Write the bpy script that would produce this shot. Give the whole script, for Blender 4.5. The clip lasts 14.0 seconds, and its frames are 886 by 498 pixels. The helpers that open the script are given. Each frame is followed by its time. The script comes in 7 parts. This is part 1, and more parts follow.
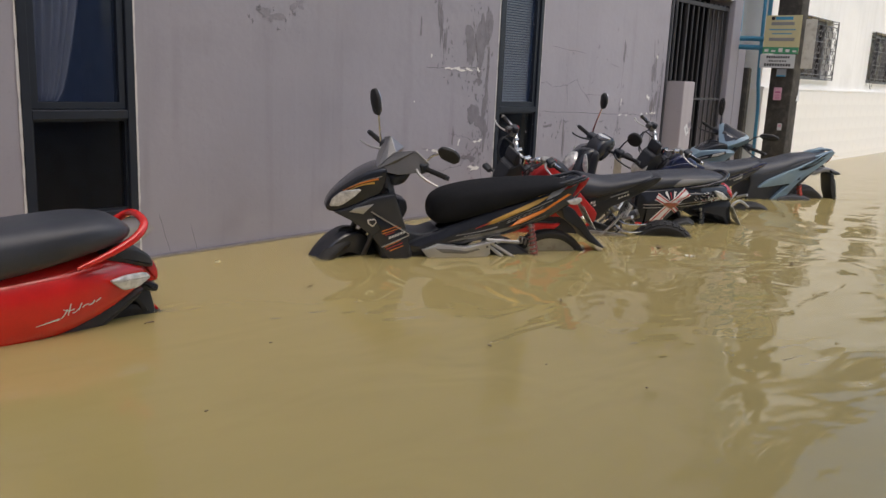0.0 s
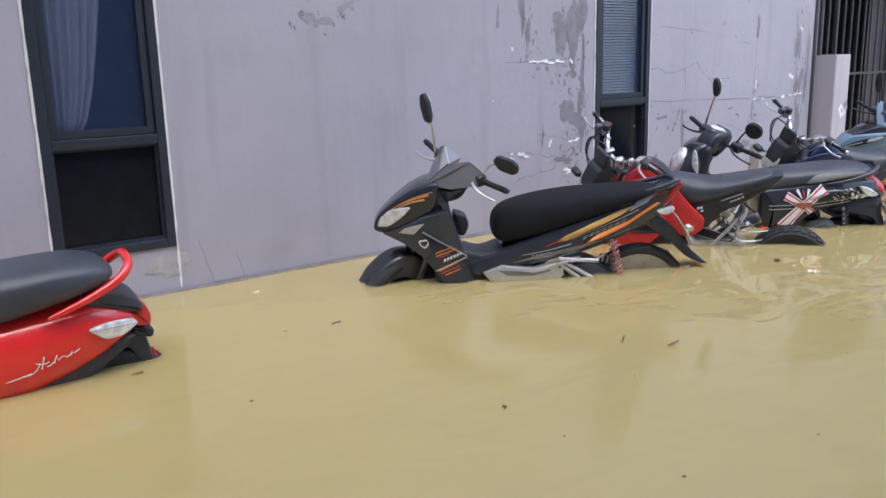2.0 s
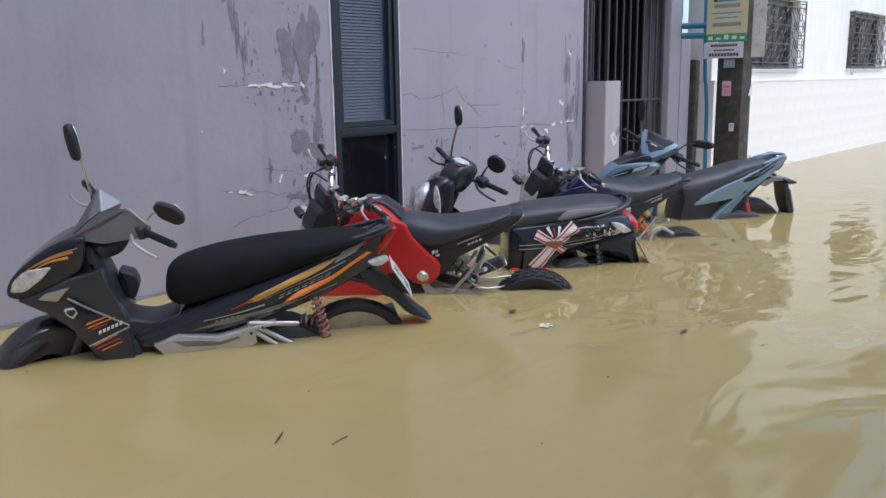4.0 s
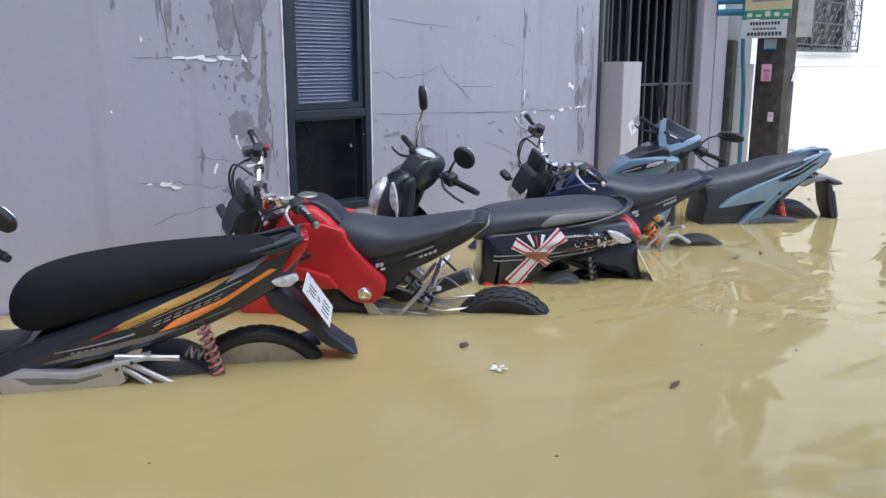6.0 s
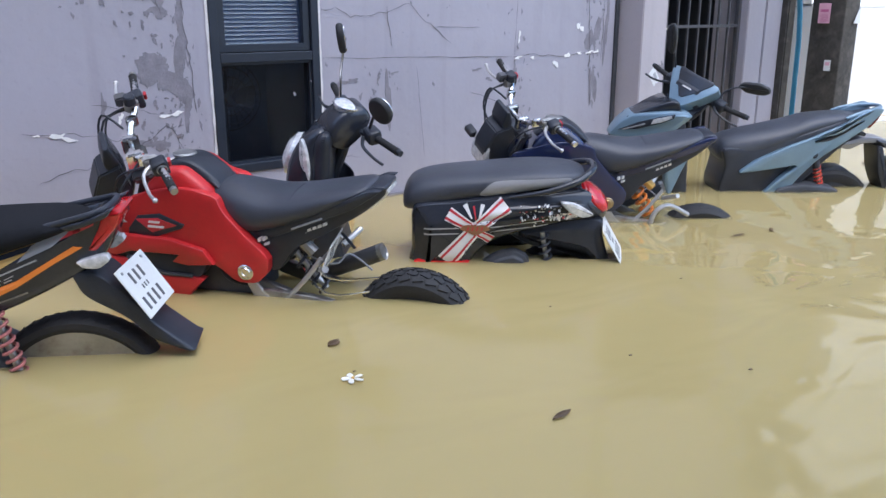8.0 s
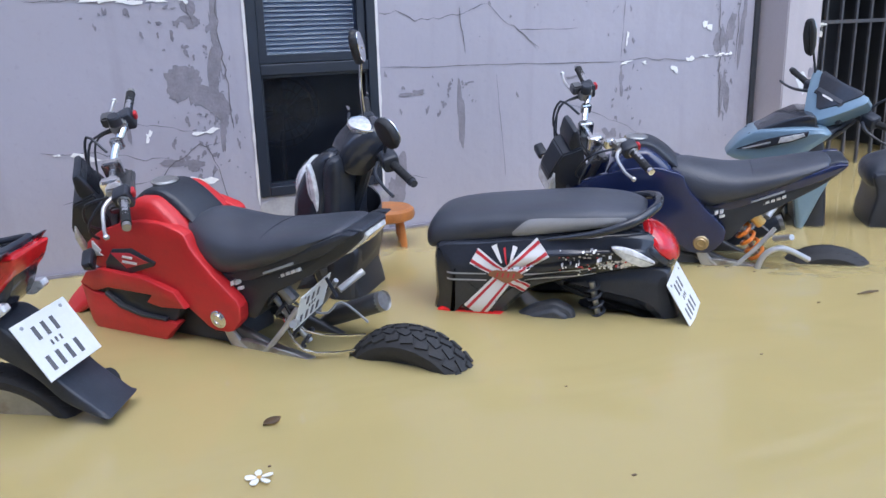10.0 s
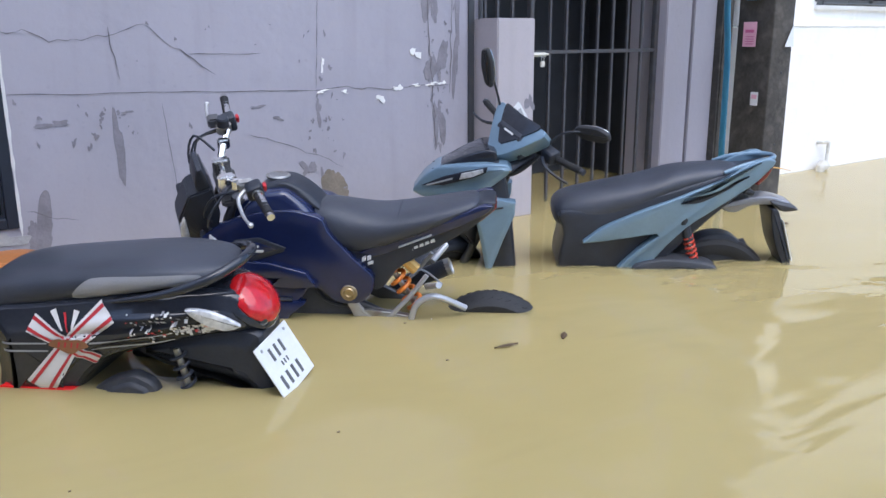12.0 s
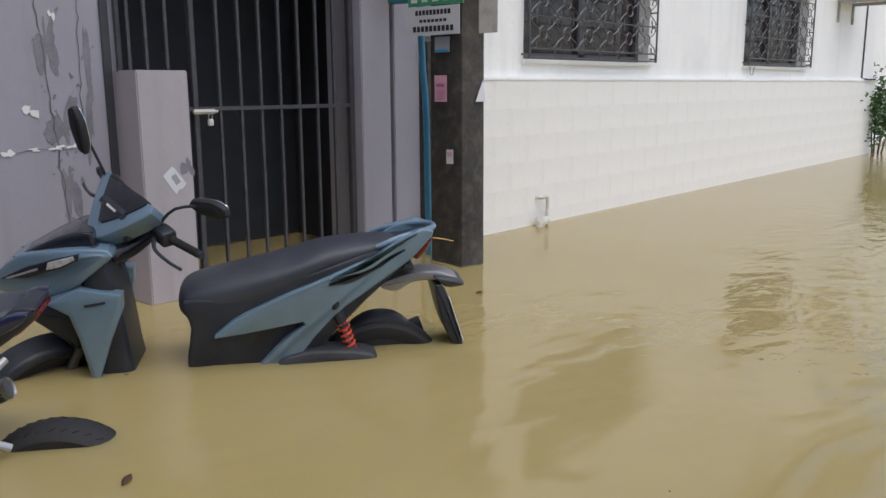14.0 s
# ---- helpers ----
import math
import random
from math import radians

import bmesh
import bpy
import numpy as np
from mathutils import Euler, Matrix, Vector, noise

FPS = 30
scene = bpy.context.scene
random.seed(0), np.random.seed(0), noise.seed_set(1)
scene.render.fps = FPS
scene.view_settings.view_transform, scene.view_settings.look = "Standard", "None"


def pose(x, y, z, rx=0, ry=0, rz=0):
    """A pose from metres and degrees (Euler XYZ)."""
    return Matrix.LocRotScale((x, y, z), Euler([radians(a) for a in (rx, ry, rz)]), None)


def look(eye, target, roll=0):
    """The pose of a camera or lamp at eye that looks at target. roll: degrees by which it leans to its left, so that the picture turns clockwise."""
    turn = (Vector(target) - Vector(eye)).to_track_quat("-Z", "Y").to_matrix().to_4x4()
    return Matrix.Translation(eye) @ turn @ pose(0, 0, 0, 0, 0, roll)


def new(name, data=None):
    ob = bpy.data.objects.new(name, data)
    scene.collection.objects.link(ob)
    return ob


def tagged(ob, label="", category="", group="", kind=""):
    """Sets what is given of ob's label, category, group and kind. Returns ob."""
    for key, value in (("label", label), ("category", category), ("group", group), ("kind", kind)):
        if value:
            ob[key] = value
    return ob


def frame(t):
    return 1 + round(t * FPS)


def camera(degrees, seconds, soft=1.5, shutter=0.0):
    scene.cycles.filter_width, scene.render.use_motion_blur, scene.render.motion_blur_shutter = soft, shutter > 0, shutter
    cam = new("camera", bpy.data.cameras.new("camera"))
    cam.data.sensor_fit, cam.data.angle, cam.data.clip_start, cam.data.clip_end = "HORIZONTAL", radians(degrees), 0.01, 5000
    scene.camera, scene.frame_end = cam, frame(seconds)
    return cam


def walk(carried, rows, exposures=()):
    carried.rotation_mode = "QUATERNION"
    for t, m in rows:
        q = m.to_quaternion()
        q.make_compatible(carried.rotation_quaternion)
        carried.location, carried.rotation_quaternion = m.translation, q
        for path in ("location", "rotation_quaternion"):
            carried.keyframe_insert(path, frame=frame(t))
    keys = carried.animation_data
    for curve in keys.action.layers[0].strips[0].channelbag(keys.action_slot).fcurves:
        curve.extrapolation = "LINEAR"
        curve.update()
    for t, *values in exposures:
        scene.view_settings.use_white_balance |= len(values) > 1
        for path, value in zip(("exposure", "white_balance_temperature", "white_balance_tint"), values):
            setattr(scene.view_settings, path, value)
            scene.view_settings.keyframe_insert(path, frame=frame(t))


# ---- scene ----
cam = camera(56.1, 14.0)
PATH = [
    (0, (-2.154, -4.146, 1.063), (-0.666, -2.874, 0.651), 2.5),
    (0.5, (-1.987, -4.086, 1.07), (-0.721, -2.601, 0.635), 1.5),
    (1, (-1.811, -4.041, 1.074), (-0.6, -2.512, 0.631), -0.8),
    (1.5, (-1.543, -4.126, 1.1), (-0.381, -2.558, 0.661), -0.8),
    (2, (-1.301, -4.15, 1.117), (-0.118, -2.598, 0.679), -1.5),
    (2.5, (-1.041, -4.046, 1.097), (0.333, -2.647, 0.704), -1.2),
    (3, (-0.796, -4.006, 1.087), (0.677, -2.709, 0.7), -1.4),
    (3.5, (-0.494, -4.096, 1.109), (0.973, -2.795, 0.718), -1.1),
    (4, (-0.281, -4.088, 1.109), (1.181, -2.781, 0.715), -0.9),
    (6.5, (0.865, -3.818, 1.054), (2.223, -2.419, 0.61), -0.3),
    (7, (1.114, -3.819, 1.043), (2.443, -2.4, 0.575), -0.6),
    (7.5, (1.385, -3.897, 1.057), (2.663, -2.459, 0.509), 0.1),
    (8, (1.593, -3.864, 1.024), (2.796, -2.365, 0.472), 0.0),
    (10.5, (2.672, -3.7, 1.018), (3.46, -1.944, 0.472), -1.7),
    (11, (2.915, -3.732, 1.013), (3.766, -2.007, 0.465), -1.9),
    (11.5, (3.166, -3.841, 1.036), (4.08, -2.147, 0.494), -1.6),
    (12, (3.387, -3.802, 1.009), (4.491, -2.21, 0.51), -0.3),
    (12.5, (3.616, -3.717, 1.023), (4.824, -2.175, 0.62), 0.9),
    (13, (3.82, -3.701, 1.019), (5.067, -2.184, 0.641), 0.3),
    (13.5, (4.079, -3.766, 1.022), (5.437, -2.348, 0.639), 1.4),
    (14, (4.309, -3.796, 1.015), (5.771, -2.487, 0.631), -0.3),
]
walk(cam, [(t, look(eye, target, roll)) for t, eye, target, roll in PATH],
     [(0.0, 0.53, 7400, 10), (0.5, 1.08, 6800, 10), (1.0, 1.30, 6350, 10), (2.0, 1.26, 6150, 10), (2.5, 1.18, 6100, 10), (3.0, 0.93, 6000, 10), (4.0, 0.78, 6150, 10),
      (6.5, 1.13, 5950, 10), (8.0, 1.14, 5800, 10), (10.5, 1.28, 5650, 10), (11.0, 1.26, 5550, 10), (12.0, 1.08, 5800, 10), (12.5, 0.70, 6050, 10), (13.0, 0.35, 6350, 10), (14.0, 0.28, 6600, 10)])

# ---- light ----
world = bpy.data.worlds.new("world")
scene.world = world
world.use_nodes = True
_n = world.node_tree.nodes
_sky = _n.new("ShaderNodeTexSky")
_sky.sky_type, _sky.sun_disc = "NISHITA", False
_sky.sun_elevation, _sky.sun_rotation = radians(62), radians(200)
_sky.air_density, _sky.dust_density, _sky.ozone_density = 1.0, 2.5, 2.0
world.node_tree.links.new(_sky.outputs[0], _n["Background"].inputs[0])
_n["Background"].inputs[1].default_value = 0.15
sun = new("sun", bpy.data.lights.new("sun", "SUN"))
sun.data.energy, sun.data.angle, sun.data.color = 0.9, radians(70), (1.0, 0.985, 0.965)
sun.matrix_world = look((3, -9, 18), (0, 0, 0))


# ---- materials ----
def mat(name, color, rough=0.5, metal=0.0, var=0.12, scale=8.0, fine=90.0, bump=0.1, coat=0.0, spec=0.5, dirt=None, dirt_amount=0.0):
    """A surface with large stains, fine grain, uneven gloss and slight relief."""
    m = bpy.data.materials.new(name)
    m.use_nodes = True
    nt = m.node_tree
    nd, ln = nt.nodes, nt.links
    p = nd["Principled BSDF"]
    co = nd.new("ShaderNodeTexCoord")
    big = nd.new("ShaderNodeTexNoise")
    big.inputs["Scale"].default_value, big.inputs["Detail"].default_value = scale, 6
    small = nd.new("ShaderNodeTexNoise")
    small.inputs["Scale"].default_value, small.inputs["Detail"].default_value = fine, 3
    ln.new(co.outputs["Object"], big.inputs["Vector"]), ln.new(co.outputs["Object"], small.inputs["Vector"])
    ramp = nd.new("ShaderNodeMix")
    ramp.data_type = "RGBA"
    lo, hi = [c * (1 - var) for c in color], [min(1, c * (1 + var)) for c in color]
    ramp.inputs["A"].default_value, ramp.inputs["B"].default_value = (*lo, 1), (*hi, 1)
    mixf = nd.new("ShaderNodeMath")
    mixf.operation = "MULTIPLY_ADD"
    ln.new(small.outputs[0], mixf.inputs[0])
    mixf.inputs[1].default_value = 0.6
    sub = nd.new("ShaderNodeMath")
    sub.operation = "MULTIPLY_ADD"
    ln.new(big.outputs[0], sub.inputs[0])
    sub.inputs[1].default_value, sub.inputs[2].default_value = 1.6, -0.6
    ln.new(sub.outputs[0], mixf.inputs[2])
    ln.new(mixf.outputs[0], ramp.inputs["Factor"])
    out = ramp.outputs["Result"]
    if dirt:
        dm = nd.new("ShaderNodeMix")
        dm.data_type = "RGBA"
        dn = nd.new("ShaderNodeTexNoise")
        dn.inputs["Scale"].default_value, dn.inputs["Detail"].default_value = scale * 2.7, 8
        ln.new(co.outputs["Object"], dn.inputs["Vector"])
        mr = nd.new("ShaderNodeMapRange")
        mr.inputs["From Min"].default_value, mr.inputs["From Max"].default_value = 0.5, 0.75
        mr.inputs["To Max"].default_value = dirt_amount
        ln.new(dn.outputs[0], mr.inputs["Value"])
        ln.new(mr.outputs[0], dm.inputs["Factor"])
        ln.new(out, dm.inputs["A"])
        dm.inputs["B"].default_value = (*dirt, 1)
        out = dm.outputs["Result"]
    ln.new(out, p.inputs["Base Color"])
    rr = nd.new("ShaderNodeMapRange")
    rr.inputs["To Min"].default_value, rr.inputs["To Max"].default_value = max(0.02, rough * 0.8), min(1, rough * 1.25)
    ln.new(big.outputs[0], rr.inputs["Value"])
    ln.new(rr.outputs[0], p.inputs["Roughness"])
    p.inputs["Metallic"].default_value = metal
    p.inputs["Coat Weight"].default_value = coat
    p.inputs["Coat Roughness"].default_value = 0.06
    p.inputs["Specular IOR Level"].default_value = spec
    if bump:
        b = nd.new("ShaderNodeBump")
        b.inputs["Strength"].default_value, b.inputs["Distance"].default_value = bump, 0.004
        ln.new(small.outputs[0], b.inputs["Height"])
        ln.new(b.outputs[0], p.inputs["Normal"])
    return m


def glass_mat(name, color, rough=0.02, alpha=0.25, ior=1.5):
    m = bpy.data.materials.new(name)
    m.use_nodes = True
    nd, ln = m.node_tree.nodes, m.node_tree.links
    p = nd["Principled BSDF"]
    p.inputs["Base Color"].default_value = (*color, 1)
    p.inputs["Roughness"].default_value = rough
    p.inputs["Alpha"].default_value = alpha
    p.inputs["IOR"].default_value = ior
    return m


def water_mat(name, surface, cover):
    """Silty flood water: thin brown murk, and on the surface a clear, gently rippled gloss."""
    m = bpy.data.materials.new(name)
    m.use_nodes = True
    nd, ln = m.node_tree.nodes, m.node_tree.links
    nd.remove(nd["Principled BSDF"])
    co = nd.new("ShaderNodeTexCoord")
    silt = nd.new("ShaderNodeTexNoise")
    silt.inputs["Scale"].default_value, silt.inputs["Detail"].default_value = 0.7, 5
    ln.new(co.outputs["Object"], silt.inputs["Vector"])
    mx = nd.new("ShaderNodeMix")
    mx.data_type = "RGBA"
    mx.inputs["A"].default_value, mx.inputs["B"].default_value = (*SILT_DARK, 1), (*SILT_PALE, 1)
    ln.new(silt.outputs[0], mx.inputs["Factor"])
    murk = nd.new("ShaderNodeBsdfDiffuse")
    ln.new(mx.outputs["Result"], murk.inputs["Color"])
    body = murk.outputs[0]
    if cover < 1:
        clear = nd.new("ShaderNodeBsdfTransparent")
        clear.inputs["Color"].default_value = (0.97, 0.93, 0.82, 1)
        both_ = nd.new("ShaderNodeMixShader")
        both_.inputs[0].default_value = cover
        ln.new(clear.outputs[0], both_.inputs[1]), ln.new(body, both_.inputs[2])
        body = both_.outputs[0]
    if not surface:
        ln.new(body, nd["Material Output"].inputs[0])
        return m
    sep = nd.new("ShaderNodeSeparateXYZ")
    ln.new(co.outputs["Object"], sep.inputs[0])

    def fade(axis, a, b, lo, hi):
        mr = nd.new("ShaderNodeMapRange")
        mr.inputs["From Min"].default_value, mr.inputs["From Max"].default_value = a, b
        mr.inputs["To Min"].default_value, mr.inputs["To Max"].default_value = lo, hi
        ln.new(sep.outputs[axis], mr.inputs["Value"])
        return mr.outputs[0]

    mul = nd.new("ShaderNodeMath")
    mul.operation = "ADD"
    ln.new(fade("X", 5.5, 11.0, 0.0, 1.0), mul.inputs[0]), ln.new(fade("Y", -1.3, -3.2, 0.02, 0.22), mul.inputs[1])
    calm = fade("Y", -0.8, -3.0, 0.06, 0.62)
    mp = nd.new("ShaderNodeMapping")
    mp.inputs["Scale"].default_value, mp.inputs["Rotation"].default_value = (1.0, 1.7, 1.0), (0, 0, radians(30))
    ln.new(co.outputs["Object"], mp.inputs["Vector"])
    swell = nd.new("ShaderNodeTexNoise")
    swell.inputs["Scale"].default_value, swell.inputs["Detail"].default_value = 1.6, 2.0
    swell.inputs["Distortion"].default_value = 0.6
    ln.new(mp.outputs[0], swell.inputs["Vector"])
    ripple = nd.new("ShaderNodeTexNoise")
    ripple.inputs["Scale"].default_value, ripple.inputs["Detail"].default_value = 8.5, 2.0
    ln.new(mp.outputs[0], ripple.inputs["Vector"])
    b1, b2 = nd.new("ShaderNodeBump"), nd.new("ShaderNodeBump")
    b1.inputs["Distance"].default_value, b2.inputs["Distance"].default_value = 0.035, 0.006
    ln.new(calm, b1.inputs["Strength"])
    ln.new(swell.outputs[0], b1.inputs["Height"]), ln.new(ripple.outputs[0], b2.inputs["Height"])
    ln.new(mul.outputs[0], b2.inputs["Strength"])
    ln.new(b1.outputs[0], b2.inputs["Normal"])
    gloss, fres, top = nd.new("ShaderNodeBsdfGlossy"), nd.new("ShaderNodeFresnel"), nd.new("ShaderNodeMixShader")
    gloss.inputs["Roughness"].default_value, fres.inputs["IOR"].default_value = 0.02, 1.48
    ln.new(b2.outputs[0], gloss.inputs["Normal"]), ln.new(b2.outputs[0], fres.inputs["Normal"])
    ln.new(fres.outputs[0], top.inputs[0]), ln.new(body, top.inputs[1]), ln.new(gloss.outputs[0], top.inputs[2])
    ln.new(top.outputs[0], nd["Material Output"].inputs[0])
    return m


def wall_mat(name, base, stain, damp):
    """Painted render: cloudy paint, runs of water, fine trowel marks."""
    m = bpy.data.materials.new(name)
    m.use_nodes = True
    nd, ln = m.node_tree.nodes, m.node_tree.links
    p = nd["Principled BSDF"]
    co = nd.new("ShaderNodeTexCoord")

    def tex(scale, detail, stretch=(1, 1, 1)):
        mp = nd.new("ShaderNodeMapping")
        mp.inputs["Scale"].default_value = stretch
        ln.new(co.outputs["Object"], mp.inputs["Vector"])
        t = nd.new("ShaderNodeTexNoise")
        t.inputs["Scale"].default_value, t.inputs["Detail"].default_value = scale, detail
        ln.new(mp.outputs[0], t.inputs["Vector"])
        return t.outputs[0]

    def over(a, b, fac, lo, hi, amount):
        mr = nd.new("ShaderNodeMapRange")
        mr.inputs["From Min"].default_value, mr.inputs["From Max"].default_value, mr.inputs["To Max"].default_value = lo, hi, amount
        ln.new(fac, mr.inputs["Value"])
        x = nd.new("ShaderNodeMix")
        x.data_type = "RGBA"
        ln.new(mr.outputs[0], x.inputs["Factor"])
        if isinstance(a, tuple):
            x.inputs["A"].default_value = (*a, 1)
        else:
            ln.new(a, x.inputs["A"])
        x.inputs["B"].default_value = (*b, 1)
        return x.outputs["Result"]

    c = over(base, tuple(v * 1.13 for v in base), tex(0.9, 6), 0.35, 0.65, 1.0)
    c = over(c, stain, tex(2.2, 7), 0.56, 0.8, 0.4)
    c = over(c, damp, tex(2.6, 5, (3.2, 1, 0.22)), 0.56, 0.78, 0.45)
    c = over(c, tuple(v * 1.25 for v in base), tex(3.0, 4, (5.0, 1, 0.16)), 0.62, 0.8, 0.3)
    c = over(c, tuple(v * 0.82 for v in base), tex(40, 3), 0.6, 0.75, 0.3)
    ln.new(c, p.inputs["Base Color"])
    p.inputs["Roughness"].default_value = 0.62
    b = nd.new("ShaderNodeBump")
    b.inputs["Strength"].default_value, b.inputs["Distance"].default_value = 0.35, 0.006
    ln.new(tex(18, 6), b.inputs["Height"])
    ln.new(b.outputs[0], p.inputs["Normal"])
    return m


SILT_DARK, SILT_PALE = (0.635, 0.522, 0.234), (0.70, 0.589, 0.282)
M_WATER = water_mat("flood_water", True, 0.48)
M_MURK = water_mat("silt_murk", False, 0.5)
M_MURKDEEP = water_mat("deep_silt", False, 1.0)
M_WALL = wall_mat("grey_paint", (0.332, 0.318, 0.362), (0.25, 0.236, 0.265), (0.265, 0.25, 0.28))
M_WHITE = wall_mat("white_paint", (0.82, 0.815, 0.80), (0.70, 0.69, 0.66), (0.73, 0.72, 0.69))
M_CREAM = wall_mat("cream_paint", (0.79, 0.775, 0.735), (0.70, 0.68, 0.61), (0.74, 0.72, 0.66))
M_CONC = mat("old_concrete", (0.058, 0.053, 0.047), 0.88, var=0.6, scale=5, fine=45, bump=0.8, dirt=(0.13, 0.118, 0.10), dirt_amount=0.7)
M_PILLAR = wall_mat("pink_grey_paint", (0.40, 0.368, 0.385), (0.34, 0.31, 0.32), (0.33, 0.305, 0.315))
M_GROUND = mat("silt", (0.2, 0.15, 0.08), 0.9, var=0.2)
M_ALU = mat("black_aluminium", (0.014, 0.019, 0.031), 0.42, var=0.2, bump=0.02)
M_CAULK = mat("white_sealant", (0.7, 0.69, 0.68), 0.6, var=0.1)
M_BARE = mat("bare_plaster", (0.8, 0.79, 0.77), 0.8, var=0.08, bump=0.3)
M_DAMP = mat("damp_render", (0.215, 0.202, 0.228), 0.55, var=0.25, scale=14, bump=0.4)
M_FAINT = mat("faint_stain", (0.285, 0.272, 0.305), 0.62, var=0.2, scale=14, bump=0.3)
M_BRASS = mat("dull_brass", (0.42, 0.33, 0.2), 0.3, metal=0.9, var=0.2, bump=0.05)
M_TRIM = mat("dark_silver_trim", (0.2, 0.2, 0.205), 0.34, metal=0.6, var=0.2, bump=0.0)
M_MUD = mat("muddy_render", (0.2, 0.17, 0.135), 0.7, var=0.35, scale=12, bump=0.4)
M_CRACK = mat("crack", (0.13, 0.12, 0.128), 0.9, var=0.2)
M_PATCH = mat("mortar_patch", (0.36, 0.35, 0.35), 0.8, var=0.25, scale=12, bump=0.4)
# near-black colour stands in for shade in the passage and the slot
M_SHADEBLACK = mat("shade_black", (0.03, 0.034, 0.042), 0.85, var=0.3)
# diffuse blue in this glass stands in for the blue it would reflect
M_PANE = glass_mat("glass_painted_sky", (0.03, 0.05, 0.11), 0.02, 0.32)
M_PANEHOUSE = glass_mat("brown_glass", (0.045, 0.036, 0.04), 0.06, 0.92)
M_PANEDARK = glass_mat("dark_glass", (0.010, 0.012, 0.017), 0.03, 0.38, 1.45)
M_GATE = mat("gate_paint", (0.06, 0.062, 0.072), 0.45, var=0.3, scale=20, dirt=(0.1, 0.06, 0.035), dirt_amount=0.5)
M_BLACK = mat("black_plastic", (0.027, 0.031, 0.041), 0.4, var=0.35, bump=0.12, fine=160, spec=0.4, dirt=(0.07, 0.064, 0.055), dirt_amount=0.12)
M_GLOSSBLACK = mat("gloss_black", (0.025, 0.028, 0.037), 0.16, var=0.3, coat=0.35, bump=0.0, spec=0.4, dirt=(0.05, 0.048, 0.045), dirt_amount=0.05)
M_DGREY = mat("grey_plastic", (0.04, 0.043, 0.05), 0.5, var=0.3, dirt=(0.09, 0.078, 0.06), dirt_amount=0.25)
M_SEAT = mat("black_vinyl", (0.046, 0.051, 0.065), 0.4, var=0.3, scale=5, bump=0.3, fine=240, dirt=(0.085, 0.082, 0.08), dirt_amount=0.18)
M_SEATMATT = mat("black_cloth", (0.014, 0.0148, 0.0175), 0.9, var=0.3, bump=0.5, fine=260, spec=0.15)
M_GREYVINYL = mat("grey_vinyl", (0.27, 0.27, 0.275), 0.5, var=0.12, bump=0.3, fine=220)
M_RED = mat("red_paint", (0.72, 0.018, 0.016), 0.24, var=0.1, coat=0.6, bump=0.0)
M_REDMATT = mat("red_plastic", (0.52, 0.022, 0.024), 0.38, var=0.14, bump=0.03, dirt=(0.36, 0.03, 0.03), dirt_amount=0.3)
M_NAVY = mat("navy_paint", (0.011, 0.018, 0.064), 0.2, var=0.25, coat=0.6, bump=0.0, dirt=(0.03, 0.032, 0.05), dirt_amount=0.1)
M_BLUE = mat("blue_grey_paint", (0.165, 0.25, 0.325), 0.34, metal=0.25, var=0.12, coat=0.4, bump=0.0)
M_TYRE = mat("rubber", (0.026, 0.026, 0.027), 0.75, var=0.3, bump=0.3)
M_CHROME = mat("chrome", (0.72, 0.72, 0.72), 0.16, metal=1.0, var=0.08, bump=0.0)
M_STEEL = mat("dull_steel", (0.42, 0.42, 0.41), 0.38, metal=0.9, var=0.2, bump=0.1, dirt=(0.16, 0.1, 0.06), dirt_amount=0.5)
M_ALLOY = mat("silver_paint", (0.5, 0.5, 0.5), 0.36, metal=0.6, var=0.12, bump=0.03)
M_GUN = mat("gunmetal_paint", (0.11, 0.11, 0.115), 0.34, metal=0.55, var=0.15, coat=0.3, bump=0.0)
M_DARKGUN = mat("dark_gunmetal", (0.038, 0.042, 0.052), 0.32, metal=0.15, var=0.2, coat=0.2, bump=0.0)
M_GRIP = mat("rubber_grip", (0.016, 0.016, 0.017), 0.8, var=0.3, bump=0.6, fine=300)
M_TAIL = mat("red_lens", (0.5, 0.010, 0.014), 0.14, var=0.3, scale=30, coat=0.6, bump=0.0)
M_TAILDARK = mat("dark_red_lens", (0.16, 0.01, 0.012), 0.15, var=0.15, coat=0.8, bump=0.0)
M_SHELL = mat("mirror_plastic", (0.02, 0.021, 0.024), 0.6, var=0.2, bump=0.08, fine=200)
M_CLEAR = mat("clear_lens", (0.66, 0.68, 0.72), 0.1, metal=0.15, var=0.5, scale=30, fine=90, coat=0.9, bump=0.0, dirt=(0.25, 0.26, 0.28), dirt_amount=0.35)
M_OLDSPRING = mat("faded_red_spring", (0.36, 0.13, 0.12), 0.5, var=0.3, scale=30)
M_REDSPRING = mat("red_spring", (0.55, 0.06, 0.03), 0.4, var=0.15)
M_MIRROR = mat("mirror_glass", (0.75, 0.77, 0.8), 0.04, metal=1.0, var=0.03, bump=0.0)
M_ORANGE = mat("orange_paint", (0.75, 0.22, 0.03), 0.35, var=0.1, bump=0.0)
M_BRONZE = mat("bronze_print", (0.27, 0.12, 0.055), 0.4, var=0.2, scale=40)
M_VISOR = mat("silver_grey_paint", (0.25, 0.25, 0.265), 0.34, metal=0.5, var=0.15, coat=0.35, bump=0.0)
M_ROOM = mat("dim_room_paint", (0.2, 0.25, 0.36), 0.8, var=0.2)
M_GOLD = mat("gold_decal", (0.68, 0.42, 0.12), 0.35, metal=0.3, var=0.12, bump=0.0)
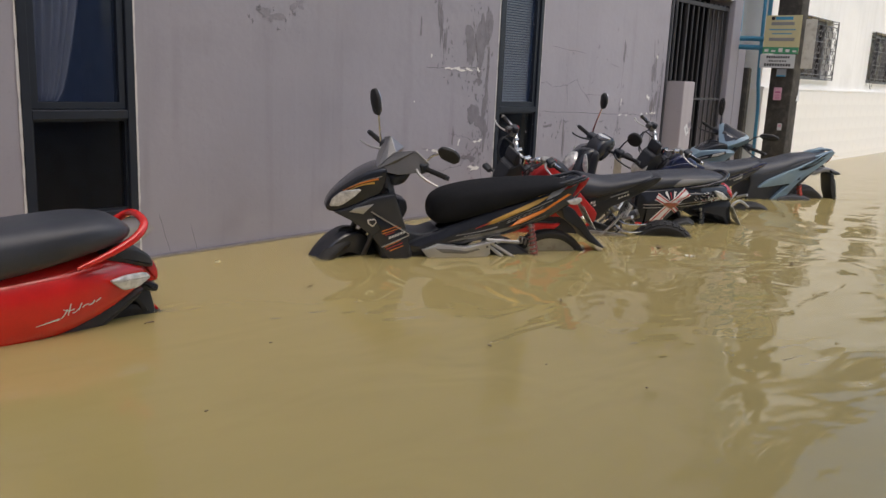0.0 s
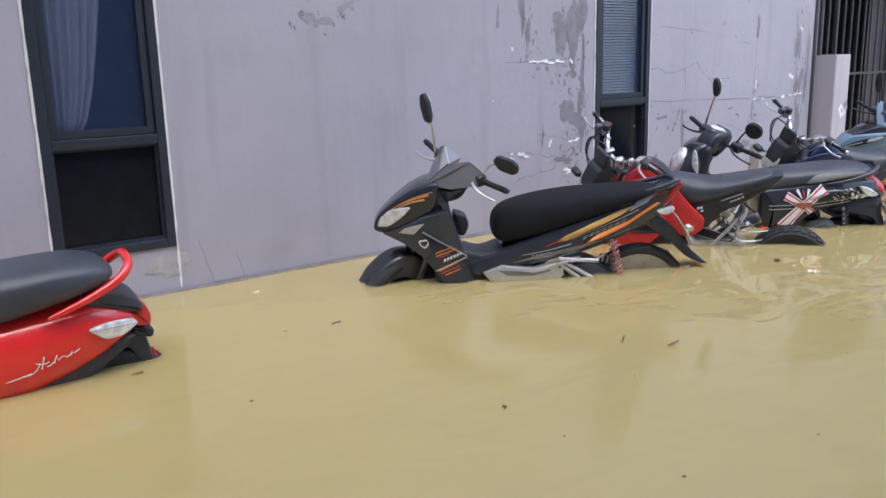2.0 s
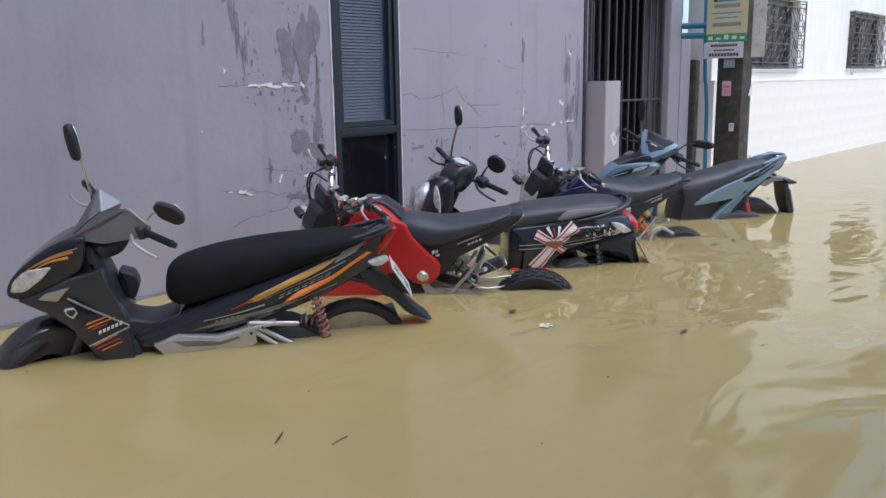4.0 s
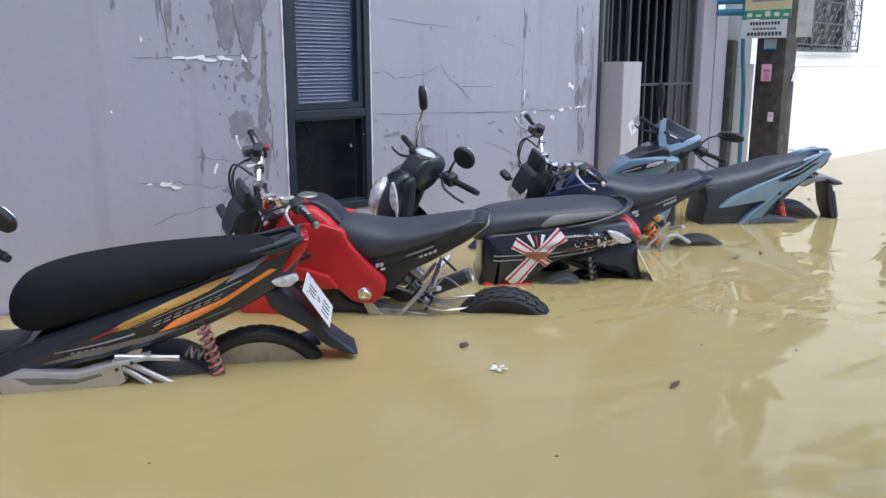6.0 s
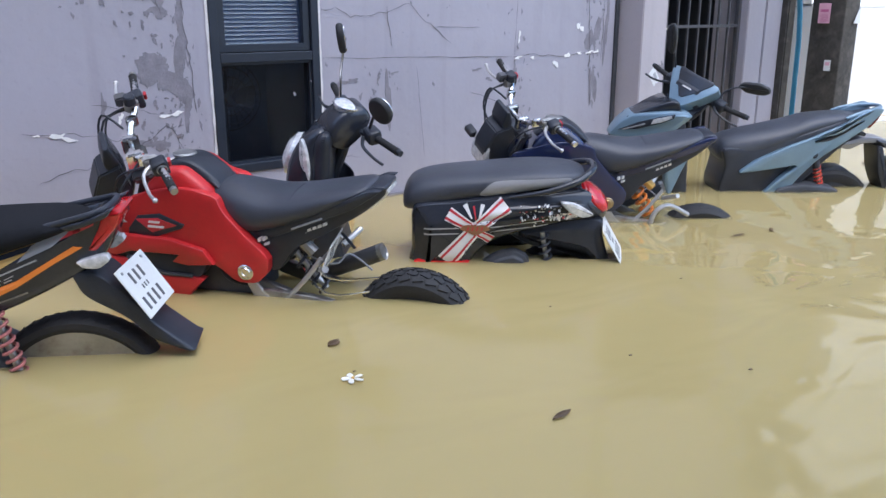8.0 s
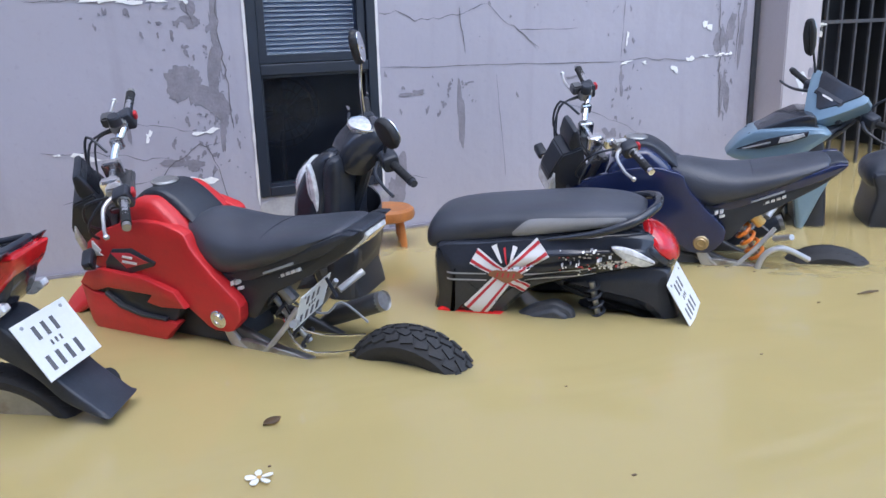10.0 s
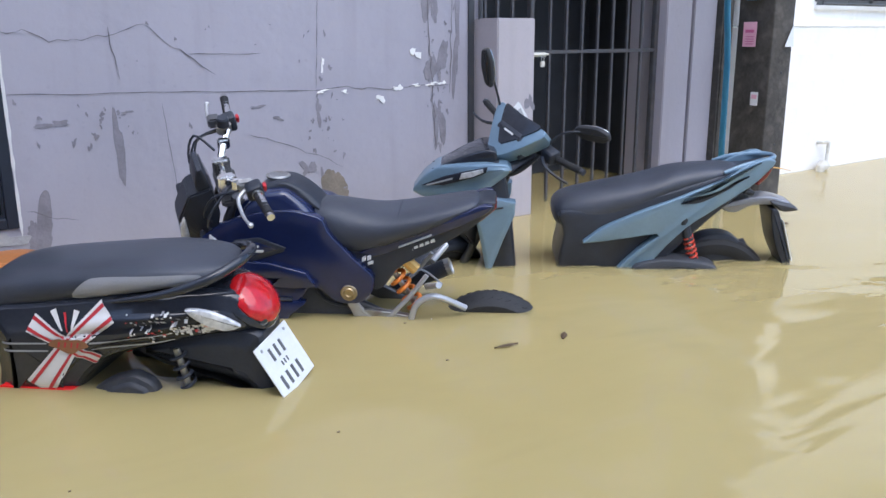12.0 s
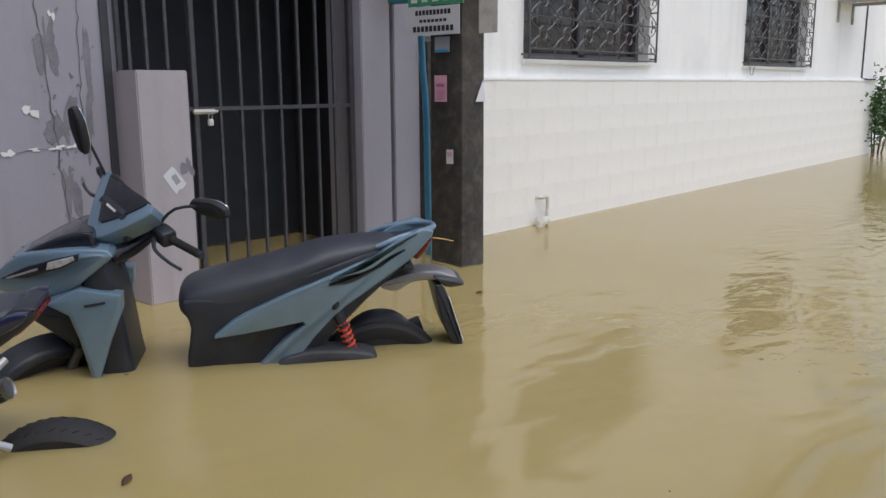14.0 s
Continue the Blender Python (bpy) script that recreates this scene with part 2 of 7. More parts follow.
M_DECALW = mat("white_decal", (0.74, 0.73, 0.71), 0.4, var=0.06, bump=0.0)
M_DECALR = mat("red_decal", (0.5, 0.03, 0.04), 0.4, var=0.08, bump=0.0)
M_DECALG = mat("grey_decal", (0.33, 0.34, 0.36), 0.4, var=0.1, bump=0.0)
M_PLATE = mat("plate_white", (0.7, 0.71, 0.69), 0.35, var=0.08, bump=0.02)
M_INK = mat("dark_ink", (0.025, 0.025, 0.03), 0.5, var=0.1)
M_PRINT = mat("worn_print", (0.10, 0.10, 0.105), 0.5, var=0.3, scale=30)
M_WOOD = mat("stool_wood", (0.4, 0.145, 0.035), 0.38, var=0.25, scale=18, coat=0.2)
M_PIPE = mat("blue_pipe", (0.06, 0.27, 0.42), 0.42, var=0.12)
M_PVC = mat("white_pipe", (0.66, 0.64, 0.58), 0.5, var=0.12, dirt=(0.3, 0.26, 0.18), dirt_amount=0.5)
M_POSTER = mat("yellow_poster", (0.62, 0.56, 0.33), 0.5, var=0.08)
M_PAPER = mat("white_sheet", (0.66, 0.67, 0.68), 0.55, var=0.07)
M_GREEN = mat("green_print", (0.06, 0.3, 0.16), 0.5, var=0.2, scale=25)
M_TEAL = mat("blue_print", (0.05, 0.3, 0.5), 0.5, var=0.1)
M_PINK = mat("pink_paper", (0.68, 0.38, 0.48), 0.6, var=0.1)
M_BERRY = mat("berry_print", (0.5, 0.12, 0.26), 0.6, var=0.1)
M_CURTAIN = mat("sheer_curtain", (0.24, 0.27, 0.35), 0.8, var=0.2, scale=5)
M_SLAT = mat("blind_slat", (0.6, 0.68, 0.74), 0.45, var=0.08)
M_LEAF = mat("leaf", (0.05, 0.12, 0.03), 0.5, var=0.4, scale=4)
M_DEADLEAF = mat("dead_leaf", (0.09, 0.055, 0.025), 0.6, var=0.3, scale=30)
M_PETAL = mat("petal", (0.78, 0.76, 0.68), 0.5, var=0.06)
M_ROOF = mat("roof_sheet", (0.2, 0.2, 0.21), 0.5, var=0.2)


# ---- shaping helpers ----
from mathutils.bvhtree import BVHTree


def part(name, bm, material, parent=None, label="", smooth=True, angle=31):
    """One mesh object of a bmesh, under a thing or a part."""
    bmesh.ops.recalc_face_normals(bm, faces=bm.faces[:])
    me = bpy.data.meshes.new(name)
    bm.to_mesh(me)
    bm.free()
    me.materials.append(material)
    if smooth:
        me.shade_smooth()
        me.set_sharp_from_angle(angle=radians(angle))
    ob = new(name, me)
    if parent:
        ob.parent = parent
    if label:
        ob["label"] = label
    return ob


def box(bm, x0, x1, y0, y1, z0, z1, m=None):
    vs = [bm.verts.new((x, y, z)) for x in (x0, x1) for y in (y0, y1) for z in (z0, z1)]
    if m:
        for v in vs:
            v.co = m @ v.co
    for a, b, c, d in ((0, 1, 3, 2), (4, 6, 7, 5), (0, 4, 5, 1), (2, 3, 7, 6), (0, 2, 6, 4), (1, 5, 7, 3)):
        bm.faces.new((vs[a], vs[b], vs[c], vs[d]))
    return vs


def block(x0, x1, y0, y1, z0, z1, bevel=0.0, m=None):
    bm = bmesh.new()
    box(bm, x0, x1, y0, y1, z0, z1, m)
    if bevel:
        bmesh.ops.bevel(bm, geom=bm.edges[:], offset=bevel, segments=2, affect="EDGES")
    return bm


def spline(pts, n=5, closed=True):
    """Catmull-Rom through points of any dimension."""
    pts = [np.array(p, float) for p in pts]
    k, out = len(pts), []
    for i in range(k if closed else k - 1):
        if closed:
            a, b, c, d = pts[i - 1], pts[i], pts[(i + 1) % k], pts[(i + 2) % k]
        else:
            a, b, c, d = pts[max(i - 1, 0)], pts[i], pts[i + 1], pts[min(i + 2, k - 1)]
        for j in range(n):
            t = j / n
            out.append(0.5 * (2 * b + (c - a) * t + (2 * a - 5 * b + 4 * c - d) * t * t + (3 * b - a - 3 * c + d) * t ** 3))
    if not closed:
        out.append(pts[-1])
    return out


def cut_corners(poly, rounds, k):
    """Rounds the corners of an outline and leaves its straight runs straight."""
    p = np.array(poly, float)
    for _ in range(rounds):
        q = np.roll(p, -1, 0)
        p = np.stack([p * (1 - k) + q * k, p * k + q * (1 - k)], 1).reshape(-1, 2)
    return p


def inset(poly, d):
    """The outline moved inwards by d."""
    p = np.array(poly)
    nxt, prv = np.roll(p, -1, 0), np.roll(p, 1, 0)
    area = np.sum(p[:, 0] * nxt[:, 1] - nxt[:, 0] * p[:, 1])
    t = nxt - prv
    t /= np.maximum(np.linalg.norm(t, axis=1, keepdims=True), 1e-9)
    nrm = np.stack([-t[:, 1], t[:, 0]], 1) * (1 if area > 0 else -1)
    if d <= 0:
        return p
    e = nxt - p
    room = np.full(len(p), 9.0)
    for i in range(len(p)):
        w = p - p[i]
        det = nrm[i, 0] * -e[:, 1] + e[:, 0] * nrm[i, 1]
        ok = np.abs(det) > 1e-12
        dt = np.where(ok, det, 1)
        k = (w[:, 0] * -e[:, 1] + e[:, 0] * w[:, 1]) / dt
        u = (nrm[i, 0] * w[:, 1] - nrm[i, 1] * w[:, 0]) / dt
        hit = ok & (k > 1e-5) & (u >= -1e-6) & (u <= 1 + 1e-6)
        hit[i] = hit[i - 1] = False
        if hit.any():
            room[i] = k[hit].min()
    for _ in range(3):
        room = np.minimum(room, (np.roll(room, 1) + np.roll(room, -1) + room) / 3)
    return p + nrm * np.minimum(d, room * 0.36)[:, None]


def column_middles(q):
    """For each point of an outline the point half way up the solid at its x, drawn to the outline's middle."""
    a, b = q, np.roll(q, -1, 0)
    out, xc = [], (q[:, 0].min() + q[:, 0].max()) / 2
    for x, z in q:
        hit = ((a[:, 0] - x) * (b[:, 0] - x) <= 0) & (np.abs(b[:, 0] - a[:, 0]) > 1e-9)
        zs = a[hit, 1] + (b[hit, 1] - a[hit, 1]) * (x - a[hit, 0]) / (b[hit, 0] - a[hit, 0])
        out.append((xc, (zs.min() + zs.max()) / 2 if len(zs) else z))
    return np.array(out)


def pillow(poly, y0, y1, r=0.02, n=4, width=None, bm=None, steps=(0.0, 0.25, 0.6, 1.0), dome=0.0):
    """A solid with a side outline in x and z between y0 and y1, its edges rounded by r and its flanks bulged by dome; width(x, z) scales y."""
    bm = bm or bmesh.new()
    pts = np.array(spline(poly, n)) if n > 3 else cut_corners(poly, n - 1, 0.16) if n > 1 else np.array(poly, float)
    levels = [(y0 - dome * math.sin(k * math.pi / 2), r, k) for k in (1.0, 0.75, 0.5, 0.25)] if dome else []
    for s in steps:
        levels.append((y0 + r * s, r * (1 - math.sqrt(max(0, 1 - (1 - s) ** 2))), 0.0))
    levels += [(y1 - (y - y0), d, k) for y, d, k in reversed(levels)]
    rings = []
    spine = column_middles(inset(pts, r)) if dome else None
    for y, d, k in levels:
        q = inset(pts, d)
        if k:
            q = q + (spine - q) * np.array((0.10, 0.45)) * k
        rings.append([bm.verts.new((a, y * (width(a, b) if width else 1), b)) for a, b in q])
    for ra, rb in zip(rings, rings[1:]):
        for i in range(len(ra)):
            j = (i + 1) % len(ra)
            bm.faces.new((ra[i], ra[j], rb[j], rb[i]))
    bm.faces.new(rings[0]), bm.faces.new(rings[-1])
    return bm


def loft(secs, e=2.5, n=28, crown=0.0):
    """A rounded body through sections (x, low z, high z, half width), such as a seat; crown narrows its top."""
    bm = bmesh.new()
    rings = []
    for x, z0, z1, w in spline(secs, 5, closed=False):
        ring = []
        for k in range(n):
            c, s = math.cos(k * 2 * math.pi / n), math.sin(k * 2 * math.pi / n)
            y = w * math.copysign(abs(c) ** (2 / e), c) * (1 - crown * max(0.0, s))
            ring.append(bm.verts.new((x, y, (z0 + z1) / 2 + (z1 - z0) / 2 * math.copysign(abs(s) ** (2 / e), s))))
        rings.append(ring)
    for ra, rb in zip(rings, rings[1:]):
        for i in range(n):
            bm.faces.new((ra[i], ra[(i + 1) % n], rb[(i + 1) % n], rb[i]))
    bm.faces.new(rings[0]), bm.faces.new(rings[-1])
    return bm


def wrap(name, poly, body, s, material, parent, lift=0.0014, label=""):
    """A thin print laid over the flank of a body: s is 1 for its left, -1 for its right."""
    lift += 0.0022
    tree = BVHTree.FromPolygons([v.co for v in body.data.vertices], [tuple(p.vertices) for p in body.data.polygons])
    bm = bmesh.new()
    bm.faces.new([bm.verts.new((x, s * 0.6, z)) for x, z in poly])
    bmesh.ops.triangulate(bm, faces=bm.faces[:])
    for _ in range(5):
        far = [e for e in bm.edges if e.calc_length() > 0.014]
        if not far:
            break
        bmesh.ops.subdivide_edges(bm, edges=far, cuts=1)
        bmesh.ops.triangulate(bm, faces=bm.faces[:])
    for v in bm.verts:
        hit = tree.ray_cast(v.co, Vector((0, -s, 0)))[0] or tree.find_nearest(v.co)[0]
        v.co.y = hit.y + s * lift
        if abs(hit.z - v.co.z) > 1e-4 or abs(hit.x - v.co.x) > 1e-4:
            v.co = hit + Vector((0, s * lift, 0))
    return part(name, bm, material, parent, label)


def streak(a, b, w0, w1, bow=0.0, k=6):
    """The outline of a tapered stroke from a to b in x and z."""
    d = Vector((b[0] - a[0], b[1] - a[1]))
    n = Vector((-d.y, d.x)).normalized()
    up, low = [], []
    for i in range(k + 1):
        t = i / k
        c = Vector(a) + d * t + n * bow * math.sin(math.pi * t)
        w = (w0 + (w1 - w0) * t) / 2
        up.append(tuple(c + n * w)), low.append(tuple(c - n * w))
    return up + low[::-1]


def tube(pts, r, bm=None, n=10, smooth=4, caps=True):
    """A round bar along points; r is a number or one for each point."""
    bm = bm or bmesh.new()
    rs = r if isinstance(r, (list, tuple)) else [r] * len(pts)
    path = spline([(*p, q) for p, q in zip(pts, rs)], smooth, closed=False) if smooth > 1 and len(pts) > 2 else [np.array((*p, q), float) for p, q in zip(pts, rs)]
    rings, ref = [], None
    for i, p in enumerate(path):
        a, b = path[max(i - 1, 0)][:3], path[min(i + 1, len(path) - 1)][:3]
        t = Vector(b - a).normalized()
        if ref is None:
            ref = Vector((0, 0, 1)) if abs(t.z) < 0.9 else Vector((1, 0, 0))
        u = t.cross(ref).normalized()
        v = t.cross(u).normalized()
        ref = u.cross(t)
        c = Vector(p[:3])
        rings.append([bm.verts.new(c + (u * math.cos(k * 2 * math.pi / n) + v * math.sin(k * 2 * math.pi / n)) * float(p[3])) for k in range(n)])
    for ra, rb in zip(rings, rings[1:]):
        for i in range(n):
            bm.faces.new((ra[i], ra[(i + 1) % n], rb[(i + 1) % n], rb[i]))
    if caps:
        bm.faces.new(rings[0]), bm.faces.new(rings[-1])
    return bm


def lathe(profile, m=None, n=28, bm=None):
    """Turns a profile of (radius, height) round the z axis, then places it by m."""
    bm = bm or bmesh.new()
    m = m or Matrix()
    rings = []
    for r, h in profile:
        rings.append([bm.verts.new(m @ Vector((r * math.cos(k * 2 * math.pi / n), r * math.sin(k * 2 * math.pi / n), h))) for k in range(n)])
    for ra, rb in zip(rings, rings[1:]):
        for i in range(n):
            bm.faces.new((ra[i], ra[(i + 1) % n], rb[(i + 1) % n], rb[i]))
    if profile[0][0] > 1e-4:
        bm.faces.new(rings[0])
    if profile[-1][0] > 1e-4:
        bm.faces.new(rings[-1])
    bmesh.ops.remove_doubles(bm, verts=bm.verts[:], dist=1e-5)
    return bm


def hull(points, bevel=0.004):
    """A faceted solid round points, mirrored in y."""
    bm = bmesh.new()
    for x, y, z in points:
        for s in ((1, -1) if y else (1,)):
            bm.verts.new((x, y * s, z))
    bmesh.ops.convex_hull(bm, input=bm.verts[:])
    bmesh.ops.dissolve_limit(bm, angle_limit=radians(2), verts=bm.verts[:], edges=bm.edges[:])
    if bevel:
        bmesh.ops.bevel(bm, geom=bm.edges[:], offset=bevel, segments=2, affect="EDGES")
    return bm


def facets(points, bevel=0.002):
    """A faceted solid round points, on one side only."""
    bm = bmesh.new()
    for q in points:
        bm.verts.new(q)
    bmesh.ops.convex_hull(bm, input=bm.verts[:])
    if bevel:
        bmesh.ops.bevel(bm, geom=bm.edges[:], offset=bevel, segments=1, affect="EDGES")
    return bm


def coil(a, b, r, wire, turns):
    """A spring from a to b."""
    a, b = Vector(a), Vector(b)
    d = b - a
    t = d.normalized()
    u = t.cross(Vector((0, 1, 0))).normalized()
    v = t.cross(u)
    k = int(turns * 10)
    return tube([tuple(a + d * (i / k) + (u * math.cos(i * turns * 2 * math.pi / k) + v * math.sin(i * turns * 2 * math.pi / k)) * r) for i in range(k + 1)], wire, n=6, smooth=1)


def sheet(poly, y, thick=0.002, n=1, width=None):
    """A thin film in the plane of x and z, such as a decal or a badge."""
    return pillow(poly, min(y, y + thick), max(y, y + thick), abs(thick) * 0.4, n, steps=(0, 1))


def blob(cx, cz, rx, rz, seed, rough=0.3, k=26):
    """An uneven outline round a centre."""
    rnd = random.Random(seed)
    ph = [rnd.uniform(0, 6.3) for _ in range(5)]
    out = []
    for i in range(k):
        a = i * 2 * math.pi / k
        f = 1 + rough * sum(math.sin((j + 2) * a + ph[j]) / (j + 1.2) for j in range(5)) + rnd.uniform(-0.5, 0.5) * rough * (0.5 if k < 40 else 0.42)
        out.append((cx + rx * max(f, 0.15) * math.cos(a), cz + rz * max(f, 0.15) * math.sin(a)))
    return out


def jag(a, b, seed, amp, k):
    """A wandering line from a to b in x and z."""
    rnd = random.Random(seed)
    out, off = [], 0.0
    for i in range(k + 1):
        t = i / k
        off = off * 0.6 + rnd.uniform(-amp, amp)
        e = min(1, 6 * t, 6 * (1 - t))
        out.append((a[0] + (b[0] - a[0]) * t + rnd.uniform(-amp, amp) * 0.4 * e, a[1] + (b[1] - a[1]) * t + off * e))
    return out


def ribbon(line, y, w, seed=0):
    """A flat strip of uneven width along a line in x and z."""
    rnd = random.Random(seed)
    bm = bmesh.new()
    prev = None
    for i, (x, z) in enumerate(line):
        a, b = line[max(i - 1, 0)], line[min(i + 1, len(line) - 1)]
        t = Vector((b[0] - a[0], b[1] - a[1])).normalized()
        h = w * rnd.uniform(0.4, 1.2) * (0.3 if i in (0, len(line) - 1) else 1) / 2
        cur = (bm.verts.new((x - t.y * h, y, z + t.x * h)), bm.verts.new((x + t.y * h, y, z - t.x * h)))
        if prev:
            bm.faces.new((prev[0], prev[1], cur[1], cur[0]))
        prev = cur
    return bm


# ---- the street ----
bm = bmesh.new()
bmesh.ops.create_grid(bm, x_segments=1, y_segments=1, size=400)
ground = part("ground", bm, M_GROUND)
ground.location.z = -0.43
tagged(ground, "silt-covered street bed under the flood", "ground", kind="structure")
bm = bmesh.new()
for z, k in ((0.0, 0), (-0.009, 1), (-0.021, 1), (-0.037, 1), (-0.06, 2)):
    bm.faces.new([bm.verts.new((x, y, z)) for x, y in ((-400, -400), (400, -400), (400, 400), (-400, 400))]).material_index = k
water = part("water", bm, M_WATER, smooth=False)
water.data.materials.append(M_MURK), water.data.materials.append(M_MURKDEEP)
tagged(water, "still brown silty flood water filling the street", "water", kind="structure")

WALL_TOP = 5.2
W1 = (-0.44, 0.142, 0.235, 1.95)
W2 = (3.272, 3.866, 0.235, 1.95)


def holed_wall(name, x0, x1, y0, y1, z0, z1, holes, material, label):
    xs = sorted({x0, x1, *(h[0] for h in holes), *(h[1] for h in holes)})
    zs = sorted({z0, z1, *(h[2] for h in holes), *(h[3] for h in holes)})
    bm = bmesh.new()
    for a, b in zip(xs, xs[1:]):
        for c, d in zip(zs, zs[1:]):
            if not any(h[0] <= a and b <= h[1] and h[2] <= c and d <= h[3] for h in holes):
                box(bm, a, b, y0, y1, c, d)
    bmesh.ops.remove_doubles(bm, verts=bm.verts[:], dist=1e-5)
    ob = part(name, bm, material, smooth=False)
    return tagged(ob, label, "wall", kind="structure")


wall_grey = holed_wall("wall_grey", -7.0, 6.27, 0.0, 0.16, -0.45, WALL_TOP, [W1, W2], M_WALL,
                       "grey-violet painted render wall with cracks and peeling paint")
kerb = part("baseboard", block(-7.0, 6.26, -0.028, 0.0, -0.45, 0.012, 0.005), M_DAMP, smooth=False)
tagged(kerb, "low damp concrete footing along the grey wall", "footing", kind="structure")

# cracks, bare flakes and damp patches of the grey wall
for i, (a, b, amp, w, k) in enumerate([
    ((2.42, 1.105), (3.10, 1.11), 0.008, 0.006, 16), ((2.40, 0.52), (2.90, 0.45), 0.012, 0.005, 14),
    ((3.885, 1.03), (4.16, 1.0), 0.02, 0.006, 9), ((4.16, 1.0), (4.45, 1.06), 0.015, 0.006, 9), ((4.45, 1.06), (4.75, 0.84), 0.012, 0.007, 10),
    ((4.30, 1.05), (4.33, 0.83), 0.012, 0.006, 8), ((4.62, 0.93), (4.98, 0.93), 0.004, 0.006, 6), ((3.885, 0.785), (5.25, 0.745), 0.003, 0.007, 24),
    ((5.25, 0.745), (6.06, 0.745), 0.009, 0.007, 18), ((5.26, 0.745), (5.30, 1.4), 0.006, 0.005, 14), ((4.5, 0.72), (4.55, 0.2), 0.004, 0.004, 12),
    ((2.80, 0.36), (3.08, 0.5), 0.018, 0.007, 10), ((3.05, 0.5), (3.2, 0.05), 0.02, 0.007, 12), ((2.45, 0.3), (2.80, 0.36), 0.015, 0.006, 9),
    ((3.12, 1.5), (3.18, 0.55), 0.02, 0.008, 24), ((2.93, 1.5), (3.05, 1.0), 0.02, 0.007, 14), ((0.26, 0.24), (0.33, 0.0), 0.006, 0.005, 7),
    ((5.9, 1.5), (5.98, 0.4), 0.02, 0.01, 28), ((6.1, 1.5), (6.07, 0.7), 0.02, 0.008, 18), ((4.9, 0.55), (5.4, 0.35), 0.012, 0.005, 12),
    ((2.55, 1.5), (2.62, 1.12), 0.012, 0.006, 10), ((4.0, 1.34), (4.6, 1.3), 0.006, 0.005, 10), ((5.03, 1.22), (5.22, 1.2), 0.004, 0.006, 6),
    ((3.9, 0.3), (4.1, 0.24), 0.008, 0.004, 7), ((0.5, 0.0), (0.46, 0.16), 0.005, 0.004, 5), ((2.7, 0.62), (3.0, 0.56), 0.01, 0.004, 8),
]):
    part("crack", ribbon(jag(a, b, 40 + i, amp, k), -0.0036 - 0.00002 * i, w * 0.62, i), M_CRACK, wall_grey, smooth=False)
for i, (x, z, rx, rz, rough) in enumerate([
    (3.02, 0.34, 0.05, 0.026, 0.5), (2.70, 1.105, 0.05, 0.013, 0.6), (2.80, 1.1, 0.045, 0.014, 0.6), (2.90, 1.105, 0.04, 0.009, 0.6), (3.02, 1.105, 0.016, 0.016, 0.5),
    (2.56, 0.49, 0.035, 0.016, 0.8), (2.46, 0.505, 0.012, 0.006, 0.4), (3.06, 0.552, 0.04, 0.012, 0.7), (2.82, 0.55, 0.012, 0.02, 0.6), (5.845, 0.92, 0.022, 0.03, 0.7),
    (5.63, 0.69, 0.026, 0.018, 0.4), (5.74, 0.74, 0.022, 0.018, 0.4), (5.85, 0.75, 0.03, 0.006, 0.6), (5.95, 0.752, 0.035, 0.007, 0.6), (6.02, 0.755, 0.02, 0.01, 0.6),
    (5.3, 0.87, 0.008, 0.03, 0.6), (5.29, 0.74, 0.03, 0.008, 0.7), (5.42, 0.735, 0.02, 0.006, 0.6), (5.98, 1.33, 0.012, 0.02, 0.6), (2.47, 1.19, 0.01, 0.01, 0.4), (2.3, 0.86, 0.006, 0.006, 0.3),
]):
    part("paint_flake", sheet(blob(x, z, rx, rz, 7 + i, rough * 1.15, 11), -0.0045 - 0.00004 * i, 0.0015), M_BARE, wall_grey, smooth=False)
for i, (x, z, rx, rz, rough) in enumerate([
    (2.96, 1.3, 0.08, 0.17, 0.55), (3.09, 1.38, 0.06, 0.2, 0.5), (3.02, 0.74, 0.085, 0.1, 0.55), (3.13, 0.9, 0.03, 0.2, 0.6), (3.13, 0.62, 0.025, 0.1, 0.6), (3.04, 1.04, 0.045, 0.04, 0.6),
    (2.56, 1.45, 0.02, 0.16, 0.6), (2.62, 1.3, 0.012, 0.1, 0.6), (2.97, 0.42, 0.05, 0.03, 0.7), (1.02, 1.36, 0.06, 0.035, 0.8), (1.23, 1.44, 0.035, 0.03, 0.7),
    (4.30, 0.53, 0.022, 0.14, 0.25), (4.05, 0.655, 0.04, 0.016, 0.7), (4.35, 0.69, 0.025, 0.005, 0.4), (3.94, 0.16, 0.05, 0.16, 0.4), (5.33, 0.16, 0.1, 0.15, 0.3), (5.27, 0.64, 0.016, 0.05, 0.5),
    (5.95, 1.2, 0.03, 0.14, 0.7), (5.99, 0.85, 0.05, 0.09, 0.7), (6.0, 0.55, 0.025, 0.14, 0.7), (6.12, 1.0, 0.02, 0.22, 0.6), (5.3, 1.35, 0.025, 0.07, 0.5), (5.05, 0.62, 0.02, 0.012, 0.5),
    (4.95, 0.68, 0.03, 0.008, 0.5), (5.2, 0.36, 0.03, 0.04, 0.6), (2.75, 0.6, 0.012, 0.05, 0.5), (2.35, 1.38, 0.01, 0.05, 0.5),
]):
    part("damp_patch", sheet(blob(x, z, rx, rz, 90 + i, rough, 64), -0.0019 - 0.00004 * i, 0.001), M_MUD if x == 5.33 else M_FAINT if x < 1.5 else M_DAMP, wall_grey, smooth=False)
rnd = random.Random(15)
speck = bmesh.new()
